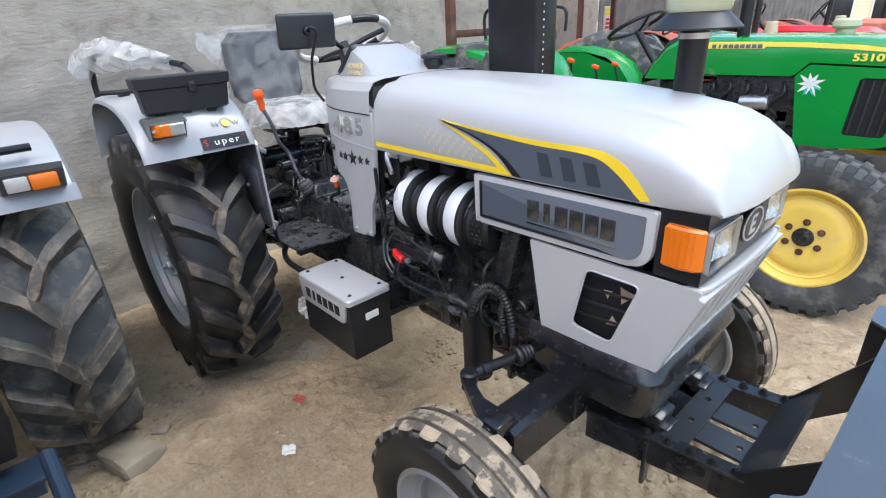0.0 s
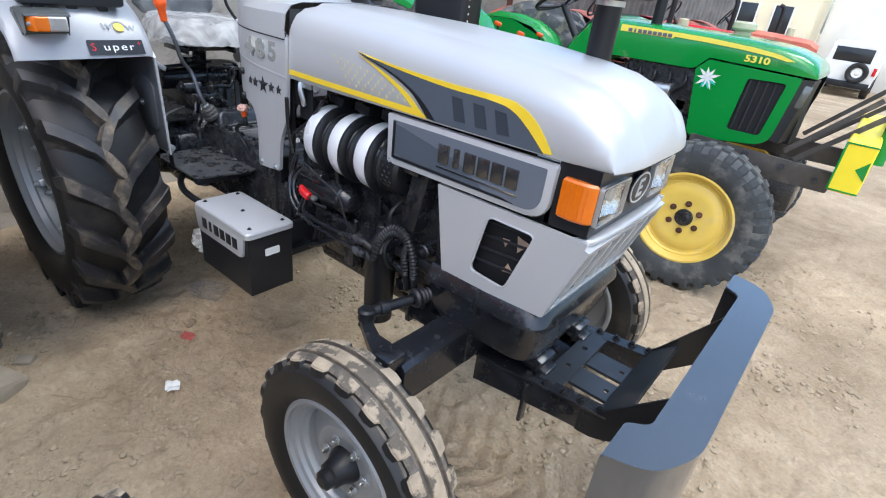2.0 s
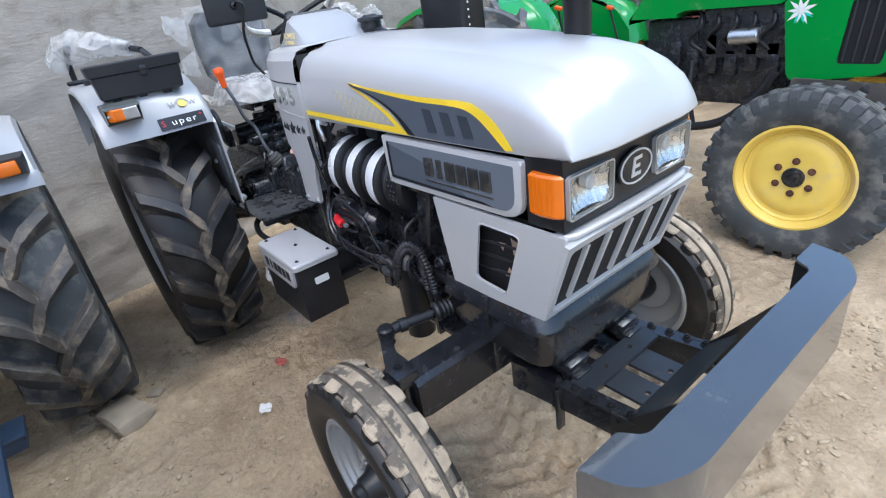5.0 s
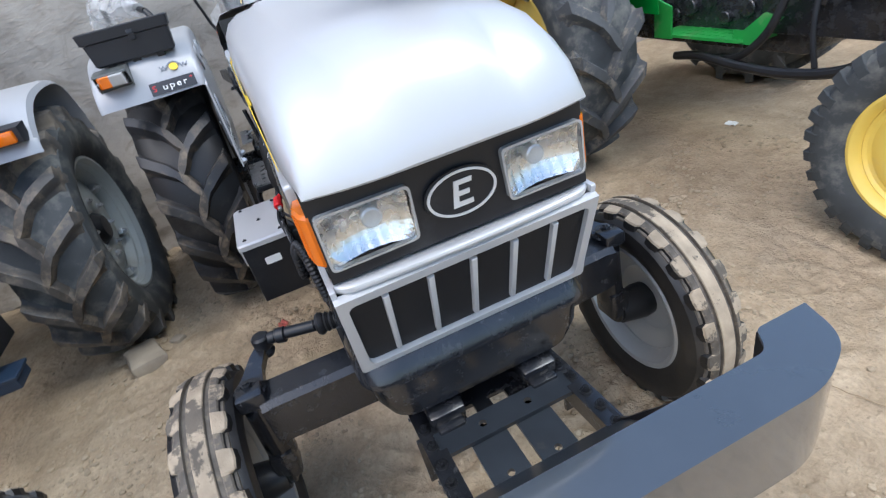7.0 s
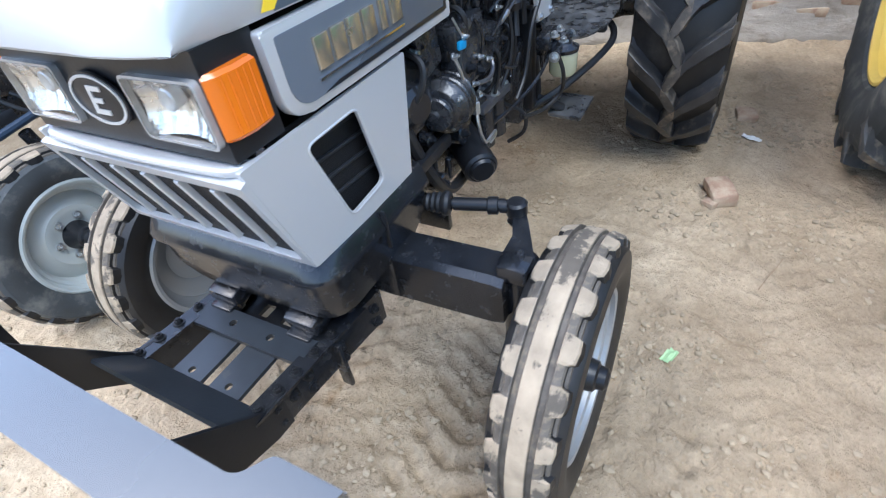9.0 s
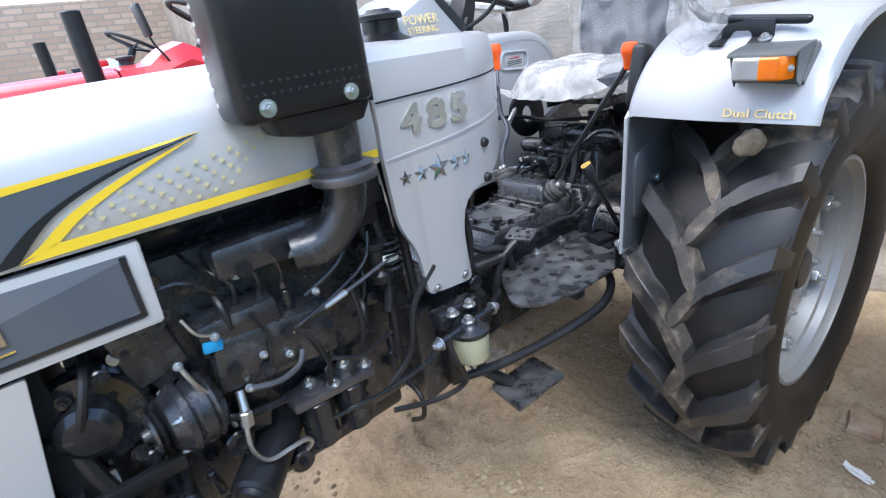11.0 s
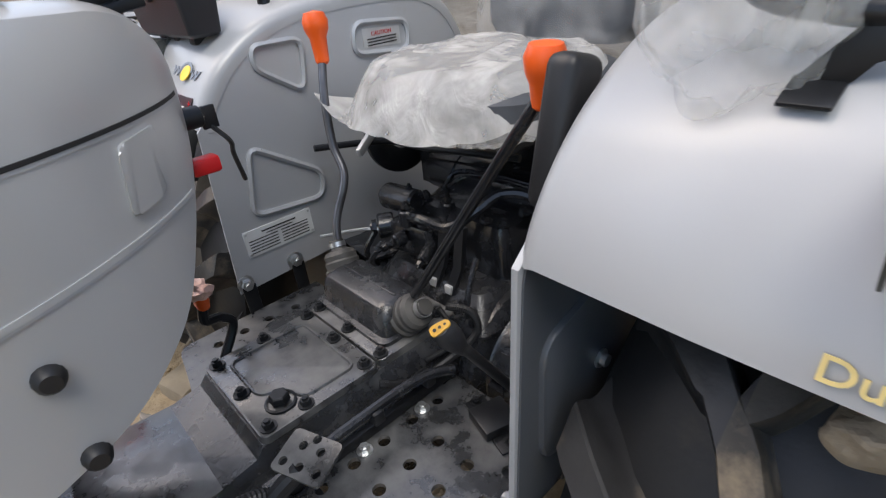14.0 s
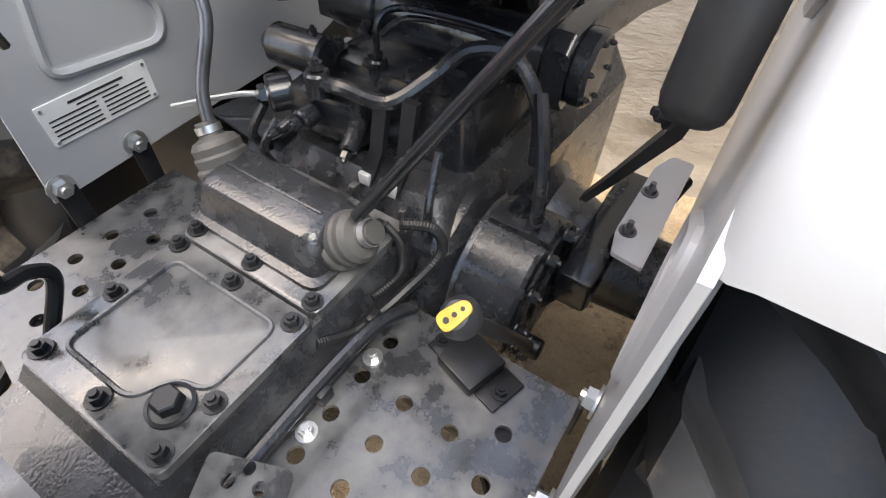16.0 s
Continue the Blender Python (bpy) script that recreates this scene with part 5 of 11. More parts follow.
for s in (-1, 1):
    poly = rounded([(0.812, 1.338), (0.822, 1.290), (0.850, 1.228), (0.905, 1.135), (0.985, 1.086), (1.128, 1.062), (1.150, 0.985), (1.140, 0.842), (1.285, 0.858), (1.300, 0.985), (1.340, 1.055), (1.350, 1.215), (1.348, 1.338)],
                   [0.004, 0.02, 0.03, 0.04, 0.04, 0.03, 0.06, 0.012, 0.012, 0.06, 0.05, 0.01, 0.004], 5)
    bm = B()
    slab(bm, poly, side_plane(s, 0.486), 0.014, 0.004)
    dash = part("dash_side_panel", on_dash(bm, s), M_SILVER, tractor, "silver dash side panel with model number and five stars")
    bm = B()  # raised belt between number field and star field
    slab(bm, [(0.850, 1.239), (0.92, 1.234), (1.04, 1.225), (1.346, 1.207), (1.346, 1.212), (1.04, 1.231), (0.92, 1.240), (0.850, 1.245)], side_plane(s, 0.497), 0.0048, 0.001)
    part("pressed_belt", on_dash(bm, s), M_SILVER, dash)
    bm = B()
    slab(bm, [(0.822, 1.3355), (1.347, 1.3295), (1.347, 1.3335), (0.822, 1.3395)], side_plane(s, 0.497), 0.0052)
    part("panel_gap", on_dash(bm, s), M_SEAM, dash)
    bm = B()
    slab(bm, [(0.822, 1.3320), (1.347, 1.326), (1.347, 1.3295), (0.822, 1.3355)], side_plane(s, 0.497), 0.0045)
    part("seam_line", on_dash(bm, s), M_GREYPAN, dash)
    bm = B()
    slab(bm, [(0.850, 1.2365), (0.92, 1.2315), (1.04, 1.2225), (1.346, 1.2045), (1.346, 1.207), (1.04, 1.225), (0.92, 1.234), (0.850, 1.239)], side_plane(s, 0.497), 0.0045)
    part("seam_line", on_dash(bm, s), M_GREYPAN, dash)
    for k, (x, r) in enumerate(((1.302, 0.019), (1.258, 0.022), (1.205, 0.034), (1.152, 0.022), (1.112, 0.018))):
        bm = B()
        c = bm.verts.new((x, 0.509, 1.160 + 0.028 * (k - 2) * -0.10))
        st = [bm.verts.new((x + a, 0.5005, 1.160 + b)) for a, b in star_poly(r, 5, 0.42)]
        for i in range(10):
            bm.faces.new((c, st[i], st[(i + 1) % 10]))
        for v in bm.verts:
            v.co.y = s * (dash_y(v.co.x) + v.co.y - 0.5)
        part("star_badge", bm, M_STARMETAL if s > 0 else M_SATIN, dash, "bright faceted star" if s > 0 else "dark faceted star")
    fx = 1.202 if s < 0 else 1.194
    pitch, wide = (0.068, 1.22) if s < 0 else (0.071, 1.30)
    m = Matrix(((-s * -1.0, 0, 0, fx), (0, 0, s, s * (dash_y(fx) + 0.001)), (0, 1, 0, 1.280), (0, 0, 0, 1)))
    if s > 0:
        m = Matrix(((-1, 0, 0, fx), (0, 0, 1, dash_y(fx) + 0.001), (0, 1, 0, 1.280), (0, 0, 0, 1)))
    else:
        m = Matrix(((1, 0, 0, fx), (0, 0, -1, -(dash_y(fx) + 0.001)), (0, 1, 0, 1.280), (0, 0, 0, 1)))
    for k, digit in enumerate("485"):
        writing("model_digit", digit, m @ Matrix.Translation(((k - 1) * pitch, 0, -0.004 if k == 2 else 0)) @ Matrix.Diagonal((wide, 1, 1, 1)), 0.084, M_BADGE, dash, 0.004, "raised bright metal digit", bold=0.0034)
    for z in (1.176, 1.085):
        bm = B()
        x = 1.030
        p = Vector((x, s * dash_y(x), z))
        cyl(bm, p, p + Vector((-0.4 * 0.0, s * 0.014, 0)), 0.013, 0.011, 14, 0.003)
        part("rubber_plug", bm, M_HOSE, dash)
    bm = B()
    slab(bm, rounded([(0.868, 1.326), (0.912, 1.322), (0.922, 1.258), (0.880, 1.262)], 0.008), side_plane(s, 0.497), 0.008, 0.003)
    on_dash(bm, s)
    part("pressed_frame", bm, M_SILVER, dash)
    bolts("panel_bolt", [(1.262, s * (dash_y(1.262) - 0.012), 0.868), (1.166, s * (dash_y(1.166) - 0.012), 0.866)], (0, s, 0), M_ZINC, dash, 0.013, 0.012)

# dash top: rounded tank cover with the instrument hump
bm = B()
rows = []
for i in range(40):
    x = 0.806 + (1.348 - 0.806) * (i / 39) ** 1.6
    y0 = dash_y(x)
    u = (x - 0.806) / (1.348 - 0.806)
    zt = 1.435 + 0.016 * u
    edge = min(1.0, (x - 0.804) / 0.09)
    zt = 1.34 + (zt - 1.34) * (1 - (1 - edge) ** 2) ** 0.5
    half = [(y0, 1.332), (y0 + 0.001, 1.36), (y0 * 0.979, 1.345 + (zt - 1.345) * 0.62), (y0 * 0.895, 1.345 + (zt - 1.345) * 0.88), (y0 * 0.75, zt - 0.004), (y0 * 0.35, zt), (0, zt + 0.001)]
    rows.append([(x, -y, z) for y, z in half] + [(x, y, z) for y, z in half[-2::-1]])
loft(bm, rows, closed=False, caps=False)
bm.faces.new([v for v in bm.verts if abs(v.co.x - 0.806) < 1e-5])
dash_top = part("dash_cover", bm, M_SILVER, tractor, "silver rounded dash cover")
bm = B()
box(bm, (1.35, 0, 1.33), (0.006, 0.53, 0.19), None, 0)
part("seam", bm, M_SEAM, dash_top)
bm = B()
rows = []
for (x, zt, w) in ((1.235, 1.448, 0.150), (1.20, 1.462, 0.150), (1.13, 1.510, 0.145), (1.075, 1.538, 0.140), (1.045, 1.546, 0.135), (1.030, 1.540, 0.132)):
    half = [(w + 0.02, 1.425), (w + 0.012, 1.425 + (zt - 1.425) * 0.5), (w - 0.004, 1.425 + (zt - 1.425) * 0.86), (w - 0.03, zt), (0, zt)]
    rows.append([(x, -y, z) for y, z in half] + [(x, y, z) for y, z in half[-2::-1]])
rows.append([(x - 0.085, y, z - 0.08 if z > 1.44 else z) for x, y, z in rows[-1]])
loft(bm, rows, closed=False, caps=False)
hump = part("instrument_hump", bm, M_WHITE, dash_top, "white instrument cowl with yellow print")
bm = B()
slab(bm, rounded([(-0.140, -0.075), (0.140, -0.075), (0.128, 0.075), (-0.128, 0.075)], 0.02), plane((0.985, 0, 1.500), (0, 1, 0), (0.70, 0, 0.72)), 0.022, 0.006)
part("instrument_panel", bm, M_PLASTIC, dash_top, "dark sloping instrument panel")
for s in (-1, 1):
    for txt, x, z, sz in (("POWER", 1.103, 1.478, 0.030), ("STEERING", 1.103, 1.455, 0.021)):
        yy = 0.1695
        if s > 0:
            m = Matrix(((-1, 0, 0, x), (0, -0.25, 0.97, yy - (z - 1.44) * 0.22), (0, 0.97, 0.25, z), (0, 0, 0, 1)))
        else:
            m = Matrix(((1, 0, 0, x), (0, 0.25, -0.97, -yy + (z - 1.44) * 0.22), (0, 0.97, 0.25, z), (0, 0, 0, 1)))
        writing("decal_word", txt, m, sz, M_PALEYELLOW, hump, 0.0006, bold=0.0)
# filler cap on the dash, seen beside the seam
bm = B()
lathe(bm, (1.213, 0.150, 1.434), (0, 0, 1), [(0, 0.078), (0.004, 0.080), (0.010, 0.066), (0.018, 0.050), (0.026, 0.042), (0.056, 0.041), (0.056, 0)], 40)
fcap = part("filler_neck", bm, M_SATIN, dash_top, "flared black filler neck")
bm = B()
lathe(bm, (1.213, 0.150, 1.486), (0, 0, 1), [(0, 0.046), (0.002, 0.052), (0.012, 0.053), (0.016, 0.048), (0.018, 0.030), (0.024, 0.026), (0.025, 0)], 40)
part("filler_cap", bm, M_PLASTIC, fcap, "dark grey filler cap")

# exhaust: shielded silencer on the left, elbow below it
bm = B()
box(bm, (1.5245, 0.3215, 1.70), (0.255, 0.115, 0.70), None, 0.022, 3)
silencer = part("silencer", bm, M_SATIN, tractor, "black silencer in a perforated heat shield")
bm = B()
loft(bm, [[(p[0], p[1], z) for p in rounded([(1.50 - w, 0.318 - d), (1.50 + w, 0.318 - d), (1.50 + w, 0.318 + d), (1.50 - w, 0.318 + d)], 0.025)] for w, d, z in ((0.05, 0.036, 1.312), (0.085, 0.045, 1.322), (0.10, 0.050, 1.352))])
part("shield_base", bm, M_SATIN, silencer)
for s in (-1, 1):
    for k in range(26):
        bm = B()
        cyl(bm, (1.5245 + s * 0.1275, 0.290, 1.385 + 0.025 * k), (1.5245 + s * 0.1285, 0.290, 1.385 + 0.025 * k), 0.004, seg=8)
        part("rivet_hole", bm, M_LABEL, silencer)
for k in range(16):
    for j in range(2):
        bm = B()
        cyl(bm, (1.415 + 0.0145 * k, 0.3785, 1.395 + 0.018 * j), (1.415 + 0.0145 * k, 0.3797, 1.395 + 0.018 * j), 0.003, seg=6)
        part("shield_hole", bm, M_SEAM, silencer)
bolts("shield_bolt", [(1.45, 0.379, 1.374), (1.605, 0.379, 1.374)], (0, 1, 0), M_ZINC, silencer, 0.010, 0.008)
bm = B()
tube(bm, [(1.455, 0.30, 1.33), (1.455, 0.295, 1.24), (1.462, 0.285, 1.15), (1.51, 0.26, 1.085), (1.575, 0.235, 1.075)], 0.044, 20, 6)
part("exhaust_elbow", bm, M_CAST, silencer, "black cast exhaust elbow")
bm = B()
lathe(bm, (1.455, 0.296, 1.205), (0, 0, 1), [(0, 0.044), (0, 0.066), (0.010, 0.068), (0.018, 0.066), (0.020, 0.060), (0.030, 0.064), (0.036, 0.044)], 24)
part("exhaust_flange", bm, M_STEEL, silencer)

# mirror on its bent stem
bm = B()
box(bm, (1.05, -0.316, 1.611), (0.026, 0.232, 0.120), (0, 6, 0), 0.012, 3)
mirror = part("mirror", bm, M_PLASTIC, tractor, "dark plastic back of a square mirror")
bm = B()
box(bm, (1.036, -0.316, 1.610), (0.004, 0.214, 0.104), (0, 6, 0), 0.001)
part("mirror_glass", bm, M_CHROME, mirror)
bm = B()
tube(bm, [(1.064, -0.325, 1.615), (1.085, -0.315, 1.622), (1.09, -0.300, 1.60), (1.06, -0.315, 1.52), (1.02, -0.30, 1.44), (1.01, -0.29, 1.40), (1.02, -0.265, 1.355)], 0.0055, 8)
lathe(bm, (1.06, -0.325, 1.612), (1, 0, 0), [(0, 0.016), (0.012, 0.013), (0.016, 0.006)], 14)
part("mirror_stem", bm, M_SATIN, mirror)

# steering column, wheel with film-wrapped rim
bm = B()
loft(bm, [[(x + a * w, b * d, z + a * w * 0.45) for a, b in ((-1, -0.8), (-0.8, -1), (0.8, -1), (1, -0.8), (1, 0.8), (0.8, 1), (-0.8, 1), (-1, 0.8))] for x, z, w, d in ((0.870, 1.400, 0.030, 0.045), (0.858, 1.425, 0.026, 0.042), (0.830, 1.480, 0.024, 0.036), (0.806, 1.527, 0.020, 0.028))])
box(bm, (0.868, 0, 1.420), (0.11, 0.13, 0.012), (0, 8, 0), 0.003)
box(bm, (0.850, 0.046, 1.445), (0.030, 0.020, 0.045), (0, -24, 0), 0.004)
lathe(bm, (0.892, 0.052, 1.424), (0, 0, 1), [(0, 0.020), (0.010, 0.019), (0.022, 0.010), (0.024, 0)], 16)
tube(bm, [(0.845, 0, 1.45), (0.79, 0, 1.555)], 0.022, 14, 1)
column = part("steering_column", bm, M_SATIN, tractor, "black steering column with rubber boot")
wc, ax = Vector((0.785, 0.0, 1.566)), Vector((-0.40, 0, 0.92)).normalized()
d, u, w = frame_of(ax)
ring = [wc + (u * math.cos(2 * math.pi * k / 40) + w * math.sin(2 * math.pi * k / 40)) * 0.205 for k in range(40)]
bm = B()
tube(bm, ring + [ring[0]], 0.0145, 10, 1, smooth=False)
wheel = part("steering_wheel", bm, M_HOSE, column, "black steering wheel, its rim taped in film")
for k in range(3):
    a = 2 * math.pi * k / 3 + 0.5
    p = wc + (u * math.cos(a) + w * math.sin(a)) * 0.20
    bm = B()
    tube(bm, [wc - ax * 0.045, wc - ax * 0.02 + (p - wc) * 0.45, p], 0.011, 8)
    part("spoke", bm, M_SATIN, column)
for a0, a1 in ((0, 9), (12, 17), (20, 30), (33, 38)):
    bm = B()
    tube(bm, ring[a0:a1], 0.0185, 9, 3, rib=0.003)
    part("film_wrap", bm, M_TAPE, column, "crinkled packing film wound round the rim")
bm = B()
tube(bm, [(0.86, 0.05, 1.44), (0.85, 0.12, 1.47), (0.855, 0.17, 1.50)], 0.006, 8)
part("stalk", bm, M_SATIN, column)
bm = B()
box(bm, (0.826, 0, 1.285), (0.008, 0.14, 0.11), None, 0.003)
part("dash_back", bm, M_SATIN, dash_top)
# switch key and red stop knob behind the dash
bm = B()
box(bm, (0.812, 0.071, 1.247), (0.035, 0.022, 0.020), None, 0.004)
part("stop_knob", bm, M_RED, dash_top, "red pull knob")
bm = B()
cyl(bm, (0.822, 0.055, 1.30), (0.793, 0.053, 1.30), 0.014, 0.013, 14, 0.002)
box(bm, (0.784, 0.052, 1.296), (0.02, 0.005, 0.028), None, 0.002)
tube(bm, [(0.784, 0.052, 1.285), (0.772, 0.067, 1.265), (0.768, 0.054, 1.245), (0.760, 0.046, 1.205)], 0.003, 6)
part("ignition_key", bm, M_SATIN, dash_top, "ignition lock with hanging key")

# fenders
FPROF = [(0.666, 1.170), (0.655, 1.202), (0.634, 1.238), (0.606, 1.272), (0.575, 1.300), (0.540, 1.324), (0.505, 1.343), (0.45, 1.365), (0.36, 1.383), (0.22, 1.392), (0.08, 1.388), (-0.01, 1.366), (-0.075, 1.320), (-0.12, 1.25), (-0.15, 1.17), (-0.17, 1.09)]
FPROF = curve2(FPROF, 3)
for s in (-1, 1):
    bm = B()
    rows = []
    py = 0.416 if s < 0 else 0.427
    inset = []
    for i, (x, z) in enumerate(FPROF):
        a, b = Vector(FPROF[max(0, i - 1)]), Vector(FPROF[min(len(FPROF) - 1, i + 1)])
        t = (b - a).normalized()
        nx, nz = t.y, -t.x
        inset.append((x - nx * 0.026, z - nz * 0.026))
        q = min(1.0, max(0.0, (0.655 - x) / 0.06))
        k, q = (0.006 + 0.026 * min(1.0, max(0.0, (x - 0.28) / 0.22))) * q, 0.15 + 0.85 * q
        rows.append([(x - nx * d, s * (py + e), z - nz * d + f) for d, e, f in ((0.034, -0.0015, 0), (0.020, -0.001, 0), (0.009, 0.003, 0), (0.002, 0.012, 0.001), (0.0, 0.024, 0.004))] +
                    [(x, s * 0.60, z + k), (x, s * 0.74, z + k), (x, s * 0.835, z), (x - 0.003, s * 0.856, z - 0.005 * q), (x - 0.010, s * 0.866, z - 0.014 * q), (x - 0.016, s * 0.869, z - 0.030 * q)])
    loft(bm, rows, closed=False, caps=False)
    thicken(bm, 0.004)
    fender = part("fender", bm, M_WHITE, tractor, "pearl white mudguard with rolled edge")
    # inner side panel with pressed triangles
    bm = B()
    pan = [(0.690, 0.775), (0.668, 1.168)] + inset[5:-1] + [(-0.10, 0.86), (0.10, 0.80)]
    slab(bm, pan, side_plane(s, py), 0.008, 0.002)
    panel = part("fender_panel", bm, M_GREYPAN, fender, "grey inner panel with pressed triangular ribs")
    yi = s * (py - 0.0015)
    for tri in ([(0.512, 1.312), (0.514, 1.268), (0.408, 1.198), (0.390, 1.312)], [(0.575, 1.112), (0.606, 0.953), (0.420, 0.938), (0.408, 1.003)], [(0.248, 1.322), (0.258, 1.252), (0.088, 1.236), (0.084, 1.310)]):
        pr = rounded(tri, 0.03, 4)
        bm = B()
        tube(bm, [(p[0], yi, p[1]) for p in pr] + [(pr[0][0], yi, pr[0][1])], 0.0075, 6, 1, smooth=False)
        part("pressed_rib", bm, M_GREYPAN, panel)
    bolts("panel_bolt", [(0.672, yi, 0.798), (0.538, yi, 0.803)], (0, -s, 0), M_ZINC, panel, 0.015, 0.012)
    for x in (0.672, 0.538):
        bm = B()
        box(bm, (x - 0.004, s * 0.412, 0.755), (0.034, 0.006, 0.075), None, 0.002)
        part("hinge_strap", bm, M_SATIN, panel)
    # pocket and thin outer sheet, both a darker grey than the inner panel
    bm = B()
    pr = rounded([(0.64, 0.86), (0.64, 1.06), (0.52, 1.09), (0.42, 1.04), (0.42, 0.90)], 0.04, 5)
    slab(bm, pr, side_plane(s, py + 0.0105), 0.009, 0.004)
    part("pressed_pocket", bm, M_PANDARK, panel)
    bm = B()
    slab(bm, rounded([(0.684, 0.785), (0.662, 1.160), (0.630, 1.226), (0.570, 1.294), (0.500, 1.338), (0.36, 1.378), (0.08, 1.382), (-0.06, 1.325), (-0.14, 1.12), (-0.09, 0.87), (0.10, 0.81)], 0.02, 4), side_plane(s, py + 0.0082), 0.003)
    part("panel_outer_face", bm, M_PANDARK, panel, "dark grey outer side of the panel")
    bm = B()
    lathe(bm, (0.521, s * (py + 0.0185), 0.966), (0, s, 0), [(0, 0), (0, 0.014), (0.004, 0.014), (0.005, 0.009), (0.012, 0.009), (0.012, 0)], 10)
    part("pocket_bolt", bm, M_ZINC, panel)
    # lamp on the fender's front: flange, hood with side wall, clear and amber lens
    bm = B()
    fl = [(0.578, 0.686, 1.328), (0.578, 0.828, 1.323), (0.638, 0.824, 1.254), (0.638, 0.690, 1.256)]
    loft(bm, [[(x + a * 0.77, s * y, z + a * 0.64) for x, y, z in fl] for a in (-0.012, 0.004, 0.008)])
    lampb = part("marker_lamp", bm, M_LAMPBODY, fender, "marker lamp, amber and clear, in a grey hooded housing")
    bm = B()
    loft(bm, [[(x, s * y, z) for y in (0.690, 0.823)] + [(x, s * y, z - 0.0025) for y in (0.823, 0.690)] for x, z in ((0.588, 1.331), (0.640, 1.328), (0.684, 1.323), (0.694, 1.320), (0.697, 1.315))])
    for ya, yb in ((0.820, 0.823), (0.690, 0.693)):
        loft(bm, [[(x, s * y, z) for x, z in ((0.590, 1.329), (0.684, 1.321), (0.676 if ya > 0.8 else 0.660, 1.262), (0.650, 1.246))] for y in (ya, yb)])
    part("lamp_visor", bm, M_LAMPBODY, lampb)
    for nm, mt, secs in (("clear_lens", M_CLEARLENS, ((0.704, 0.700), (0.708, 0.707), (0.7605, 0.710))), ("amber_lens", M_AMBER, ((0.7605, 0.711), (0.796, 0.710), (0.806, 0.698), (0.815, 0.678), (0.818, 0.666)))):
        bm = B()
        loft(bm, [[(x, s * y, z) for x, z in ((0.63, 1.268), (xf - 0.004, 1.266), (xf, 1.270), (xf + 0.001, 1.290), (xf, 1.309), (xf - 0.004, 1.313), (0.63, 1.314))] for y, xf in secs])
        lens = part(nm, bm, mt, lampb)
        lens.data.set_sharp_from_angle(angle=radians(30))
        for k in range(8):
            bm = B()
            y0, y1 = (0.715, 0.756) if nm == "clear_lens" else (0.766, 0.798)
            box(bm, (0.7105, s * (y0 + y1) / 2, 1.2735 + 0.0046 * k), (0.002, y1 - y0, 0.002), None, 0)
            part("lens_rib", bm, mt, lens)
    bolts("lens_screw", [(0.686, s * 0.812, 1.288)], (0.6, s * 0.8, 0), M_ZINC, lampb, 0.005, 0.005)

# print on the fenders


def on_fender(y, z):
    """Frame lying on a fender's front face, read from ahead."""
    for (a, b) in zip(FPROF, FPROF[1:]):
        if z <= b[1]:
            t = (z - a[1]) / (b[1] - a[1])
            x = a[0] + (b[0] - a[0]) * t
            dx, dz = b[0] - a[0], b[1] - a[1]
            n = math.hypot(dx, dz)
            up, nr = Vector((dx / n, 0, dz / n)), Vector((dz / n, 0, -dx / n))
            m = Matrix((Vector((0, 1, 0)), up, nr)).transposed().to_4x4()
            return Matrix.Translation(Vector((x, y, z)) + nr * 0.003) @ m


fenders = [o for o in tractor.children if o.name.startswith("fender")]
FR, FL = fenders[0], fenders[1]
writing("fender_print", "Dual Clutch", on_fender(0.752, 1.188) @ Matrix.Diagonal((1.16, 1, 1, 1)), 0.0268, M_PALEYELLOW, FL, 0.0006, "faded yellow printed words", bold=0.0003)
bm = B()
slab(bm, rounded([(-0.096, -0.027), (0.096, -0.027), (0.096, 0.027), (-0.096, 0.027)], 0.004), on_fender(-0.548, 1.205), 0.0015)
part("name_strip", bm, M_DECBLACK, FR, "black strip with hand-written style lettering")
sp = on_fender(-0.548, 1.205)
writing("strip_word", "uper", sp @ Matrix.Translation((0.008, 0.0, 0.0022)) @ Matrix.Diagonal((1.25, 1, 1, 1)), 0.038, M_WRITE, FR, 0.0006, spread=1.25)
writing("strip_initial", "S", sp @ Matrix.Translation((-0.078, 0.0, 0.0022)), 0.038, M_RED, FR, 0.0006)
writing("strip_plus", "+", sp @ Matrix.Translation((0.082, 0.012, 0.0022)), 0.025, M_RED, FR, 0.0006)
wv = on_fender(-0.518, 1.264) @ Matrix.Translation((0, 0, 0.0092)) @ Matrix.Rotation(radians(5.6), 4, "Y")
for dx in (-0.042, 0.042):
    writing("decal_letter", "W", wv @ Matrix.Translation((dx, 0, 0)) @ Matrix.Diagonal((1.1, 1, 1, 1)), 0.030, M_DECMID, FR, 0.0008, bold=0.0008)
bm = B()
slab(bm, circle2(0, 0, 0.018, 24), wv, 0.0015)
part("decal_disc", bm, M_YELLOW, FR)
bm = B()
slab(bm, [(math.cos(radians(a)) * 0.027, math.sin(radians(a)) * 0.022 + 0.004) for a in range(0, 181, 15)] + [(math.cos(radians(a)) * 0.021, math.sin(radians(a)) * 0.016 + 0.004) for a in range(180, -1, -15)], wv @ Matrix.Translation((0, 0, 0.0016)), 0.001)
part("decal_arc", bm, M_DECMID, FR)

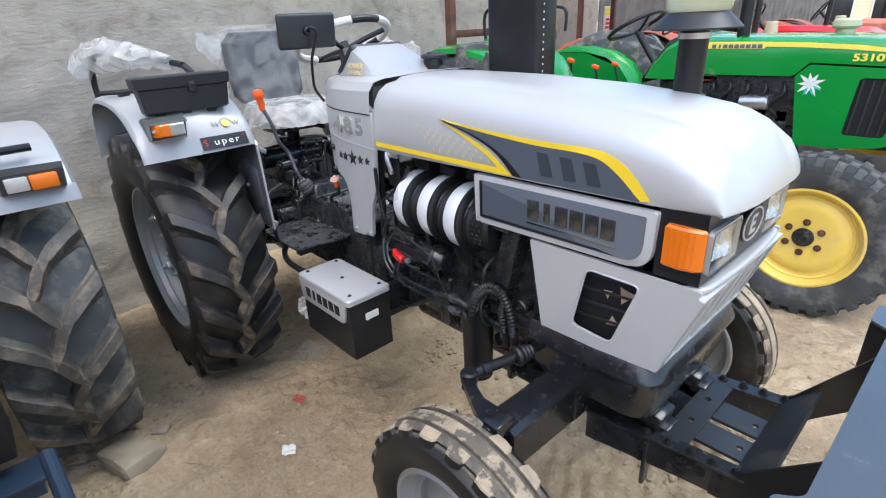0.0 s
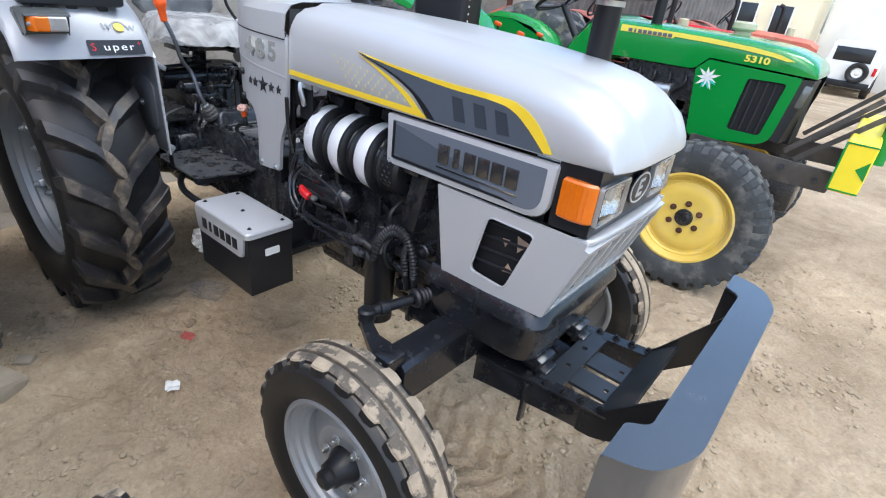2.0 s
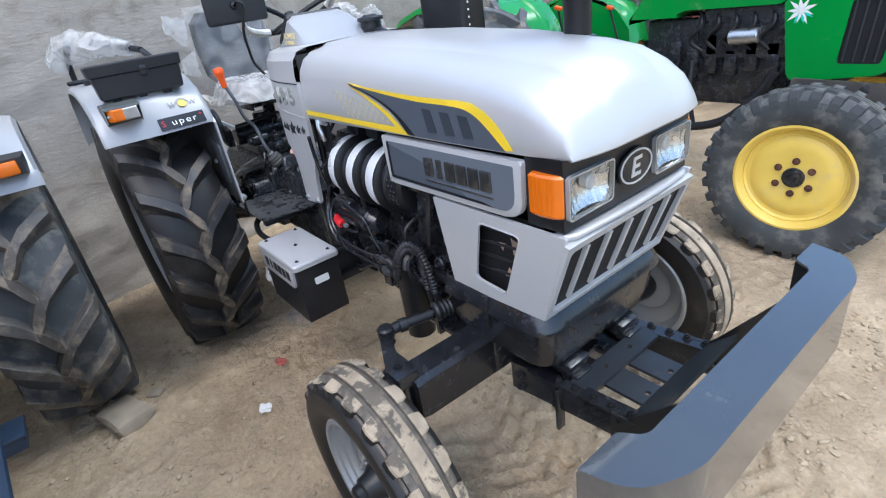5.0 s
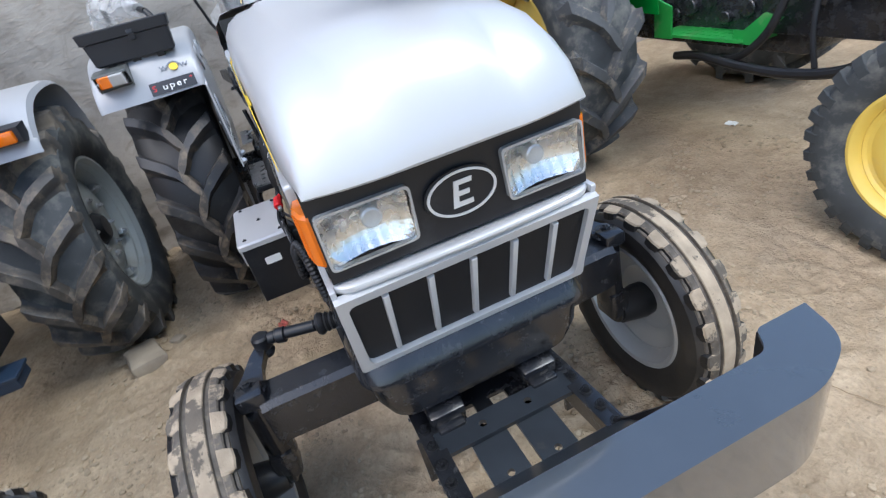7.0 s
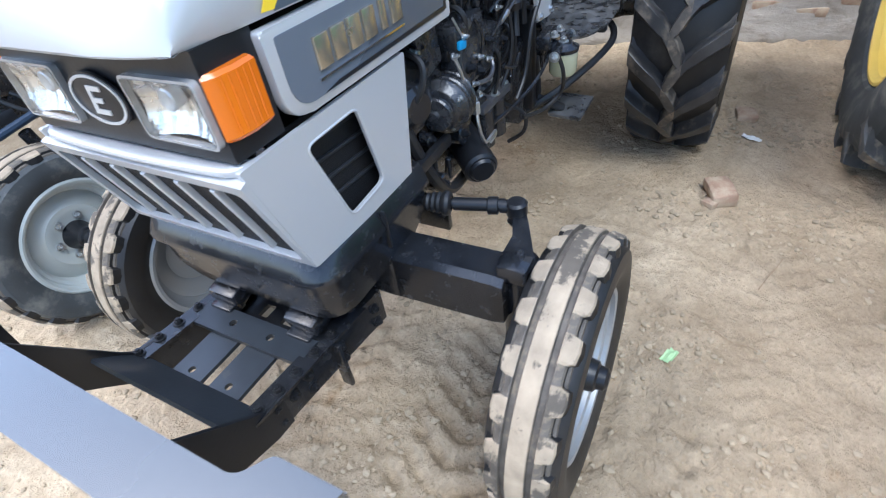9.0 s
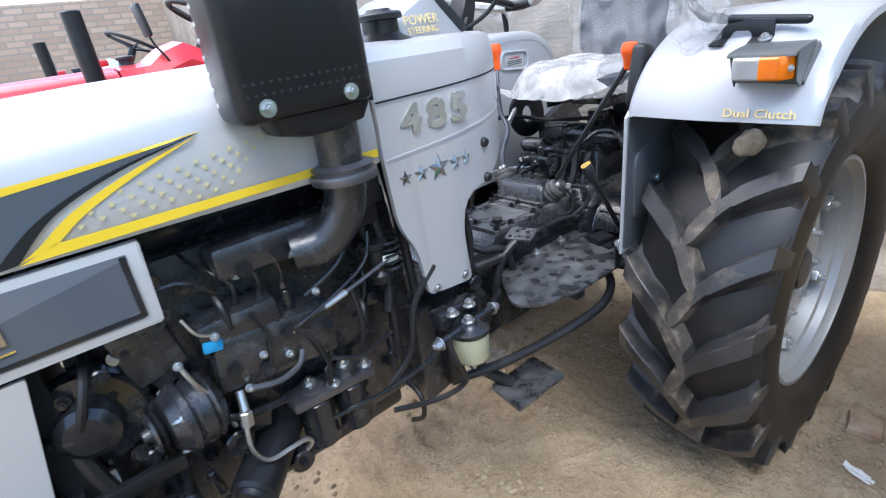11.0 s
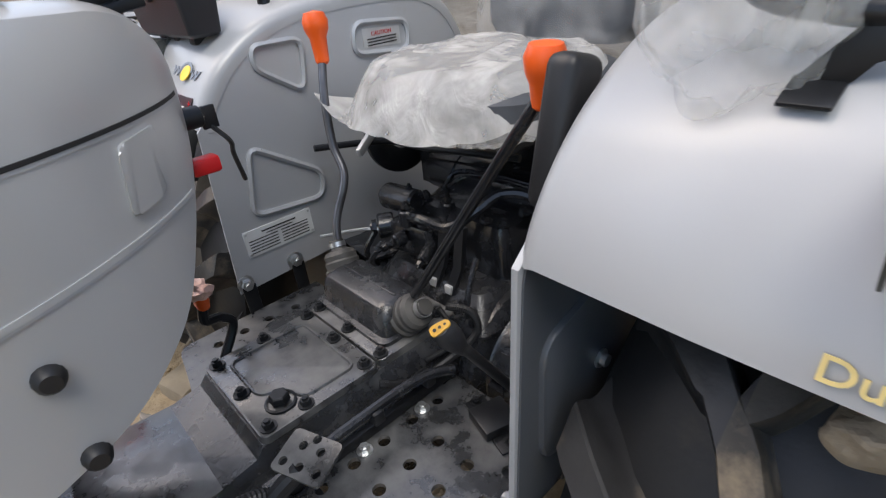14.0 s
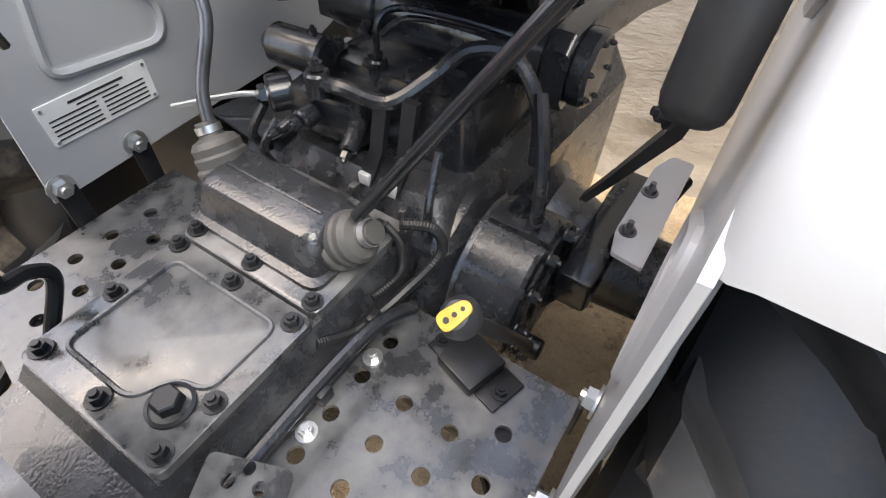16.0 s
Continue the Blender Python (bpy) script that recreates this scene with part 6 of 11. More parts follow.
# tool box on the right fender
bm = B()
loft(bm, [[(x, y, z) for x, y in rounded([(0.530 - e, -0.808 - e), (0.608 + e, -0.808 - e), (0.608 + e, -0.474 + e), (0.530 - e, -0.474 + e)], 0.01)] for z, e in ((1.338, -0.012), (1.345, -0.004), (1.430, 0.004))])
tool = part("tool_box", bm, M_PLASTIC, tractor, "black plastic tool box with clasp")
bm = B()
loft(bm, [[(x, y, z) for x, y in rounded([(0.522 - e, -0.822 - e), (0.618 + e, -0.822 - e), (0.618 + e, -0.462 + e), (0.522 - e, -0.462 + e)], 0.012)] for z, e in ((1.432, -0.004), (1.436, 0.0), (1.462, 0.003), (1.474, 0.004), (1.478, -0.004))])
part("lid", bm, M_PLASTIC, tool)
bm = B()
box(bm, (0.619, -0.617, 1.432), (0.012, 0.028, 0.042), None, 0.004)
box(bm, (0.626, -0.617, 1.440), (0.006, 0.020, 0.014), None, 0.002)
part("clasp", bm, M_PLASTIC, tool)
for y in (-0.745, -0.645, -0.545):
    bm = B()
    box(bm, (0.556, y, 1.333), (0.05, 0.034, 0.024), None, 0.003)
    part("foot", bm, M_PLASTIC, tool)

bm = B()
tube(bm, [(0.20, -0.862, 1.408), (0.26, -0.80, 1.410), (0.34, -0.66, 1.412)], 0.010, 10)
box(bm, (0.27, -0.79, 1.402), (0.05, 0.04, 0.024), None, 0.004)
part("grab_rod", bm, M_SATIN, FR, "black rod lying across the mudguard")

# grab rails on the fenders, still wrapped in film
bm = B()
tube(bm, [(0.561, 0.615, 1.386), (0.541, 0.787, 1.369)], 0.0102, 14, 1)
lathe(bm, (0.541, 0.787, 1.369), (-0.1, 1, -0.1), [(0, 0.0102), (0.006, 0.0085), (0.009, 0.005), (0.010, 0)], 14)
tube(bm, [(0.561, 0.615, 1.388), (0.545, 0.56, 1.40), (0.50, 0.50, 1.46), (0.30, 0.48, 1.50)], 0.0115, 12)
rail = part("grab_rail", bm, M_SATIN, tractor, "black grab rail bolted to the mudguard")
bm = B()
slab(bm, rounded([(0.600, 1.340), (0.634, 1.340), (0.648, 1.358), (0.682, 1.356), (0.688, 1.338), (0.732, 1.338), (0.732, 1.377), (0.640, 1.386)], 0.004, 3), Matrix(((0, 0, 1, 0.561), (1, 0, 0, 0), (0, 1, 0, 0), (0, 0, 0, 1))), 0.004, 0.001)
part("rail_bracket", bm, M_SATIN, rail)
for y, w in ((0.617, 0.034), (0.709, 0.046)):
    bm = B()
    box(bm, (0.575, y, 1.336), (0.034, w, 0.004), (0, 22, 0), 0.0015)
    part("rail_foot", bm, M_SATIN, rail)
bolts("rail_bolt", [(0.575, 0.718, 1.338)], (0.37, 0, 0.93), M_ZINC, rail, 0.010, 0.007)


def crumple(bm, c, size, seed, amount=0.25, n=3):
    """A loose crumpled bag of film."""
    r = bmesh.ops.create_icosphere(bm, subdivisions=n, radius=1)
    for v in r["verts"]:
        p = v.co.copy()
        k = 1 + amount * (noise.noise(p * 1.7 + Vector((seed, 0, 0))) * 1.3 + noise.noise(p * 4.3 + Vector((0, seed, 0))) * 0.7)
        v.co = Vector(c) + Vector((p.x * size[0], p.y * size[1], p.z * size[2])) * k
    return bm


bm = crumple(B(), (0.565, 0.560, 1.418), (0.048, 0.072, 0.105), 3.1, 0.20, 5)
part("packing_film", bm, M_FILMTHIN, rail, "crumpled clear packing film")
bm = crumple(B(), (0.35, 0.50, 1.50), (0.16, 0.05, 0.06), 5.2, 0.35, 4)
part("packing_film", bm, M_FILM, rail, "crumpled clear packing film")
bm = B()
tube(bm, [(0.36, -0.55, 1.50), (0.20, -0.62, 1.53), (0.05, -0.70, 1.56), (-0.12, -0.78, 1.55), (-0.20, -0.80, 1.45), (-0.2, -0.8, 1.30)], 0.014, 10)
tube(bm, [(0.36, -0.55, 1.50), (0.40, -0.52, 1.44), (0.42, -0.50, 1.33)], 0.014, 10)
rail2 = part("grab_rail", bm, M_SATIN, tractor, "black grab rail wrapped in clear film")
bm = B()
tube(bm, [(0.33, -0.72, 1.345), (0.05, -0.78, 1.350)], 0.012, 10, 1)
part("rail_bar", bm, M_SATIN, rail2)
bm = B()
tube(bm, [(0.30, -0.58, 1.51), (0.15, -0.66, 1.54), (0.0, -0.74, 1.55), (-0.16, -0.80, 1.54), (-0.24, -0.82, 1.49)], 0.04, 14, 8, radii=[0.03, 0.05, 0.06, 0.075, 0.06, 0.065, 0.03])
for v in bm.verts:
    v.co += Vector((noise.noise(v.co * 14), noise.noise(v.co * 14 + Vector((5, 0, 0))), noise.noise(v.co * 14 + Vector((0, 9, 0))))) * 0.022
part("packing_film", bm, M_FILM, rail2, "crumpled clear packing film")

# seat with film cover
bm = B()
loft(bm, [[(x, y, z) for x, y in rounded([(0.04 - e, -0.215 - e), (0.405 + e, -0.215 - e), (0.405 + e, 0.205 + e), (0.04 - e, 0.205 + e)], 0.10, 6)] for z, e in ((1.160, -0.03), (1.172, 0.0), (1.205, 0.016), (1.232, 0.012), (1.250, -0.012), (1.260, -0.06))])
seat = part("seat", bm, M_FOAM, tractor, "dark seat under a loose polythene cover")
bm = B()
rows = []
for z, e in ((1.26, -0.035), (1.30, 0.0), (1.45, 0.012), (1.57, 0.0), (1.62, -0.05)):
    t = (z - 1.26) * 0.16
    rows.append([(x - t, y, z) for x, y in rounded([(-0.045, -0.205 - e), (0.035, -0.185 - e), (0.035, 0.185 + e), (-0.045, 0.205 + e)], 0.03, 5)])
loft(bm, rows)
part("backrest", bm, M_FOAM, seat)


def film_sheet(c0, rx, ry, z, drop, seed, name, parent):
    """A draped square of film with creased corners that hang."""
    bm = B()
    n = 44
    g = []
    for j in range(n + 1):
        row = []
        for i in range(n + 1):
            u, v = -1 + 2 * i / n, -1 + 2 * j / n
            e = (abs(u) ** 3 + abs(v) ** 3) ** (1 / 3)
            x, y = c0[0] + u * rx, c0[1] + v * ry
            fall = min(1.0, max(0.0, (e - 0.74) / 0.26)) ** 1.3
            ear = max(0.0, e - 1.0) / 0.26  # the four corners stand out as limp ears
            h = z + 0.014 * (1 - min(1.0, e * e)) - drop * fall + drop * 0.48 * ear
            h += 0.007 * noise.noise(Vector((x * 7 + seed, y * 7, 1))) + 0.009 * (1 - abs(noise.noise(Vector((x * 6, y * 8 + seed, 3))))) ** 5
            wob = 0.007 * noise.noise(Vector((x * 12, y * 12, seed)))
            swell = 0.026 * max(0.0, u) * (1 - v * v)
            row.append(bm.verts.new((x + wob + swell, y + wob, h)))
        g.append(row)
    for j in range(n):
        for i in range(n):
            bm.faces.new((g[j][i], g[j][i + 1], g[j + 1][i + 1], g[j + 1][i]))
    return part(name, bm, M_FILM, parent, "clear polythene draped and creased")


film_sheet((0.228, -0.012), 0.236, 0.262, 1.266, 0.098, 2.0, "seat_film", seat)
bm = B()
rows = []
for k in range(22):
    z = 1.225 + (1.655 - 1.225) * k / 21
    t = (z - 1.26) * 0.16
    ring = rounded([(-0.06, -0.235), (0.055, -0.21), (0.055, 0.21), (-0.06, 0.235)], 0.03, 6)
    top = 1.0 if k < 20 else 0.55
    rows.append([(-0.01 + (x + 0.01) * top - t + 0.016 * noise.noise(Vector((x * 9, y * 9, z * 9))) , y * (1.03 if k < 20 else 0.9) + 0.016 * noise.noise(Vector((y * 8, z * 8, 2))), z + 0.01 * noise.noise(Vector((y * 11, 4, 1)))) for x, y in ring])
loft(bm, rows, caps=False)
part("backrest_film", bm, M_FILMCLEAR, seat, "clear polythene bag over the backrest")
bm = B()
for (a, b2, c) in (((0.02, -0.235, 1.60), (-0.04, -0.33, 1.63), (-0.01, -0.25, 1.45)), ((0.02, -0.235, 1.45), (-0.08, -0.30, 1.40), (-0.01, -0.24, 1.30))):
    A, C, D = Vector(a), Vector(b2), Vector(c)
    n = 8
    g = [[A + (C - A) * (i / n) + (D - A) * (j / n) * (1 - 0.5 * i / n) + Vector((0.012 * noise.noise(Vector((i * 0.9, j * 0.9, a[2] * 7))),) * 3) for i in range(n + 1)] for j in range(n + 1)]
    V = [[bm.verts.new(p) for p in r] for r in g]
    for j in range(n):
        for i in range(n):
            bm.faces.new((V[j][i], V[j][i + 1], V[j + 1][i + 1], V[j + 1][i]))
part("film_corner", bm, M_FILM, seat)
bm = B()
box(bm, (0.15, 0, 1.14), (0.26, 0.20, 0.035), None, 0.008)
tube(bm, [(0.06, 0.05, 0.98), (0.09, 0.05, 1.13)], 0.035, 14, 1)
box(bm, (0.20, 0.12, 1.13), (0.24, 0.012, 0.03), None, 0.003)
box(bm, (0.20, -0.12, 1.13), (0.24, 0.012, 0.03), None, 0.003)
part("seat_mount", bm, M_BLACK, seat, "black sprung seat mount")

# lump of caked mud wedged on the left rear tread
bm = B()
r = bmesh.ops.create_icosphere(bm, subdivisions=4, radius=1)
for v in r["verts"]:
    c = v.co.copy()
    q = 1 + 0.32 * noise.noise(c * 1.3 + Vector((3.3, 0, 0))) + 0.10 * noise.noise(c * 3.1) + 0.03 * noise.noise(c * 7)
    v.co = Vector((0.612, 0.722, 1.110)) + Vector((c.x * 0.028 + c.z * 0.022, c.y * 0.032 + c.z * 0.012, c.z * 0.038)) * q
mud = part("mud_cake", bm, M_STONE, FL, "lump of dry tan mud caked on the tread")
mud.data.polygons.foreach_set("use_smooth", [False] * len(mud.data.polygons))


# ---- main tractor: footwell and gearbox ----
HOLES = [(0.569 + 0.0633 * k, 0.148) for k in range(5)] + [(0.6325 + 0.0633 * k, 0.218) for k in range(4)] + [(0.6325 + 0.0633 * k, 0.288) for k in range(4)] + [(0.596, 0.345), (0.664, 0.352), (0.727, 0.352), (0.79, 0.352), (0.885, 0.20), (0.885, 0.27)]
for s in (-1, 1):
    bm = B()
    ol = rounded([(0.50, 0.108), (0.86, 0.108), (0.955, 0.195), (1.035, 0.315), (0.985, 0.375), (0.86, 0.408), (0.50, 0.408)], [0.005, 0.02, 0.04, 0.04, 0.04, 0.03, 0.005], 4)
    if s < 0:  # the right plate is cut shorter, for the brake rod
        ol = rounded([(0.50, 0.108), (0.86, 0.108), (0.905, 0.175), (0.880, 0.29), (0.860, 0.408), (0.50, 0.408)], [0.005, 0.02, 0.03, 0.03, 0.03, 0.005], 4)
    m = Matrix(((1, 0, 0, 0), (0, s, 0, 0), (0, 0, 1, 0.712), (0, 0, 0, 1)))
    slab(bm, ol, m, 0.008, 0, [circle2(x, y, 0.0115, 14) for x, y in (HOLES if s > 0 else HOLES[:-2])])
    fp = part("footplate", bm, M_DUSTYPLATE, tractor, "scuffed black footplate with punched holes")
    bolts("plate_bolt", [(0.603, s * 0.143, 0.720), (0.731, s * 0.140, 0.720)], (0, 0, 1), M_ZINC, fp, 0.010, 0.009)
    bm = B()
    box(bm, (0.70, s * 0.118, 0.732), (0.42, 0.018, 0.022), None, 0.003)
    part("plate_rail", bm, M_SATIN, fp)
    bm = B()
    tube(bm, [(0.55, s * 0.16, 0.69), (0.62, s * 0.34, 0.66), (0.72, s * 0.405, 0.63), (0.86, s * 0.39, 0.60), (1.05, s * 0.30, 0.54), (1.2, s * 0.20, 0.50)], 0.014, 10)
    part("plate_support", bm, M_SATIN, fp, "bent black support tube")
    for x in (0.60, 0.84):
        bm = B()
        box(bm, (x, s * 0.25, 0.697), (0.04, 0.30, 0.028), None, 0.004)
        part("plate_bearer", bm, M_SATIN, fp)
bm = B()
box(bm, (0.538, 0.262, 0.731), (0.068, 0.066, 0.022), (0, 0, -17), 0.004)
box(bm, (0.548, 0.312, 0.723), (0.060, 0.036, 0.006), (0, 0, -17), 0.002)
box(bm, (0.530, 0.216, 0.723), (0.040, 0.032, 0.006), (0, 0, -17), 0.002)
bolt(bm, (0.552, 0.316, 0.726), (0, 0, 1), 0.009, 0.007)
bolt(bm, (0.528, 0.210, 0.726), (0, 0, 1), 0.008, 0.006)
part("lever_bracket", bm, M_SATIN, tractor)
# gearbox casing
bm = B()
loft(bm, [[(x, y, z) for y, z in ((-0.15 - w, 0.50), (-0.15 - w, 0.78), (-0.135, 0.818 + h), (0.10, 0.818 + h), (0.115 + w, 0.78), (0.115 + w, 0.50))] for x, w, h in ((0.36, 0.03, 0.0), (0.44, 0.0, 0.004), (0.87, 0.0, 0.004), (0.885, -0.006, -0.012), (0.98, 0.0, -0.028), (1.10, 0.02, -0.03), (1.14, 0.08, -0.01), (1.27, 0.10, 0.03), (1.30, 0.10, 0.03))])
gear = part("gearbox", bm, M_CAST, tractor, "black cast gearbox casing with dusty top")
bm = B()
slab(bm, rounded([(0.885, -0.132), (1.10, -0.15), (1.12, 0.115), (0.885, 0.096)], 0.012), Matrix.Translation((0, 0, 0.7885)), 0.008, 0.003)
part("clutch_housing_top", bm, M_DUSTYPLATE, gear)
bm = B()
slab(bm, rounded([(0.650, -0.138), (0.868, -0.138), (0.868, 0.102), (0.650, 0.102)], 0.012), Matrix.Translation((0, 0, 0.822)), 0.014, 0.003)
cover = part("gearbox_cover", bm, M_DUSTYPLATE, gear, "flat black cover plate, worn and dusty")
pr = rounded([(0.680, -0.108), (0.832, -0.108), (0.832, 0.010), (0.790, 0.030), (0.780, 0.072), (0.680, 0.072)], 0.018, 5)
bm = B()
tube(bm, [(p[0], p[1], 0.8365) for p in pr] + [(pr[0][0], pr[0][1], 0.8365)], 0.0035, 6, 1, smooth=False)
part("pressed_bead", bm, M_DUSTYPLATE, cover)
bolts("cover_bolt", [(0.849, -0.121, 0.836), (0.756, -0.124, 0.836), (0.661, -0.125, 0.836), (0.667, 0.083, 0.836), (0.785, 0.087, 0.836), (0.850, 0.085, 0.836), (0.849, -0.016, 0.836), (0.665, -0.02, 0.836)], (0, 0, 1), M_SATIN, cover, 0.0095, 0.009)
bm = B()
lathe(bm, (0.812, 0.052, 0.836), (0, 0, 1), [(0, 0.026), (0.004, 0.026), (0.005, 0.022)], 24)
cyl(bm, (0.812, 0.052, 0.840), (0.812, 0.052, 0.856), 0.017, 0.016, 6, 0.002)
part("filler_plug", bm, M_SATIN, cover, "large hexagon filler plug")
bm = B()
slab(bm, rounded([(0.460, -0.142), (0.646, -0.142), (0.646, 0.100), (0.460, 0.100)], 0.014), Matrix.Translation((0, 0, 0.822)), 0.016, 0.003)
tower = part("shift_housing", bm, M_DUSTYPLATE, gear, "cast gear shift housing")
bolts("cover_bolt", [(0.630, -0.126, 0.838), (0.632, 0.084, 0.838), (0.630, -0.022, 0.838), (0.487, 0.074, 0.838), (0.487, -0.126, 0.838)], (0, 0, 1), M_SATIN, tower, 0.0095, 0.009)
bm = B()
loft(bm, [[(x, y, z) for x, y in rounded([(0.555 - a, -0.140 - b), (0.555 + a, -0.140 - b), (0.555 + a, 0.065 + b), (0.555 - a, 0.065 + b)], 0.02)] for z, a, b in ((0.836, 0.068, 0.016), (0.846, 0.068, 0.016), (0.849, 0.057, 0.009), (0.885, 0.050, 0.004), (0.900, 0.042, -0.004), (0.906, 0.030, -0.012))])
part("shift_dome", bm, M_CAST, tower)
part("casting_rib", box(B(), (0.556, -0.040, 0.9055), (0.007, 0.170, 0.006), None, 0.002), M_CAST, tower)
part("casting_rib", box(B(), (0.600, -0.036, 0.876), (0.010, 0.190, 0.008), (0, 20, 0), 0.003), M_CAST, tower)
for (x, y, z, dx, dy) in ((0.553, 0.066, 0.868, -0.12, 0.72), (0.545, -0.148, 0.880, -0.10, -0.30)):
    bm = B()
    d = Vector((dx, dy, 0.55)).normalized()
    lathe(bm, (x, y, z), d, [(-0.012, 0), (-0.012, 0.037), (-0.004, 0.040), (0.004, 0.040), (0.008, 0.0355), (0.020, 0.0365), (0.024, 0.034), (0.034, 0.0345), (0.042, 0.029), (0.046, 0.018), (0.052, 0.0155), (0.066, 0.015), (0.067, 0)], 28)
    part("rubber_boot", bm, M_BOOT, tower, "ribbed rubber lever boot")
    bm = B()
    p = Vector((x, y, z)) + d * 0.056
    lathe(bm, p, d, [(-0.005, 0.0165), (-0.005, 0.018), (0.005, 0.018), (0.005, 0.0165)], 16)
    part("boot_clamp", bm, M_ZINC, tower)
bm = B()
tube(bm, [(0.549, 0.095, 0.925), (0.540, 0.128, 0.975), (0.520, 0.215, 1.11), (0.505, 0.28, 1.21), (0.492, 0.332, 1.29)], 0.0086, 12)
lev1 = part("gear_lever", bm, M_BLACK, tractor, "worn black bent gear lever")
bm = B()
lathe(bm, (0.490, 0.330, 1.268), (0.02, 0.06, 1), [(0, 0.010), (0.004, 0.015), (0.03, 0.018), (0.045, 0.024), (0.062, 0.026), (0.076, 0.020), (0.080, 0)], 20)
part("lever_knob", bm, M_ORANGE, lev1, "orange plastic knob")
bm = B()
tube(bm, [(0.538, -0.165, 0.915), (0.520, -0.185, 0.975), (0.478, -0.190, 1.06), (0.470, -0.225, 1.12), (0.458, -0.243, 1.21), (0.432, -0.265, 1.29)], 0.0088, 12)
lev2 = part("range_lever", bm, M_STEEL, tractor, "slim bent steel range lever")
bm = B()
lathe(bm, (0.434, -0.263, 1.272), (-0.05, -0.08, 1), [(0, 0.010), (0.005, 0.014), (0.05, 0.017), (0.065, 0.024), (0.080, 0.026), (0.096, 0.020), (0.100, 0)], 20)
part("lever_knob", bm, M_ORANGE, lev2, "orange plastic knob")
# hand lever with yellow-marked knob
bm = B()
tube(bm, [(0.425, 0.306, 0.660), (0.470, 0.305, 0.730), (0.545, 0.302, 0.845), (0.628, 0.297, 0.972)], 0.0085, 12)
cyl(bm, (0.425, 0.285, 0.660), (0.425, 0.325, 0.660), 0.018, None, 16, 0.003)
hl = part("hand_lever", bm, M_SATIN, tractor, "black hand lever with a yellow-marked grip")
gd = Vector((0.52, 0.02, 0.85)).normalized()
go = Vector((0.648, 0.296, 1.002)) - gd * 0.040
bm = B()
lathe(bm, go, gd, [(-0.012, 0.0085), (0.0, 0.0105), (0.014, 0.0150), (0.032, 0.0185), (0.048, 0.0190), (0.058, 0.0170), (0.064, 0.0125), (0.066, 0.0)], 24)
for v in bm.verts:  # flatten the sides of the egg a little
    v.co.y = 0.296 + (v.co.y - 0.296) * 0.86
part("grip", bm, M_PLASTIC, hl)
gx = Vector((0.80, -0.35, 0.0))
gx = (gx - gd * gx.dot(gd)).normalized()
gp = plane(go + gd * 0.0635, gx, gd.cross(gx))
bm = B()
slab(bm, rounded([(-0.0150, -0.0055), (0.004, -0.0085), (0.0150, -0.0080), (0.0150, 0.0080), (0.004, 0.0085), (-0.0150, 0.0055)], 0.006), gp, 0.003, 0.001)
part("grip_mark", bm, mat("worn_yellow_print", (0.55, 0.30, 0.04), 0.5, 0, 0.25, 60, 0), hl, "yellow printed mark")
for k in range(3):
    part("grip_dot", cyl(B(), gp @ Vector((-0.008 + 0.008 * k, 0, 0.0028)), gp @ Vector((-0.008 + 0.008 * k, 0, 0.0036)), 0.0020 + 0.0004 * k, seg=8), M_PRINT, hl)
# pedals: drilled pad on the left, hooked rod with an orange wrapped tip on the right
bm = B()
slab(bm, rounded([(-0.044, -0.034), (0.044, -0.034), (0.044, 0.034), (-0.044, 0.034)], 0.01), plane((0.836, 0.178, 0.832), (-0.35, 0.93, 0.0), (-0.93, -0.35, 0.18)), 0.006, 0.0015, [circle2(x, y, 0.007, 12) for x, y in ((-0.03, -0.018), (0, -0.018), (0.03, -0.018), (-0.015, 0.012), (0.017, 0.012), (0, -0.003 + 0.03))])
pedal = part("clutch_pedal", bm, M_DUSTYPLATE, tractor, "drilled steel clutch pedal")
bm = B()
tube(bm, [(0.852, 0.180, 0.826), (0.92, 0.17, 0.78), (0.96, 0.175, 0.70), (0.97, 0.18, 0.58)], 0.014, 10)
part("pedal_arm", bm, M_SATIN, pedal)
bm = B()
tube(bm, [(0.829, -0.148, 0.948), (0.835, -0.150, 0.915), (0.805, -0.162, 0.900), (0.79, -0.165, 0.870), (0.84, -0.15, 0.80), (0.87, -0.145, 0.72)], 0.009, 10)
hook = part("foot_throttle", bm, M_SATIN, tractor, "bent black rod with an orange wrapped tip")
bm = B()
lathe(bm, (0.829, -0.148, 0.940), (0, 0, 1), [(0, 0.010), (0.012, 0.013), (0.03, 0.013), (0.032, 0)], 14)
part("tip", bm, M_ORANGE, hook)
bm = crumple(B(), (0.828, -0.150, 0.978), (0.022, 0.024, 0.016), 8.0, 0.4, 3)
part("tip_film", bm, mat("pink_film", (0.72, 0.45, 0.36), 0.4, 0, 0.15, 30, 0.2), hook)

# hydraulic lift behind the gearbox
def rounded_box_ring(x, y0, y1, z0, z1):
    """Cross-section of a forged bar with eased edges."""
    return [(x, p[0], p[1]) for p in rounded([(y0, z0), (y1, z0), (y1, z1), (y0, z1)], 0.008, 3)]


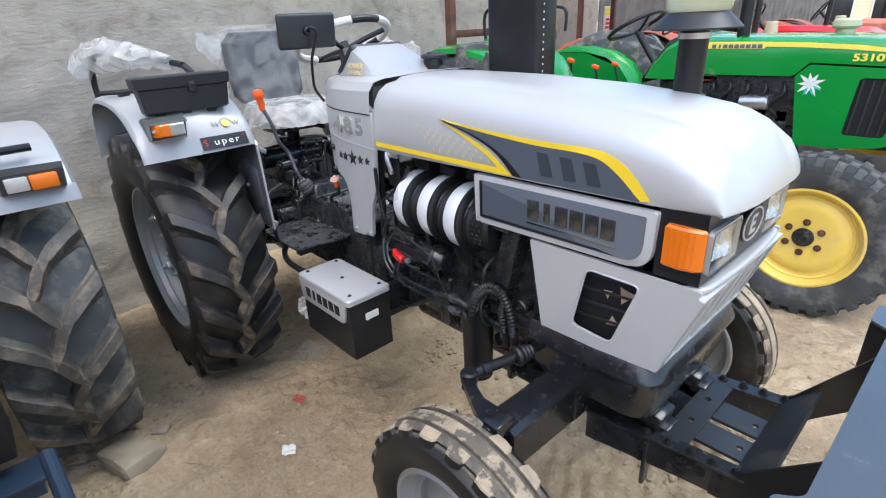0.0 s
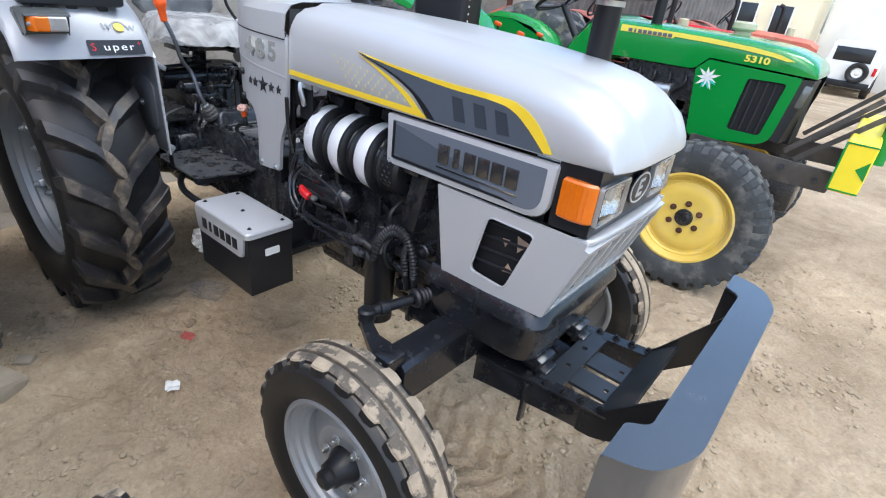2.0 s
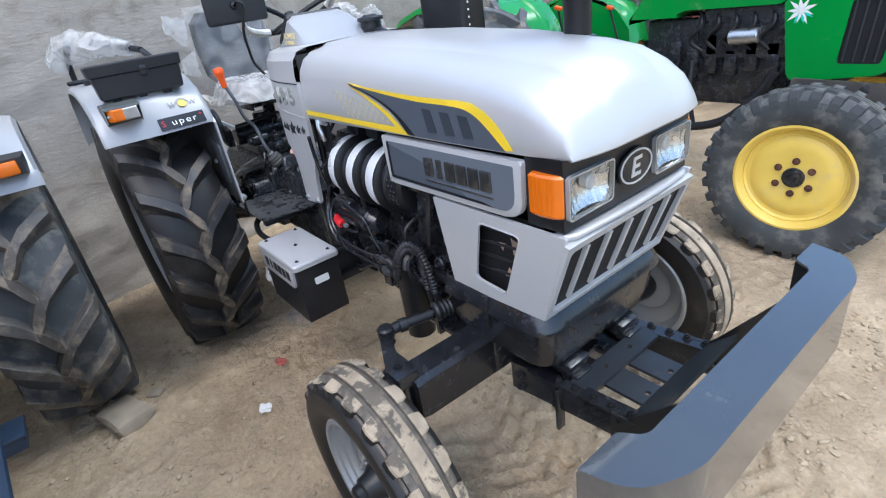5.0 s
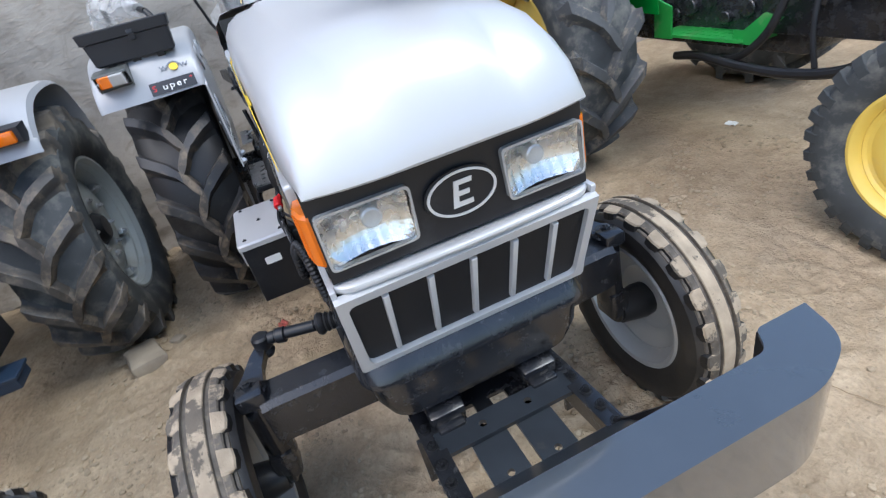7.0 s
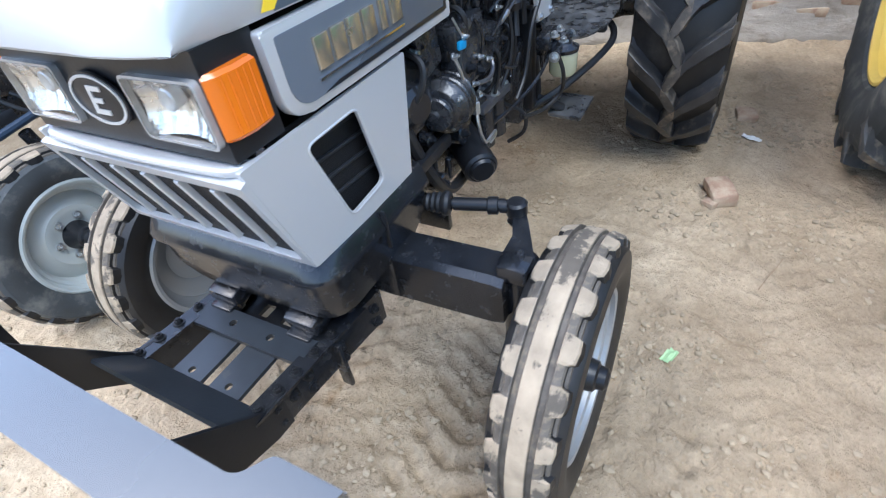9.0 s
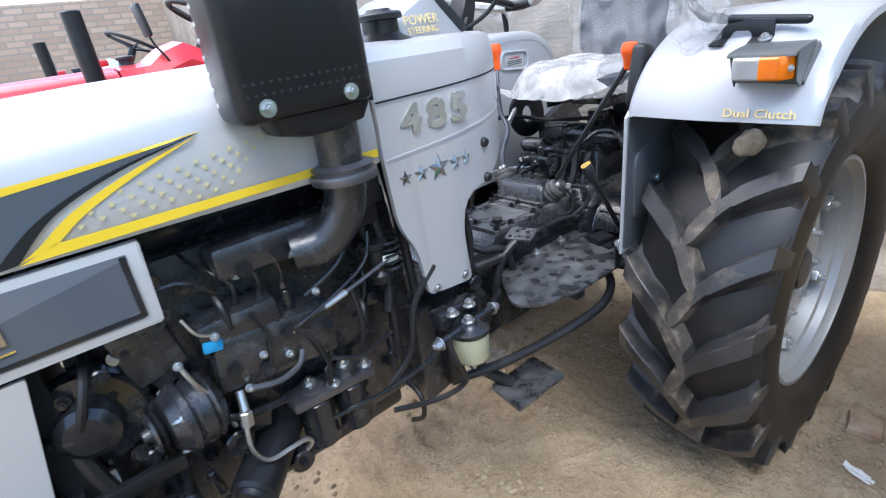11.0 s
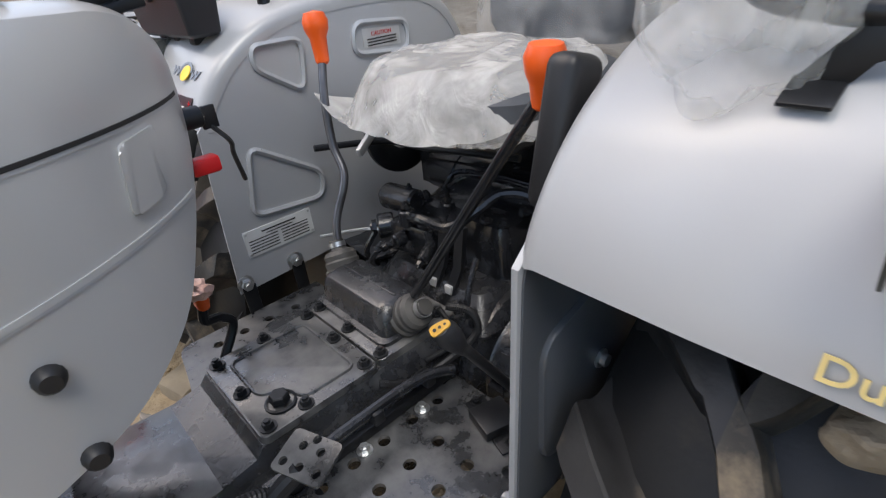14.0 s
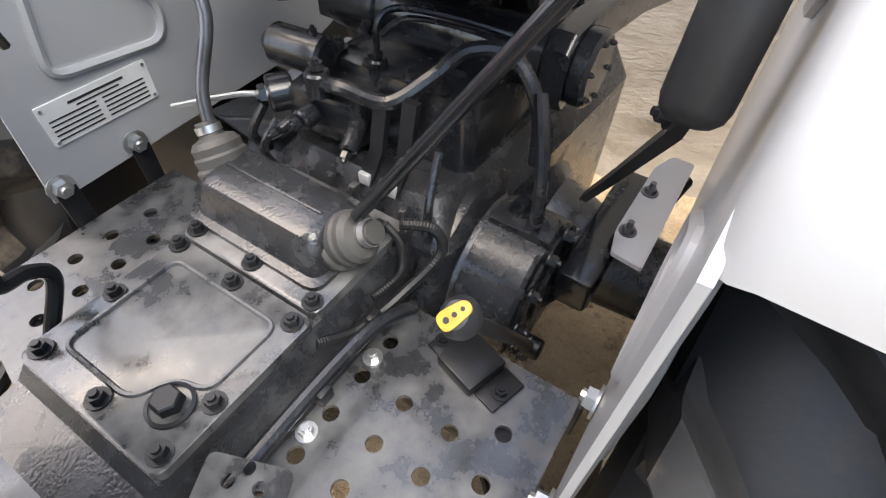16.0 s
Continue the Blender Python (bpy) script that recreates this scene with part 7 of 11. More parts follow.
bm = B()
loft(bm, [[(x, y, z) for x, y in rounded([(-0.20, -0.20 - e), (0.44 + e, -0.17 - e), (0.44 + e, 0.145 + e), (-0.20, 0.185 + e)], 0.03)] for z, e in ((0.50, 0.02), (0.80, 0.02), (0.83, 0.0), (0.86, -0.02))])
lift = part("rear_housing", bm, M_CAST, tractor, "black cast rear transmission housing")
bm = B()
loft(bm, [[(x, y, z) for x, y in rounded([(-0.15, -0.13 - e), (0.34 + e, -0.13 - e), (0.34 + e, 0.12 + e), (-0.15, 0.12 + e)], 0.03)] for z, e in ((0.855, 0.01), (0.94, 0.006), (0.968, -0.002), (0.976, -0.015))])
part("lift_cover", bm, M_BLACK, lift)
bm = B()
cyl(bm, (0.189, -0.15, 0.988), (0.189, 0.206, 0.990), 0.045, None, 24)
part("rocker_shaft", bm, M_BLACK, lift, "black cross shaft of the hydraulic lift")
part("shaft_collar", cyl(B(), (0.190, -0.22, 0.985), (0.190, -0.12, 0.985), 0.050, None, 28, 0.006), M_BLACK, lift)
part("shaft_collar", cyl(B(), (0.188, 0.12, 0.992), (0.188, 0.172, 0.992), 0.052, None, 28, 0.006), M_BLACK, lift)
part("shaft_cap", cyl(B(), (0.188, 0.205, 0.992), (0.188, 0.236, 0.992), 0.055, None, 28, 0.006), M_BLACK, lift)
bolts("cap_bolt", [(0.188 + 0.043 * math.cos(a), 0.235, 0.992 + 0.043 * math.sin(a)) for a in (0.3, 1.35, 2.4, 3.44, 4.5, 5.5)], (0, 1, 0), M_SATIN, lift, 0.0038, 0.004)
bm = B()
loft(bm, [rounded_box_ring(x, 0.172 + a, 0.208 + a, z - h, z) for x, a, z, h in ((0.245, 0.0, 1.030, 0.075), (0.225, 0.0, 1.050, 0.115), (0.150, 0.0, 1.052, 0.105), (0.05, 0.002, 1.042, 0.062), (-0.10, 0.008, 1.016, 0.052), (-0.40, 0.03, 0.955, 0.050))])
part("lift_arm", bm, M_BLACK, lift, "heavy black lift arm")
bm = B()
loft(bm, [[(x, -0.345 - a, z), (x, -0.38 - a, z), (x, -0.38 - a, z - h), (x, -0.345 - a, z - h)] for x, a, z, h in ((0.205, -0.11, 1.03, 0.09), (0.05, -0.08, 1.07, 0.06), (-0.35, 0.0, 1.09, 0.05))])
part("lift_arm", bm, M_BLACK, lift)
bolts("lid_bolt", [(x, y, 0.974) for y in (-0.118, 0.108) for x in (-0.05, 0.06, 0.26, 0.325)] + [(0.332, y, 0.974) for y in (-0.05, 0.02, 0.07)], (0, 0, 1), M_BLACK, lift, 0.010, 0.010)
bm = B()
cyl(bm, (0.372, -0.200, 0.978), (0.362, -0.105, 0.978), 0.030, None, 22, 0.005)
lathe(bm, (0.3735, -0.212, 0.978), (-0.1, 1, 0), [(0, 0), (0, 0.016), (0.012, 0.020), (0.014, 0)], 16)
part("spool_end", bm, M_BLACK, lift, "round black valve body")
bm = B()
cyl(bm, (0.12, -0.02, 0.97), (0.12, -0.02, 1.075), 0.055, 0.048, 24, 0.006)
part("filler_neck", bm, M_BLACK, lift)
bm = B()
for k in range(5):
    box(bm, (0.445, -0.05 + 0.045 * k, 0.80), (0.016, 0.012, 0.10), None, 0.003)
part("web", bm, M_CAST, lift)
# control valve cluster
valve = part("control_valve", box(B(), (0.365, -0.085, 0.915), (0.10, 0.13, 0.075), (0, 0, 8), 0.012), M_BLACK, tractor, "cluster of black hydraulic valves, pipes and unions")
for (p, q, r) in (((0.40, -0.15, 0.93), (0.43, -0.17, 0.93), 0.028), ((0.42, -0.09, 0.925), (0.45, -0.09, 0.925), 0.016), ((0.415, -0.077, 0.955), (0.415, -0.077, 0.992), 0.018), ((0.38, -0.03, 0.925), (0.44, -0.015, 0.90), 0.014), ((0.36, -0.13, 0.95), (0.36, -0.13, 1.0), 0.011), ((0.33, -0.04, 0.95), (0.33, -0.04, 0.985), 0.014), ((0.43, -0.13, 0.90), (0.455, -0.135, 0.895), 0.010)):
    bm = B()
    cyl(bm, p, q, r, None, 16, 0.003)
    d = (Vector(q) - Vector(p)).normalized()
    bolt(bm, q, d, r * 0.6, 0.010, False)
    part("valve_union", bm, M_BLACK, valve)
for pts, r in (([(0.415, -0.077, 0.975), (0.42, -0.03, 0.985), (0.40, 0.03, 0.975), (0.36, 0.075, 1.01), (0.32, 0.10, 1.035), (0.29, 0.15, 1.03), (0.30, 0.20, 0.98), (0.31, 0.215, 0.90)], 0.0105),
               ([(0.33, -0.04, 0.985), (0.325, -0.04, 1.035), (0.30, -0.02, 1.05), (0.27, 0.06, 1.045), (0.25, 0.13, 1.035)], 0.005),
               ([(0.345, -0.02, 1.03), (0.31, 0.0, 1.045), (0.28, 0.08, 1.04), (0.255, 0.15, 1.02)], 0.004),
               ([(0.44, -0.17, 0.92), (0.46, -0.19, 0.87), (0.43, -0.20, 0.82)], 0.007), ([(0.44, -0.15, 0.90), (0.47, -0.16, 0.86), (0.45, -0.17, 0.81)], 0.007),
               ([(0.30, 0.20, 1.0), (0.34, 0.235, 0.93), (0.36, 0.25, 0.86), (0.335, 0.245, 0.82)], 0.010), ([(0.42, 0.125, 0.95), (0.455, 0.135, 0.90), (0.47, 0.14, 0.85)], 0.006)):
    part("hydraulic_pipe", tube(B(), pts, r, 9), M_BLACK, valve)
for y0, z1 in ((0.005, 0.98), (0.052, 0.99)):
    bm = B()
    loft(bm, [[(x, y0 + a, z), (x, y0 + 0.022 + a, z), (x - 0.012, y0 + 0.022 + a, z), (x - 0.012, y0 + a, z)] for x, a, z in ((0.435, -0.01, 0.848), (0.415, 0.0, 0.90), (0.405, 0.006, z1))])
    part("lever_post", bm, M_SATIN, valve)
    bm = B()
    box(bm, (0.432, y0 + 0.001, 0.856), (0.008, 0.020, 0.020), None, 0.002)
    part("worn_tip", bm, M_LABEL, valve)
bm = B()
slab(bm, [(0.34, -0.30), (0.36, -0.16), (0.46, -0.18), (0.44, -0.32)], Matrix.Translation((0, 0, 0.845)), 0.006, 0.002)
part("valve_plate", bm, M_BLACK, valve)
bm = B()
tube(bm, [(0.48, -0.36, 0.862), (0.40, -0.28, 0.875), (0.36, -0.19, 0.885)], 0.005, 8)
part("linkage_rod", bm, M_ZINC, valve)
# quadrant and sector seen under the seat
bm = B()
lathe(bm, (0.24, -0.30, 1.07), (0.1, 1, 0.1), [(-0.012, 0.035), (-0.012, 0.085), (-0.006, 0.095), (0.006, 0.095), (0.012, 0.085), (0.012, 0.035)], 36, True)
sect = part("lever_quadrant", bm, M_SATIN, tractor, "black toothed lever quadrant under the seat")
bm = B()
tube(bm, [(0.46, -0.33, 1.09), (0.30, -0.28, 1.07), (0.24, -0.20, 1.05), (0.20, 0.05, 1.06)], 0.008, 8)
part("quadrant_rod", bm, M_SATIN, sect)
bm = B()
box(bm, (0.345, -0.285, 1.085), (0.10, 0.012, 0.022), (0, 20, 25), 0.003)
part("quadrant_handle", bm, M_LABEL, sect)
bm = B()
box(bm, (0.530, 0.388, 1.258), (0.062, 0.042, 0.168), (0, -14, 0), 0.015, 3)
post = part("lever_guard", bm, M_HOSE, tractor, "dark lever guard beside the mudguard")
bm = B()
loft(bm, [[(x + a, y + b, z) for a, b in ((-0.012, -0.007), (0.012, -0.007), (0.012, 0.007), (-0.012, 0.007))] for x, y, z in ((0.510, 0.388, 1.185), (0.452, 0.378, 1.108), (0.30, 0.322, 0.925), (0.15, 0.263, 0.742))])
bolt(bm, (0.470, 0.372, 1.128), (0.4, -0.8, 0.2), 0.008, 0.010)
part("guard_stay", bm, M_SATIN, post)
# rear axle housings, brake cover, brackets
for s in (-1, 1):
    bm = B()
    lathe(bm, (RX, s * 0.15, RZ + 0.02), (0, s, 0), [(0, 0.16), (0.03, 0.16), (0.06, 0.12), (0.18, 0.085), (0.36, 0.075), (0.40, 0.10), (0.44, 0.10), (0.44, 0)], 28)
    part("axle_housing", bm, M_CAST, tractor, "black tapered rear axle housing")
    bm = B()
    DX, DZ, DR = 0.335, 0.688, 0.122
    lathe(bm, (DX, s * 0.125, DZ), (0, s, 0), [(0, 0), (0, 0.160), (0.030, 0.160), (0.036, 0.152), (0.044, DR + 0.004), (0.052, DR), (0.150, DR - 0.002), (0.158, DR - 0.008), (0.160, DR - 0.02), (0.158, 0.06), (0.164, 0.055), (0.164, 0)], 44)
    bc = part("brake_drum", bm, M_CAST, tractor, "black cast brake drum with raised ribs")
    for a0 in (28, 58, 90, -4):
        bm = B()
        rows = []
        for yy, h in ((0.178, 0.002), (0.182, 0.012), (0.270, 0.012), (0.276, 0.008), (0.279, -0.004)):
            rows.append([(DX + (DR + q) * math.cos(radians(a0 + da)), s * yy, DZ + (DR + q) * math.sin(radians(a0 + da))) for da, q in ((-12.5, -0.006), (-11.5, h), (-4, h + 0.002), (4, h + 0.002), (11.5, h), (12.5, -0.006))])
        loft(bm, rows)
        part("cast_rib", bm, M_CAST, bc)
    for a0 in (12, 43, 74, 105, -18):
        q = Vector((DX + (DR - 0.012) * math.cos(radians(a0)), s * 0.283, DZ + (DR - 0.012) * math.sin(radians(a0))))
        part("cover_bolt", bolt(B(), q, (0, s, 0), 0.010, 0.011), M_BLACK, bc)
    bolts("cover_bolt", [(DX - 0.01, s * 0.215, DZ + DR + 0.012)], (0, 0, 1), M_BLACK, bc, 0.014, 0.014)
    bm = B()
    slab(bm, rounded([(0.405, 0.60), (0.440, 0.60), (0.448, 0.700), (0.418, 0.700)], 0.010), side_plane(s, 0.288), 0.006, 0.002)
    bolt(bm, (0.432, s * 0.294, 0.688), (0, s, 0), 0.008, 0.008)
    bolt(bm, (0.422, s * 0.294, 0.614), (0, s, 0), 0.008, 0.008)
    part("brake_link", bm, M_BLACK, bc)
    bm = B()
    box(bm, (0.20, s * 0.325, 0.725), (0.30, 0.06, 0.07), None, 0.01)
    part("fender_bearer", bm, M_BLACK, bc)
    bm = B()
    slab(bm, rounded([(0.0, 0.362), (0.05, 0.344), (0.235, 0.341), (0.285, 0.352), (0.292, 0.402), (0.0, 0.402)], 0.005), Matrix(((1, 0, 0, 0), (0, s, 0, 0), (0, 0, 1, 0.772), (0, 0, 0, 1))), 0.008, 0.002)
    fb = part("mounting_plate", bm, M_WHITE, bc, "pale painted mounting plate with two studs")
    for x in (0.121, 0.230):
        bm = B()
        cyl(bm, (x, s * 0.358, 0.780), (x, s * 0.358, 0.802), 0.005, None, 10)
        bolt(bm, (x, s * 0.358, 0.780), (0, 0, 1), 0.010, 0.008)
        part("stud_nut", bm, M_STEEL, fb)
    bm = B()
    tube(bm, [(0.36, s * 0.27, 0.66), (0.10, s * 0.35, 0.62), (-0.25, s * 0.40, 0.56)], 0.016, 10)
    part("lower_link", bm, M_BLACK, bc)
# wiring in corrugated sleeve
for pts, r in (([(0.66, 0.105, 0.80), (0.60, 0.125, 0.775), (0.52, 0.145, 0.79), (0.47, 0.165, 0.83), (0.475, 0.155, 0.875), (0.50, 0.12, 0.885)], 0.008), ([(0.56, 0.115, 0.79), (0.51, 0.125, 0.80), (0.495, 0.115, 0.84), (0.50, 0.095, 0.87)], 0.006)):
    part("sleeved_cable", tube(B(), pts, r, 8, 26, rib=0.0008), M_HOSE, gear)
# number plate riveted to the right panel
PR = [o for o in FR.children if o.name.startswith("fender_panel")][0]
bm = B()
slab(bm, rounded([(0.467, 0.857), (0.645, 0.857), (0.645, 0.923), (0.467, 0.923)], 0.003), Matrix(((1, 0, 0, 0), (0, 0, 1, -0.4165), (0, 1, 0, 0), (0, 0, 0, 1))), 0.0035)
pl = part("maker_plate", bm, M_PLATE, PR, "riveted aluminium plate with black print")
for k in range(7):
    for (x0, x1) in (((0.480, 0.552), (0.562, 0.636)) if k < 5 else ((0.510, 0.600),) if k == 6 else ((0.520, 0.590),)):
        bm = B()
        z = 0.865 + 0.0078 * k
        box(bm, ((x0 + x1) / 2, -0.4126, z), (x1 - x0, 0.0008, 0.0022 if k < 6 else 0.0035), None, 0)
        part("print_bar", bm, M_PRINT, pl)
for x in (0.473, 0.639):
    for z in (0.863, 0.917):
        part("rivet", cyl(B(), (x, -0.4132, z), (x, -0.4115, z), 0.003, seg=8), M_ZINC, pl)
bm = B()
slab(bm, rounded([(0.11, 1.255), (0.225, 1.262), (0.225, 1.305), (0.11, 1.298)], 0.003), Matrix(((1, 0, 0, 0), (0, 0, 1, -0.4165), (0, 1, 0, 0), (0, 0, 0, 1))), 0.002)
cp = part("warning_label", bm, M_LABEL, PR, "grey warning label with red heading")
writing("heading", "CAUTION", Matrix(((-1, 0, 0, 0.168), (0, 0, 1, -0.4138), (0, 1, 0, 1.290), (0, 0, 0, 1))), 0.014, M_RED, cp, 0.0004)
for k in range(3):
    bm = B()
    box(bm, (0.168, -0.4138, 1.265 + 0.007 * k), (0.09, 0.0008, 0.003), None, 0)
    part("print_bar", bm, M_PRINT, cp)

# ---- main tractor: engine ----
bm = B()
loft(bm, [[(x, y, z) for y, z in ((-0.13, 0.52), (-0.17, 0.62), (-0.17, 0.92), (-0.14, 1.12), (0.14, 1.12), (0.17, 0.92), (0.17, 0.62), (0.13, 0.52))] for x in (1.28, 1.34, 1.96, 2.0)])
block = part("engine_block", bm, M_CAST, tractor, "black cast engine block")
bm = B()
box(bm, (1.66, -0.02, 1.155), (0.60, 0.22, 0.08), None, 0.02)
part("rocker_cover", bm, M_BLACK, block)
bm = B()
box(bm, (1.62, 0, 0.50), (0.60, 0.24, 0.08), None, 0.02)
part("sump", bm, M_BLACK, block)
bm = B()
slab(bm, [(2.03, 0.60), (2.08, 0.60), (2.08, 1.18), (2.03, 1.18)], side_plane(1, -0.22), 0.44)
part("radiator", bm, M_MESH, tractor, "black radiator core behind the grille")
bm = B()
for s in (-1, 1):
    bm = B()
    box(bm, (1.20, s * 0.20, 0.70), (0.05, 0.08, 0.36), None, 0.01)
    tube(bm, [(1.30, s * 0.24, 0.86), (1.31, s * 0.235, 1.05), (1.33, s * 0.24, 1.21)], 0.012, 8)
    box(bm, (1.375, s * 0.245, 1.165), (0.05, 0.012, 0.09), None, 0.003)
    part("dash_bracket", bm, M_SATIN, tractor, "black bracket carrying the dash")
for s in (-1, 1):
    bm = B()
    tube(bm, [(1.40, s * 0.262, 1.205), (1.405, s * 0.268, 1.18), (1.415, s * 0.266, 1.15), (1.410, s * 0.258, 1.13)], 0.009, 8)
    box(bm, (1.425, s * 0.258, 1.198), (0.06, 0.012, 0.02), None, 0.003)
    part("bonnet_latch", bm, M_ZINC, tractor, "zinc bonnet latch")
    bm = B()
    box(bm, (1.40, s * 0.24, 1.14), (0.07, 0.006, 0.13), None, 0.002)
    part("latch_plate", bm, M_SATIN, tractor)
# three finned barrels with bright bands on the right
for k, x in enumerate((1.455, 1.585, 1.715)):
    bm = B()
    lathe(bm, (x, -0.185, 1.025), (1, 0, -0.03), [(-0.012, 0.05), (-0.010, 0.104), (0.0, 0.110), (0.052, 0.112), (0.056, 0.110), (0.056, 0.09)], 40)
    barrel = part("cooling_barrel", bm, M_BAND, tractor, "round black barrel with a bright metal band")
    bm = B()
    L = 0.082 if k < 2 else 0.11
    lathe(bm, (x + 0.054, -0.185, 1.024), (1, 0, -0.03), [(0, 0.116), (0.012, 0.118), (0.018, 0.110), (0.020, 0.095), (0.026, 0.092), (0.032, 0.100), (0.040, 0.102), (0.046, 0.094), (L - 0.012, 0.090), (L, 0.08), (L, 0)], 40)
    part("barrel_body", bm, M_SATIN, barrel)
    bm = B()
    box(bm, (x + 0.03, -0.15, 1.155), (0.075, 0.06, 0.035), (0, 8, 0), 0.006)
    bolt(bm, (x + 0.02, -0.17, 1.172), (0, 0, 1), 0.010, 0.012)
    part("barrel_clamp", bm, M_SATIN, barrel)
bm = B()
for i in range(9):
    for j in range(5):
        a = 2.3 + 0.17 * i
        p = Vector((1.765 + 0.02 * j + (0.01 if i % 2 else 0), -0.185 + 0.093 * math.cos(a), 1.024 + 0.093 * math.sin(a)))
        cyl(bm, p, p + Vector((0, math.cos(a), math.sin(a))) * 0.003, 0.006, 0.004, 6)
part("dimple_field", bm, M_SATIN, barrel)
# starter motor with red terminal cap, on the right
bm = B()
cyl(bm, (1.36, -0.235, 0.845), (1.62, -0.235, 0.845), 0.052, None, 28, 0.006)
cyl(bm, (1.62, -0.235, 0.845), (1.655, -0.235, 0.845), 0.046, 0.030, 24, 0.004)
cyl(bm, (1.42, -0.265, 0.895), (1.53, -0.265, 0.895), 0.026, None, 20, 0.004)
lathe(bm, (1.655, -0.235, 0.845), (1, 0, 0), [(0, 0.022), (0.004, 0.034), (0.008, 0.034), (0.010, 0.026)], 20)
starter = part("starter_motor", bm, M_BLACK, tractor, "black starter motor")
bm = B()
tube(bm, [(1.445, -0.300, 0.850), (1.475, -0.315, 0.846), (1.515, -0.318, 0.838)], 0.013, 10, 4, radii=[0.010, 0.015, 0.016, 0.013])
part("terminal_cap", bm, M_RED, starter, "red rubber terminal cap")
for pts in ([(1.51, -0.32, 0.84), (1.54, -0.31, 0.82), (1.57, -0.29, 0.81)], [(1.48, -0.315, 0.835), (1.47, -0.33, 0.78), (1.44, -0.32, 0.745)], [(1.50, -0.318, 0.835), (1.50, -0.335, 0.79), (1.53, -0.33, 0.74)]):
    part("starter_cable", tube(B(), pts, 0.005, 7), M_HOSE, starter)
bm = B()
box(bm, (1.535, -0.315, 0.84), (0.022, 0.014, 0.014), None, 0.003)
part("cable_lug", bm, M_ZINC, starter)
# filter canister with the two armoured hoses, right side
bm = B()
lathe(bm, (1.800, -0.235, 0.435), (0, 0, 1), [(0, 0), (0.002, 0.040), (0.012, 0.052), (0.26, 0.054), (0.27, 0.058), (0.30, 0.058), (0.31, 0.045), (0.335, 0.030), (0.34, 0.022), (0.36, 0.022), (0.36, 0)], 28)
filt = part("oil_filter", bm, M_SATIN, tractor, "tall black filter canister")
bm = B()
box(bm, (1.78, -0.20, 0.735), (0.17, 0.12, 0.05), None, 0.012)
part("filter_head", bm, M_BLACK, filt)
bm = B()
cyl(bm, (1.80, -0.235, 0.79), (1.80, -0.235, 0.815), 0.022, 0.018, 12, 0.003)
cyl(bm, (1.80, -0.235, 0.815), (1.80, -0.235, 0.825), 0.012, None, 6)
part("filter_cap", bm, M_SATIN, filt)
for off in (0.0, 0.045):
    hose = [(1.795, -0.310 + off * 0.3, 0.770 - off), (1.845, -0.318, 0.775 - off), (1.875, -0.315, 0.83 - off * 0.4), (1.915, -0.300, 0.868 - off * 0.35), (1.965, -0.29, 0.845 - off * 0.2), (1.990 - off * 0.8, -0.285, 0.78), (1.995 - off * 0.8, -0.28, 0.715)]
    part("armoured_hose", tube(B(), hose, 0.0135, 10, 12, rib=0.003), M_HOSE, filt, "black spiral-guarded hose")
    bm = B()
    cyl(bm, (1.745, -0.308, 0.770 - off), (1.80, -0.311, 0.770 - off), 0.012, None, 12)
    cyl(bm, (1.755, -0.308, 0.770 - off), (1.778, -0.309, 0.770 - off), 0.017, None, 6)
    part("hose_union", bm, M_STEEL, filt)
    part("hose_tail", cyl(B(), (1.995 - off * 0.8, -0.28, 0.725), (2.0 - off * 0.8, -0.272, 0.655), 0.0115, None, 12), M_SATIN, filt)
for pts, r in (([(1.745, -0.308, 0.770), (1.66, -0.318, 0.762), (1.52, -0.322, 0.768), (1.43, -0.315, 0.80), (1.40, -0.30, 0.86), (1.42, -0.27, 0.91)], 0.0075), ([(1.745, -0.308, 0.726), (1.65, -0.32, 0.735), (1.50, -0.325, 0.748), (1.41, -0.32, 0.79), (1.375, -0.30, 0.86), (1.36, -0.26, 0.92)], 0.0075),
               ([(1.37, -0.28, 1.02), (1.40, -0.285, 1.04), (1.45, -0.26, 1.09), (1.48, -0.23, 1.16)], 0.006), ([(1.45, -0.29, 0.94), (1.55, -0.29, 0.905), (1.63, -0.285, 0.87), (1.66, -0.28, 0.80), (1.69, -0.27, 0.74)], 0.004), ([(1.38, -0.27, 0.95), (1.37, -0.29, 0.88), (1.40, -0.30, 0.82)], 0.008),
               ([(1.86, -0.26, 0.72), (1.92, -0.27, 0.715), (1.97, -0.265, 0.70)], 0.010), ([(1.60, -0.20, 0.70), (1.45, -0.25, 0.60), (1.30, -0.22, 0.58)], 0.012), ([(1.37, -0.30, 1.15), (1.36, -0.29, 1.05), (1.37, -0.28, 0.95)], 0.007)):
    part("fuel_pipe", tube(B(), pts, r, 8), M_BLACK, block)
bm = B()
box(bm, (1.93, -0.18, 0.98), (0.07, 0.10, 0.30), (0, 12, 0), 0.012)
box(bm, (1.90, -0.235, 1.06), (0.10, 0.03, 0.06), None, 0.008)
box(bm, (1.58, -0.19, 0.70), (0.34, 0.06, 0.10), None, 0.015)
box(bm, (1.66, -0.24, 0.655), (0.05, 0.04, 0.11), None, 0.006)
part("engine_bracket", bm, M_CAST, block)
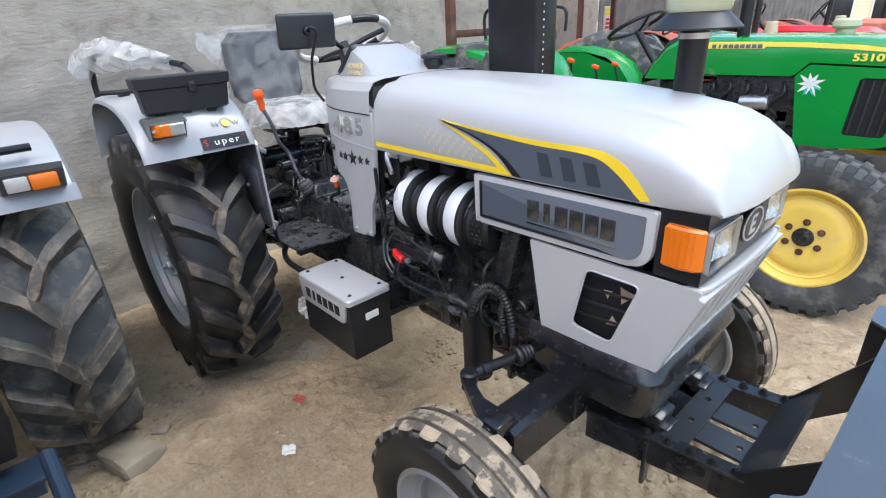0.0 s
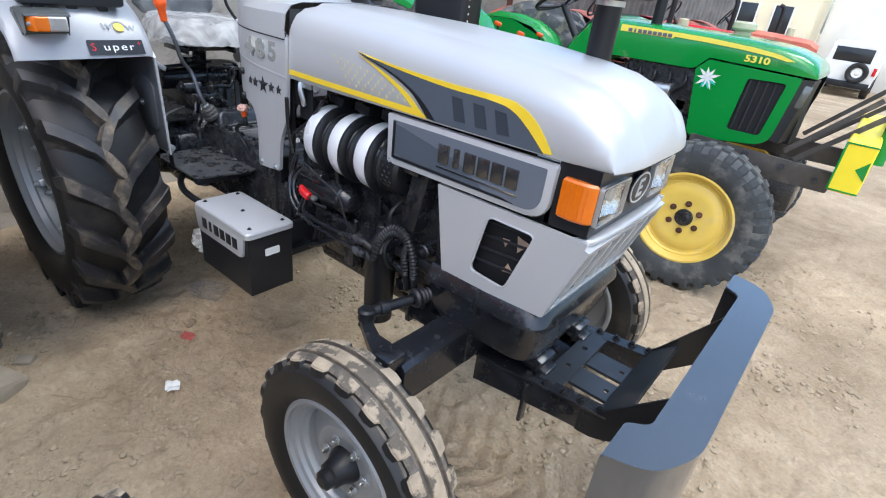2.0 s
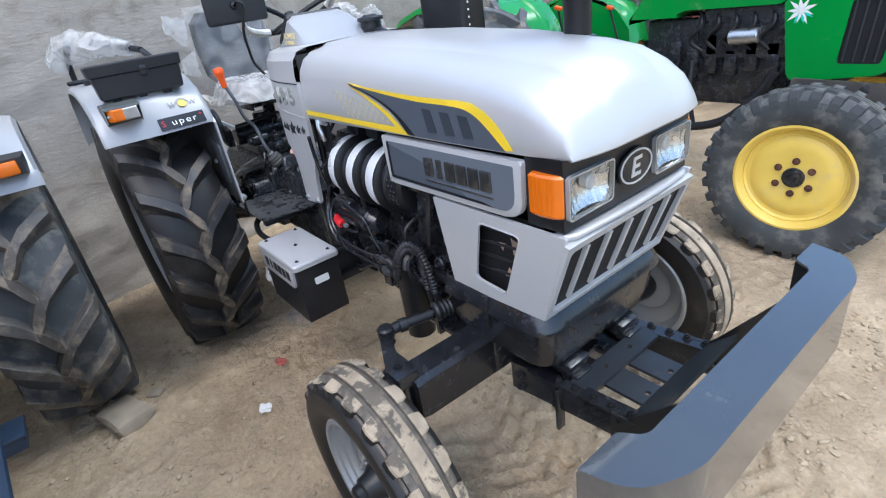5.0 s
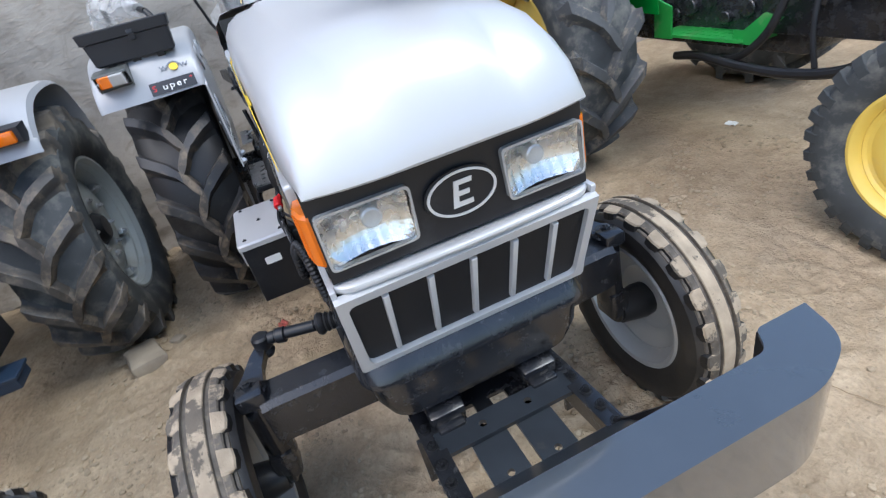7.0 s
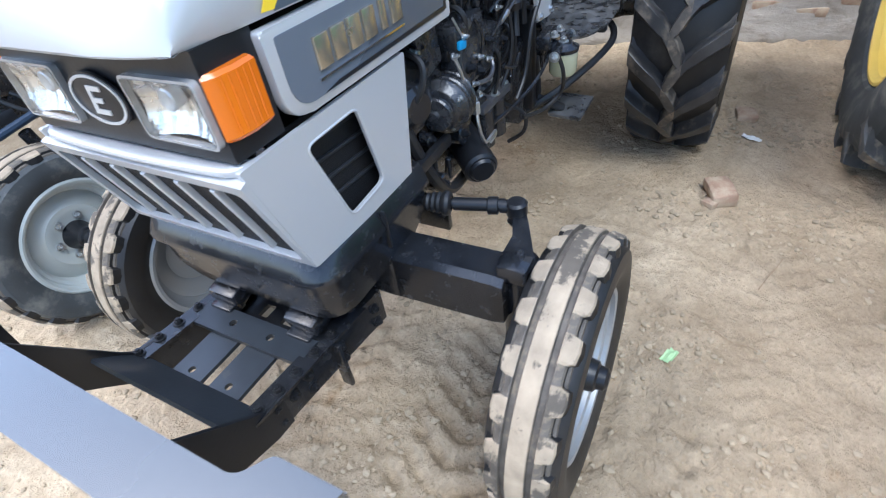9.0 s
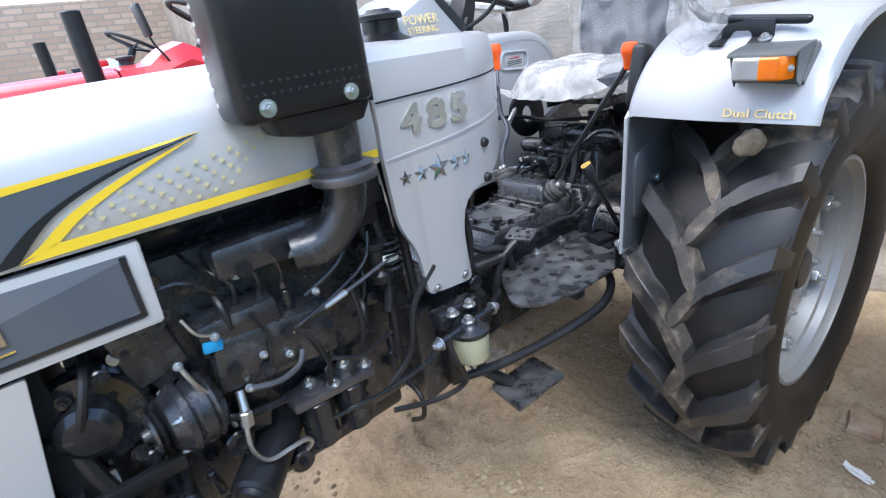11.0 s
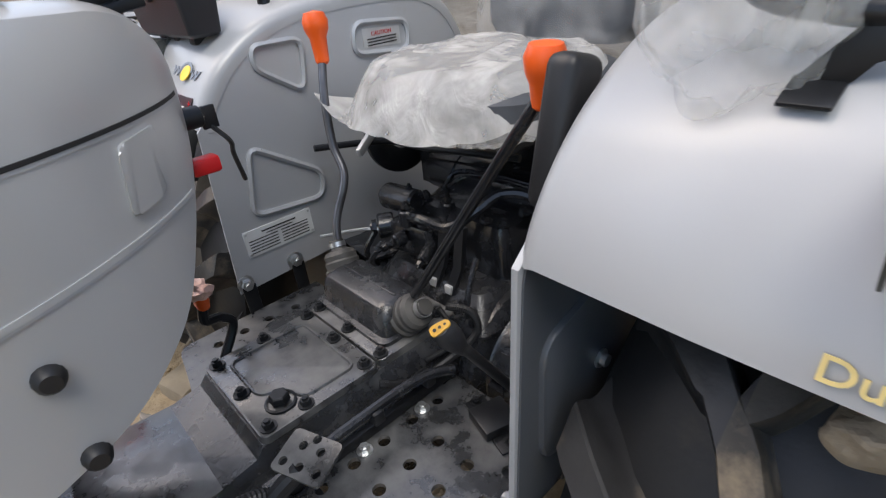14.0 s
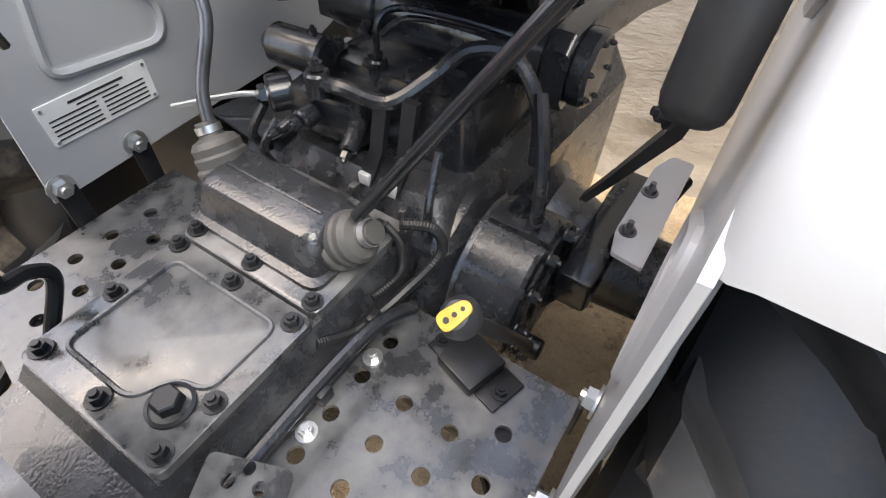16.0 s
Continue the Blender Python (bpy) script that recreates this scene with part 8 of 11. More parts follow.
bolts("block_bolt", [(1.35 + 0.09 * k, -0.171, 0.66 + 0.02 * (k % 2)) for k in range(7)] + [(1.88, -0.252, 1.07), (1.93, -0.252, 1.06), (1.92, -0.235, 0.95), (1.58, -0.222, 0.72), (1.5, -0.222, 0.72)], (0, -1, 0), M_BLACK, block, 0.011, 0.010)

# battery box on the right
bm = B()
loft(bm, [[(x, y, z) for x, y in rounded([(1.062, -0.508), (1.418, -0.508), (1.418, -0.328), (1.062, -0.328)], 0.006)] for z in (0.452, 0.690)])
bat = part("battery_box", bm, M_SATIN, tractor, "black battery box with a silver lid")
bm = B()
rows = [[(x, y, z) for x, y in rounded([(1.055 + e, -0.518 + e), (1.425 - e, -0.518 + e), (1.425 - e, -0.320 - e), (1.055 + e, -0.320 - e)], 0.02)] for z, e in ((0.686, 0.0), (0.704, 0.0), (0.710, 0.004), (0.712, 0.010))]
loft(bm, rows)
lid = part("lid", bm, M_SILVER, bat, "silver painted lid")
bm = B()
slab(bm, rounded([(1.075, 0.600), (1.385, 0.600), (1.40, 0.690), (1.058, 0.690)], [0.02, 0.02, 0.004, 0.004]), side_plane(-1, 0.5085), 0.008, 0.002)
part("lid_apron", bm, M_SILVER, lid)
blocks("badge_block", 1.105, 1.36, 0.645, 0.042, -1, 0.5165, M_PRINT, lid, depth=0.0015)
bolts("lid_bolt", [(1.085, -0.485, 0.711), (1.085, -0.35, 0.711), (1.39, -0.35, 0.711), (1.39, -0.485, 0.711), (1.24, -0.42, 0.711)], (0, 0, 1), M_SATIN, lid, 0.006, 0.004)
bm = B()
slab(bm, rounded([(-0.445, 0.600), (-0.385, 0.600), (-0.385, 0.630), (-0.445, 0.630)], 0.006), Matrix(((0, 0, 1, 1.418), (1, 0, 0, 0), (0, 1, 0, 0), (0, 0, 0, 1))), 0.0015)
part("blank_label", bm, M_PAPER, bat, "small blank white label")
bm = B()
box(bm, (1.24, -0.26, 0.56), (0.30, 0.16, 0.03), None, 0.005)
box(bm, (1.35, -0.25, 0.62), (0.03, 0.14, 0.10), None, 0.005)
part("box_bracket", bm, M_SATIN, bat)
bm = crumple(B(), (0.98, -0.40, 0.50), (0.05, 0.10, 0.07), 4.4, 0.3, 4)
part("packing_film", bm, M_FILM, tractor, "hanging bag of clear film")

# left side of the engine
bm = B()
lathe(bm, (1.985, 0.17, 0.905), (0.25, 1, 0.0), [(0, 0), (0, 0.085), (0.012, 0.092), (0.020, 0.080), (0.028, 0.080), (0.036, 0.092), (0.048, 0.088), (0.052, 0.055), (0.085, 0.050), (0.095, 0.035), (0.095, 0)], 36)
pul = part("fan_pulley", bm, M_BLACK, tractor, "black cast pulley and fan hub")
for k in range(5):
    a = 2 * math.pi * k / 5
    part("pulley_bolt", bolt(B(), (2.0 + 0.062 * math.cos(a), 0.222, 0.905 + 0.062 * math.sin(a)), (0.25, 1, 0), 0.009, 0.010), M_BLACK, pul)
bm = B()
tube(bm, [(2.06, 0.19, 0.94), (2.075, 0.19, 0.84), (2.04, 0.20, 0.74), (1.95, 0.21, 0.66), (1.90, 0.205, 0.68), (1.92, 0.20, 0.80), (1.94, 0.195, 0.85)], 0.012, 8)
part("fan_belt", bm, M_HOSE, pul)
bm = B()
cyl(bm, (1.675, 0.165, 0.665), (1.815, 0.308, 0.633), 0.050, None, 28, 0.008)
cyl(bm, (1.81, 0.304, 0.634), (1.822, 0.315, 0.632), 0.040, 0.034, 24, 0.003)
part("oil_filter", bm, M_SATIN, tractor, "black spin-on oil filter")
bm = B()
box(bm, (1.66, 0.215, 0.90), (0.26, 0.10, 0.12), (0, -6, 0), 0.015)
box(bm, (1.72, 0.22, 0.98), (0.16, 0.08, 0.06), None, 0.012)
pump = part("injection_pump", bm, M_CAST, tractor, "black injection pump with pipes and unions")
for k in range(3):
    bm = B()
    cyl(bm, (1.61 + 0.05 * k, 0.225, 0.95), (1.61 + 0.05 * k, 0.225, 1.0), 0.013, 0.011, 12, 0.002)
    bolt(bm, (1.61 + 0.05 * k, 0.225, 1.0), (0, 0, 1), 0.010, 0.014, False)
    part("delivery_union", bm, M_BLACK, pump)
    part("delivery_pipe", tube(B(), [(1.61 + 0.05 * k, 0.225, 1.01), (1.61 + 0.05 * k, 0.23, 1.06), (1.63 + 0.06 * k, 0.20, 1.10), (1.63 + 0.07 * k, 0.15, 1.13)], 0.0045, 7), M_BLACK, pump)
bm = B()
lathe(bm, (1.795, 0.232, 0.842), (1, 0.12, 0.02), [(0, 0), (0, 0.030), (0.006, 0.052), (0.018, 0.066), (0.024, 0.071), (0.030, 0.066), (0.036, 0.071), (0.058, 0.071), (0.064, 0.066), (0.070, 0.072), (0.082, 0.072), (0.088, 0.064), (0.104, 0.052), (0.110, 0.024), (0.114, 0.040), (0.118, 0.044), (0.123, 0.032), (0.128, 0.044), (0.133, 0.040), (0.134, 0.014), (0.146, 0.012), (0.146, 0)], 40)
gen = part("alternator", bm, M_CAST, tractor, "black alternator with a grooved pulley")
for k in range(4):
    a = 0.5 + 2 * math.pi * k / 4
    part("through_bolt", bolt(B(), (1.874, 0.241 + 0.060 * math.cos(a), 0.844 + 0.060 * math.sin(a)), (1, 0.12, 0), 0.006, 0.010), M_ZINC, gen)
bm = B()
box(bm, (1.87, 0.215, 0.935), (0.05, 0.012, 0.10), (0, 25, 0), 0.004)
bolt(bm, (1.862, 0.222, 0.925), (0, 1, 0), 0.010, 0.010)
part("adjuster_strap", bm, M_SATIN, gen)
bm = B()
box(bm, (1.78, 0.262, 0.965), (0.036, 0.012, 0.022), (0, -10, 0), 0.004)
part("blue_tag", bm, mat("blue_tag_plastic", (0.03, 0.28, 0.55), 0.4), pump, "small blue tag")
bm = B()
cyl(bm, (1.61, 0.215, 0.585), (1.61, 0.215, 0.715), 0.040, None, 24, 0.006)
cyl(bm, (1.52, 0.215, 0.580), (1.52, 0.215, 0.710), 0.040, None, 24, 0.006)
tw = part("fuel_filter", bm, M_BLACK, tractor, "pair of black fuel filter canisters")
bm = B()
box(bm, (1.565, 0.220, 0.725), (0.21, 0.075, 0.026), (0, -3, 0), 0.008)
for x in (1.61, 1.52):
    lathe(bm, (x, 0.215, 0.735), (0, 0, 1), [(0, 0.034), (0.010, 0.032), (0.016, 0.016), (0.017, 0)], 20)
part("filter_head", bm, M_STEEL, tw, "cast metal filter head")
bolts("head_bolt", [(1.61, 0.215, 0.751), (1.52, 0.215, 0.751), (1.565, 0.245, 0.738), (1.475, 0.235, 0.735)], (0, 0, 1), M_ZINC, tw, 0.012, 0.010)
for pts, r, mt in (([(1.775, 0.285, 0.790), (1.782, 0.295, 0.735), (1.760, 0.298, 0.690), (1.710, 0.296, 0.685), (1.672, 0.290, 0.678), (1.662, 0.282, 0.655), (1.672, 0.270, 0.635)], 0.005, M_ZINC), ([(1.40, 0.24, 1.06), (1.43, 0.255, 1.00), (1.52, 0.265, 0.96), (1.62, 0.27, 0.93)], 0.005, M_BLACK),
                   ([(1.26, 0.28, 0.93), (1.33, 0.275, 0.85), (1.36, 0.265, 0.72), (1.43, 0.26, 0.66)], 0.008, M_HOSE), ([(1.40, 0.18, 1.15), (1.385, 0.21, 1.0), (1.37, 0.23, 0.85), (1.37, 0.22, 0.70)], 0.013, M_HOSE),
                   ([(1.38, 0.22, 1.12), (1.365, 0.235, 1.02), (1.37, 0.24, 0.92), (1.39, 0.25, 0.85)], 0.011, M_HOSE), ([(1.244, 0.33, 0.79), (1.32, 0.30, 0.70), (1.45, 0.27, 0.66), (1.60, 0.24, 0.65)], 0.006, M_BLACK),
                   ([(2.02, 0.20, 0.98), (2.03, 0.23, 0.85), (1.98, 0.25, 0.70), (1.88, 0.24, 0.60), (1.75, 0.23, 0.58)], 0.016, M_HOSE), ([(1.90, 0.22, 1.08), (1.80, 0.24, 1.10), (1.74, 0.23, 1.05)], 0.006, M_BLACK),
                   ([(1.87, 0.25, 0.86), (1.78, 0.27, 0.80), (1.68, 0.265, 0.78)], 0.008, M_BLACK), ([(1.58, 0.25, 0.98), (1.50, 0.27, 1.03), (1.44, 0.26, 1.10)], 0.005, M_BLACK), ([(1.40, 0.26, 0.80), (1.50, 0.285, 0.80), (1.57, 0.28, 0.83)], 0.006, M_BLACK)):
    part("fuel_pipe", tube(B(), pts, r, 8), mt, block)
for pts, r, mt in (([(1.847, 0.272, 0.967), (1.832, 0.280, 0.915), (1.806, 0.276, 0.848), (1.790, 0.262, 0.780)], 0.0048, M_ZINC), ([(1.815, 0.262, 1.040), (1.800, 0.270, 1.005), (1.772, 0.262, 0.985)], 0.003, M_ZINC),
                   ([(1.372, 0.262, 0.985), (1.50, 0.268, 0.955), (1.634, 0.262, 0.925)], 0.0045, M_STEEL), ([(1.495, 0.268, 0.956), (1.550, 0.267, 0.944)], 0.0075, M_ZINC),
                   ([(1.745, 0.272, 0.850), (1.690, 0.285, 0.842), (1.640, 0.278, 0.850), (1.620, 0.265, 0.872)], 0.0065, M_STEEL), ([(1.600, 0.262, 0.900), (1.585, 0.272, 0.860), (1.570, 0.262, 0.800), (1.575, 0.250, 0.745)], 0.0055, M_HOSE),
                   ([(1.48, 0.262, 0.960), (1.475, 0.270, 0.880), (1.485, 0.262, 0.800), (1.52, 0.250, 0.745)], 0.006, M_HOSE), ([(1.70, 0.262, 1.00), (1.68, 0.272, 0.95), (1.69, 0.268, 0.88)], 0.004, M_BLACK)):
    part("fuel_pipe", tube(B(), pts, r, 8), mt, block)
bolts("union_bolt", [(1.772, 0.262, 0.982), (1.634, 0.264, 0.925), (1.847, 0.270, 0.962), (1.650, 0.268, 0.880), (1.700, 0.268, 0.905), (1.585, 0.240, 1.075), (1.745, 0.268, 0.850), (1.560, 0.262, 0.985)], (0, 1, 0.2), M_ZINC, block, 0.006, 0.011)
bolts("head_nut", [(1.50, 0.242, 1.085), (1.60, 0.242, 1.085), (1.68, 0.242, 1.080), (1.42, 0.236, 1.02)], (0, 1, 0), M_SATIN, block, 0.012, 0.010)
bm = B()
cyl(bm, (1.773, 0.283, 0.780), (1.768, 0.280, 0.812), 0.013, None, 6, 0.002)
cyl(bm, (1.768, 0.280, 0.812), (1.762, 0.260, 0.850), 0.009, None, 12, 0.002)
part("pipe_union", bm, M_ZINC, block)
bm = B()
box(bm, (1.366, 0.264, 0.986), (0.042, 0.003, 0.018), (0, -8, 0), 0.001)
part("cable_tag", bm, M_PAPER, block, "white paper cable tag")
bolts("block_bolt", [(1.38, 0.171, 0.66), (1.46, 0.171, 0.64), (1.60, 0.171, 0.66), (1.72, 0.171, 0.66), (1.84, 0.171, 0.68), (1.90, 0.171, 0.78), (1.90, 0.171, 1.0), (1.78, 0.171, 1.06), (1.55, 0.271, 0.90), (1.64, 0.268, 0.93), (1.70, 0.268, 0.87), (1.76, 0.268, 0.90)], (0, 1, 0), M_BLACK, block, 0.011, 0.011)
bm = B()
box(bm, (1.60, 0.205, 1.10), (0.26, 0.07, 0.07), None, 0.015)
box(bm, (1.88, 0.19, 1.0), (0.10, 0.08, 0.14), (0, 10, 0), 0.012)
part("exhaust_manifold", bm, M_CAST, block)
bm = B()
lathe(bm, (1.385, 0.235, 0.93), (0, 0, 1), [(0, 0.03), (0.02, 0.032), (0.03, 0.024), (0.08, 0.024), (0.085, 0.030), (0.10, 0.030), (0.105, 0)], 20)
part("oil_filler", bm, M_SATIN, block)
for k in range(5):
    bm = B()
    lathe(bm, (1.36, 0.24, 0.955 + 0.016 * k), (0, 0, 1), [(0, 0.030), (0.004, 0.036), (0.008, 0.030)], 18)
    part("spring_coil", bm, M_BLACK, block)
# sediment bowl on its bracket, below the left dash panel
bm = B()
lathe(bm, (1.232, 0.352, 0.666), (0, 0, 1), [(0, 0), (0.002, 0.018), (0.010, 0.040), (0.02, 0.046), (0.085, 0.048), (0.088, 0.046), (0.088, 0)], 28)
bowl = part("sediment_bowl", bm, M_BOWL, tractor, "cloudy plastic sediment bowl under a metal head")
bm = B()
lathe(bm, (1.232, 0.352, 0.754), (0, 0, 1), [(0, 0.050), (0.012, 0.052), (0.018, 0.040), (0.026, 0.030), (0.028, 0)], 28)
tube(bm, [(1.325, 0.352, 0.766), (1.15, 0.350, 0.778)], 0.011, 10, 1)
box(bm, (1.23, 0.30, 0.791), (0.13, 0.05, 0.045), None, 0.008)
part("bowl_head", bm, M_BLACK, bowl)
bolts("bowl_bolt", [(1.232, 0.352, 0.782), (1.262, 0.330, 0.808), (1.205, 0.330, 0.808)], (0, 0, 1), M_ZINC, bowl, 0.012, 0.010)
bolts("union_bolt", [(1.325, 0.352, 0.766)], (1, 0, 0), M_ZINC, bowl, 0.012, 0.014)
bolts("union_bolt", [(1.15, 0.350, 0.778)], (-1, 0, 0), M_ZINC, bowl, 0.012, 0.014)
bm = B()
tube(bm, [(1.232, 0.352, 0.666), (1.232, 0.352, 0.641)], 0.006, 8, 1)
part("drain_tap", bm, M_ZINC, bowl)
part("return_hose", tube(B(), [(1.31, 0.36, 0.766), (1.30, 0.375, 0.706), (1.27, 0.36, 0.626), (1.33, 0.32, 0.586), (1.45, 0.29, 0.61)], 0.007, 8), M_HOSE, bowl)
# step plate hanging low on the left
bm = B()
slab(bm, rounded([(0.905, 0.255), (1.10, 0.255), (1.12, 0.390), (0.915, 0.390)], 0.012), Matrix.Translation((0, 0, 0.440)), 0.010, 0.002, [circle2(0.945, 0.36, 0.007), circle2(1.00, 0.365, 0.007)])
stp = part("step_plate", bm, M_DUSTYPLATE, tractor, "dusty black step plate on a bent arm")
bm = B()
tube(bm, [(1.05, 0.30, 0.455), (1.10, 0.24, 0.50), (1.14, 0.16, 0.56)], 0.018, 8)
box(bm, (1.12, 0.22, 0.60), (0.05, 0.012, 0.16), (0, 10, 0), 0.003)
part("step_arm", bm, M_SATIN, stp)
bm = B()
box(bm, (1.07, 0.222, 0.72), (0.05, 0.008, 0.10), (0, 30, 0), 0.003)
box(bm, (1.01, 0.20, 0.66), (0.12, 0.02, 0.04), (0, 35, 0), 0.006)
cyl(bm, (1.09, 0.16, 0.79), (1.09, 0.235, 0.79), 0.022, None, 18, 0.003)
part("pedal_linkage", bm, M_BLACK, tractor, "pedal pivot and links")
for pts, r in (([(1.10, 0.20, 0.98), (1.07, 0.19, 0.90), (1.06, 0.185, 0.82), (1.00, 0.18, 0.80), (0.93, 0.17, 0.79)], 0.016), ([(1.12, 0.22, 1.05), (1.08, 0.21, 0.95), (1.075, 0.20, 0.84)], 0.013), ([(1.03, 0.15, 0.86), (0.98, 0.16, 0.83), (0.90, 0.165, 0.80), (0.86, 0.16, 0.70)], 0.012)):
    part("sleeved_cable", tube(B(), pts, r, 10, 30, rib=0.0012), M_HOSE, gear)

# front axle and steering
bm = B()
box(bm, (2.155, 0, 0.555), (0.12, 0.50, 0.15), None, 0.015)
axle = part("front_axle", bm, M_BLACK, tractor, "black box-section front axle")
for s in (-1, 1):
    bm = B()
    loft(bm, [[(2.155 - 0.05, s * y, lo), (2.155 + 0.052, s * y, lo), (2.155 + 0.055, s * y, hi - 0.015), (2.155 + 0.04, s * y, hi), (2.155 - 0.04, s * y, hi), (2.155 - 0.055, s * y, hi - 0.015)] for y, lo, hi in ((0.20, 0.48, 0.625), (0.50, 0.492, 0.632), (0.53, 0.50, 0.628))])
    part("axle_beam", bm, M_BLACK, axle)
    bm = B()
    cyl(bm, (2.145, s * 0.548, 0.40), (2.145, s * 0.545, 0.640), 0.040, 0.036, 24, 0.006)
    cyl(bm, (2.145, s * 0.545, 0.640), (2.145, s * 0.545, 0.655), 0.045, 0.04, 20, 0.005)
    bolt(bm, (2.145, s * 0.545, 0.655), (0, 0, 1), 0.016, 0.012)
    cyl(bm, (2.150, s * 0.545, 0.345), (2.150, s * 0.66, 0.340), 0.045, 0.036, 20, 0.006)
    box(bm, (2.148, s * 0.552, 0.385), (0.09, 0.07, 0.10), None, 0.015)
    part("kingpin", bm, M_BLACK, axle, "black kingpin and stub axle")
    bm = B()
    loft(bm, [[(x - 0.006, s * (y - h), z), (x + 0.006, s * (y + h), z), (x + 0.006, s * (y + h), z + 0.026), (x - 0.006, s * (y - h), z + 0.026)] for x, y, h, z in ((2.145, 0.545, 0.040, 0.628), (2.085, 0.530, 0.026, 0.628), (2.035, 0.508, 0.022, 0.640), (1.998, 0.488, 0.022, 0.642))])
    box(bm, (2.165, s * 0.545, 0.640), (0.06, 0.07, 0.045), None, 0.008)
    part("steering_arm", bm, M_BLACK, axle)
    bm = B()
    lathe(bm, (2.006, s * 0.487, 0.630), (0, 0, 1), [(0, 0.018), (0.012, 0.024), (0.024, 0.020), (0.034, 0.026), (0.062, 0.026), (0.068, 0.020), (0.070, 0)], 22)
    tube(bm, [(2.006, s * 0.487, 0.680), (2.015, s * 0.45, 0.681)], 0.017, 12, 1)
    part("ball_joint", bm, M_SATIN, axle, "black track rod ball joint")
    bm = B()
    tube(bm, [(2.010, s * 0.46, 0.682), (2.045, s * 0.34, 0.684)], 0.0165, 14, 1)
    tube(bm, [(2.04, s * 0.35, 0.684), (2.075, s * 0.20, 0.688)], 0.012, 12, 1)
    cyl(bm, (2.016, s * 0.445, 0.682), (2.024, s * 0.42, 0.682), 0.022, None, 14, 0.002)
    part("track_rod", bm, M_SATIN, axle)
    bm = B()
    d = Vector((0.035, -s * 0.15, 0.004)).normalized()
    lathe(bm, (2.046, s * 0.335, 0.684), d, [(0, 0.018), (0.004, 0.028), (0.012, 0.032), (0.020, 0.030), (0.026, 0.024), (0.032, 0.028), (0.040, 0.022), (0.046, 0.026), (0.054, 0.020), (0.060, 0.023), (0.070, 0.015)], 24)
    part("rubber_bellows", bm, M_HOSE, axle, "ribbed rubber bellows")
bm = B()
box(bm, (2.09, 0, 0.69), (0.09, 0.46, 0.07), None, 0.012)
box(bm, (1.99, -0.24, 0.60), (0.02, 0.10, 0.10), None, 0.004)
box(bm, (2.01, -0.20, 0.575), (0.16, 0.16, 0.02), None, 0.004)
box(bm, (1.99, 0.24, 0.60), (0.02, 0.10, 0.10), None, 0.004)
part("steering_cylinder", bm, M_BLACK, axle)


# small fittings, clips and pipes crowding both engine sides
rnd = random.Random(4)
for s in (-1, 1):
    for k in range(34):
        x, z = rnd.uniform(1.33, 2.0), rnd.uniform(0.58, 1.12)
        y = 0.175 + rnd.uniform(0.0, 0.05)
        kind = k % 5
        bm = B()
        if kind == 0:
            cyl(bm, (x, s * 0.15, z), (x, s * (y + 0.03), z), rnd.uniform(0.014, 0.032), None, 16, 0.004)
            part("boss", bolt(bm, (x, s * (y + 0.03), z), (0, s, 0), 0.009, 0.009), M_BLACK, block)
        elif kind == 1:
            box(bm, (x, s * y, z), (rnd.uniform(0.03, 0.08), 0.035, rnd.uniform(0.02, 0.06)), (0, rnd.uniform(-30, 30), 0), 0.006)
            part("bracket", bm, M_BLACK, block)
        elif kind == 2:
            part("fitting", bolt(bm, (x, s * (y + 0.012), z), (0, s, 0.1), rnd.uniform(0.007, 0.012), 0.011), M_ZINC if k % 2 else M_BLACK, block)
        elif kind == 3:
            q = rnd.uniform(-0.09, 0.09)
            tube(bm, [(x, s * 0.18, z), (x + q * 0.3, s * (y + 0.05), z - 0.03), (x + q * 0.8, s * (y + 0.045), z - 0.10), (x + q, s * 0.19, z - 0.15)], rnd.uniform(0.004, 0.008), 7)
            part("pipe", bm, M_HOSE, block)
        else:
            cyl(bm, (x, s * y, z), (x + 0.01, s * (y + 0.01), z + 0.07), rnd.uniform(0.010, 0.018), 0.009, 12, 0.003)
            part("union", bm, M_BLACK, block)
# brake rod lying along the gearbox beside the footplate
bm = B()
tube(bm, [(0.90, 0.146, 0.792), (0.72, 0.143, 0.796), (0.60, 0.150, 0.80), (0.54, 0.17, 0.79)], 0.010, 10)
rod = part("brake_rod", bm, M_BLACK, tractor, "black rod along the gearbox")
for x in (0.84, 0.70, 0.585):
    part("rod_clip", box(B(), (x, 0.145, 0.786), (0.022, 0.030, 0.026), None, 0.004), M_SATIN, rod)


# ---- green tractor parked alongside ----
green = thing("tractor", "used green farm tractor with yellow wheels and front weight box", "tractor", at=(0, 2.55, 0))
rear_wheel(green, 0.175, -0.980, 0.720, -1, M_JDYELLOW, M_GREYRUBBER, R=0.705, rim=0.40, half=0.212, lugs=(BIG_L, BIG_R), count=16, spin=0.1)
rear_wheel(green, 0.14, 0.90, 0.725, 1, M_JDYELLOW, M_GREYRUBBER, R=0.705, rim=0.40, half=0.212, lugs=(BIG_L, BIG_R), count=16, spin=0.3)


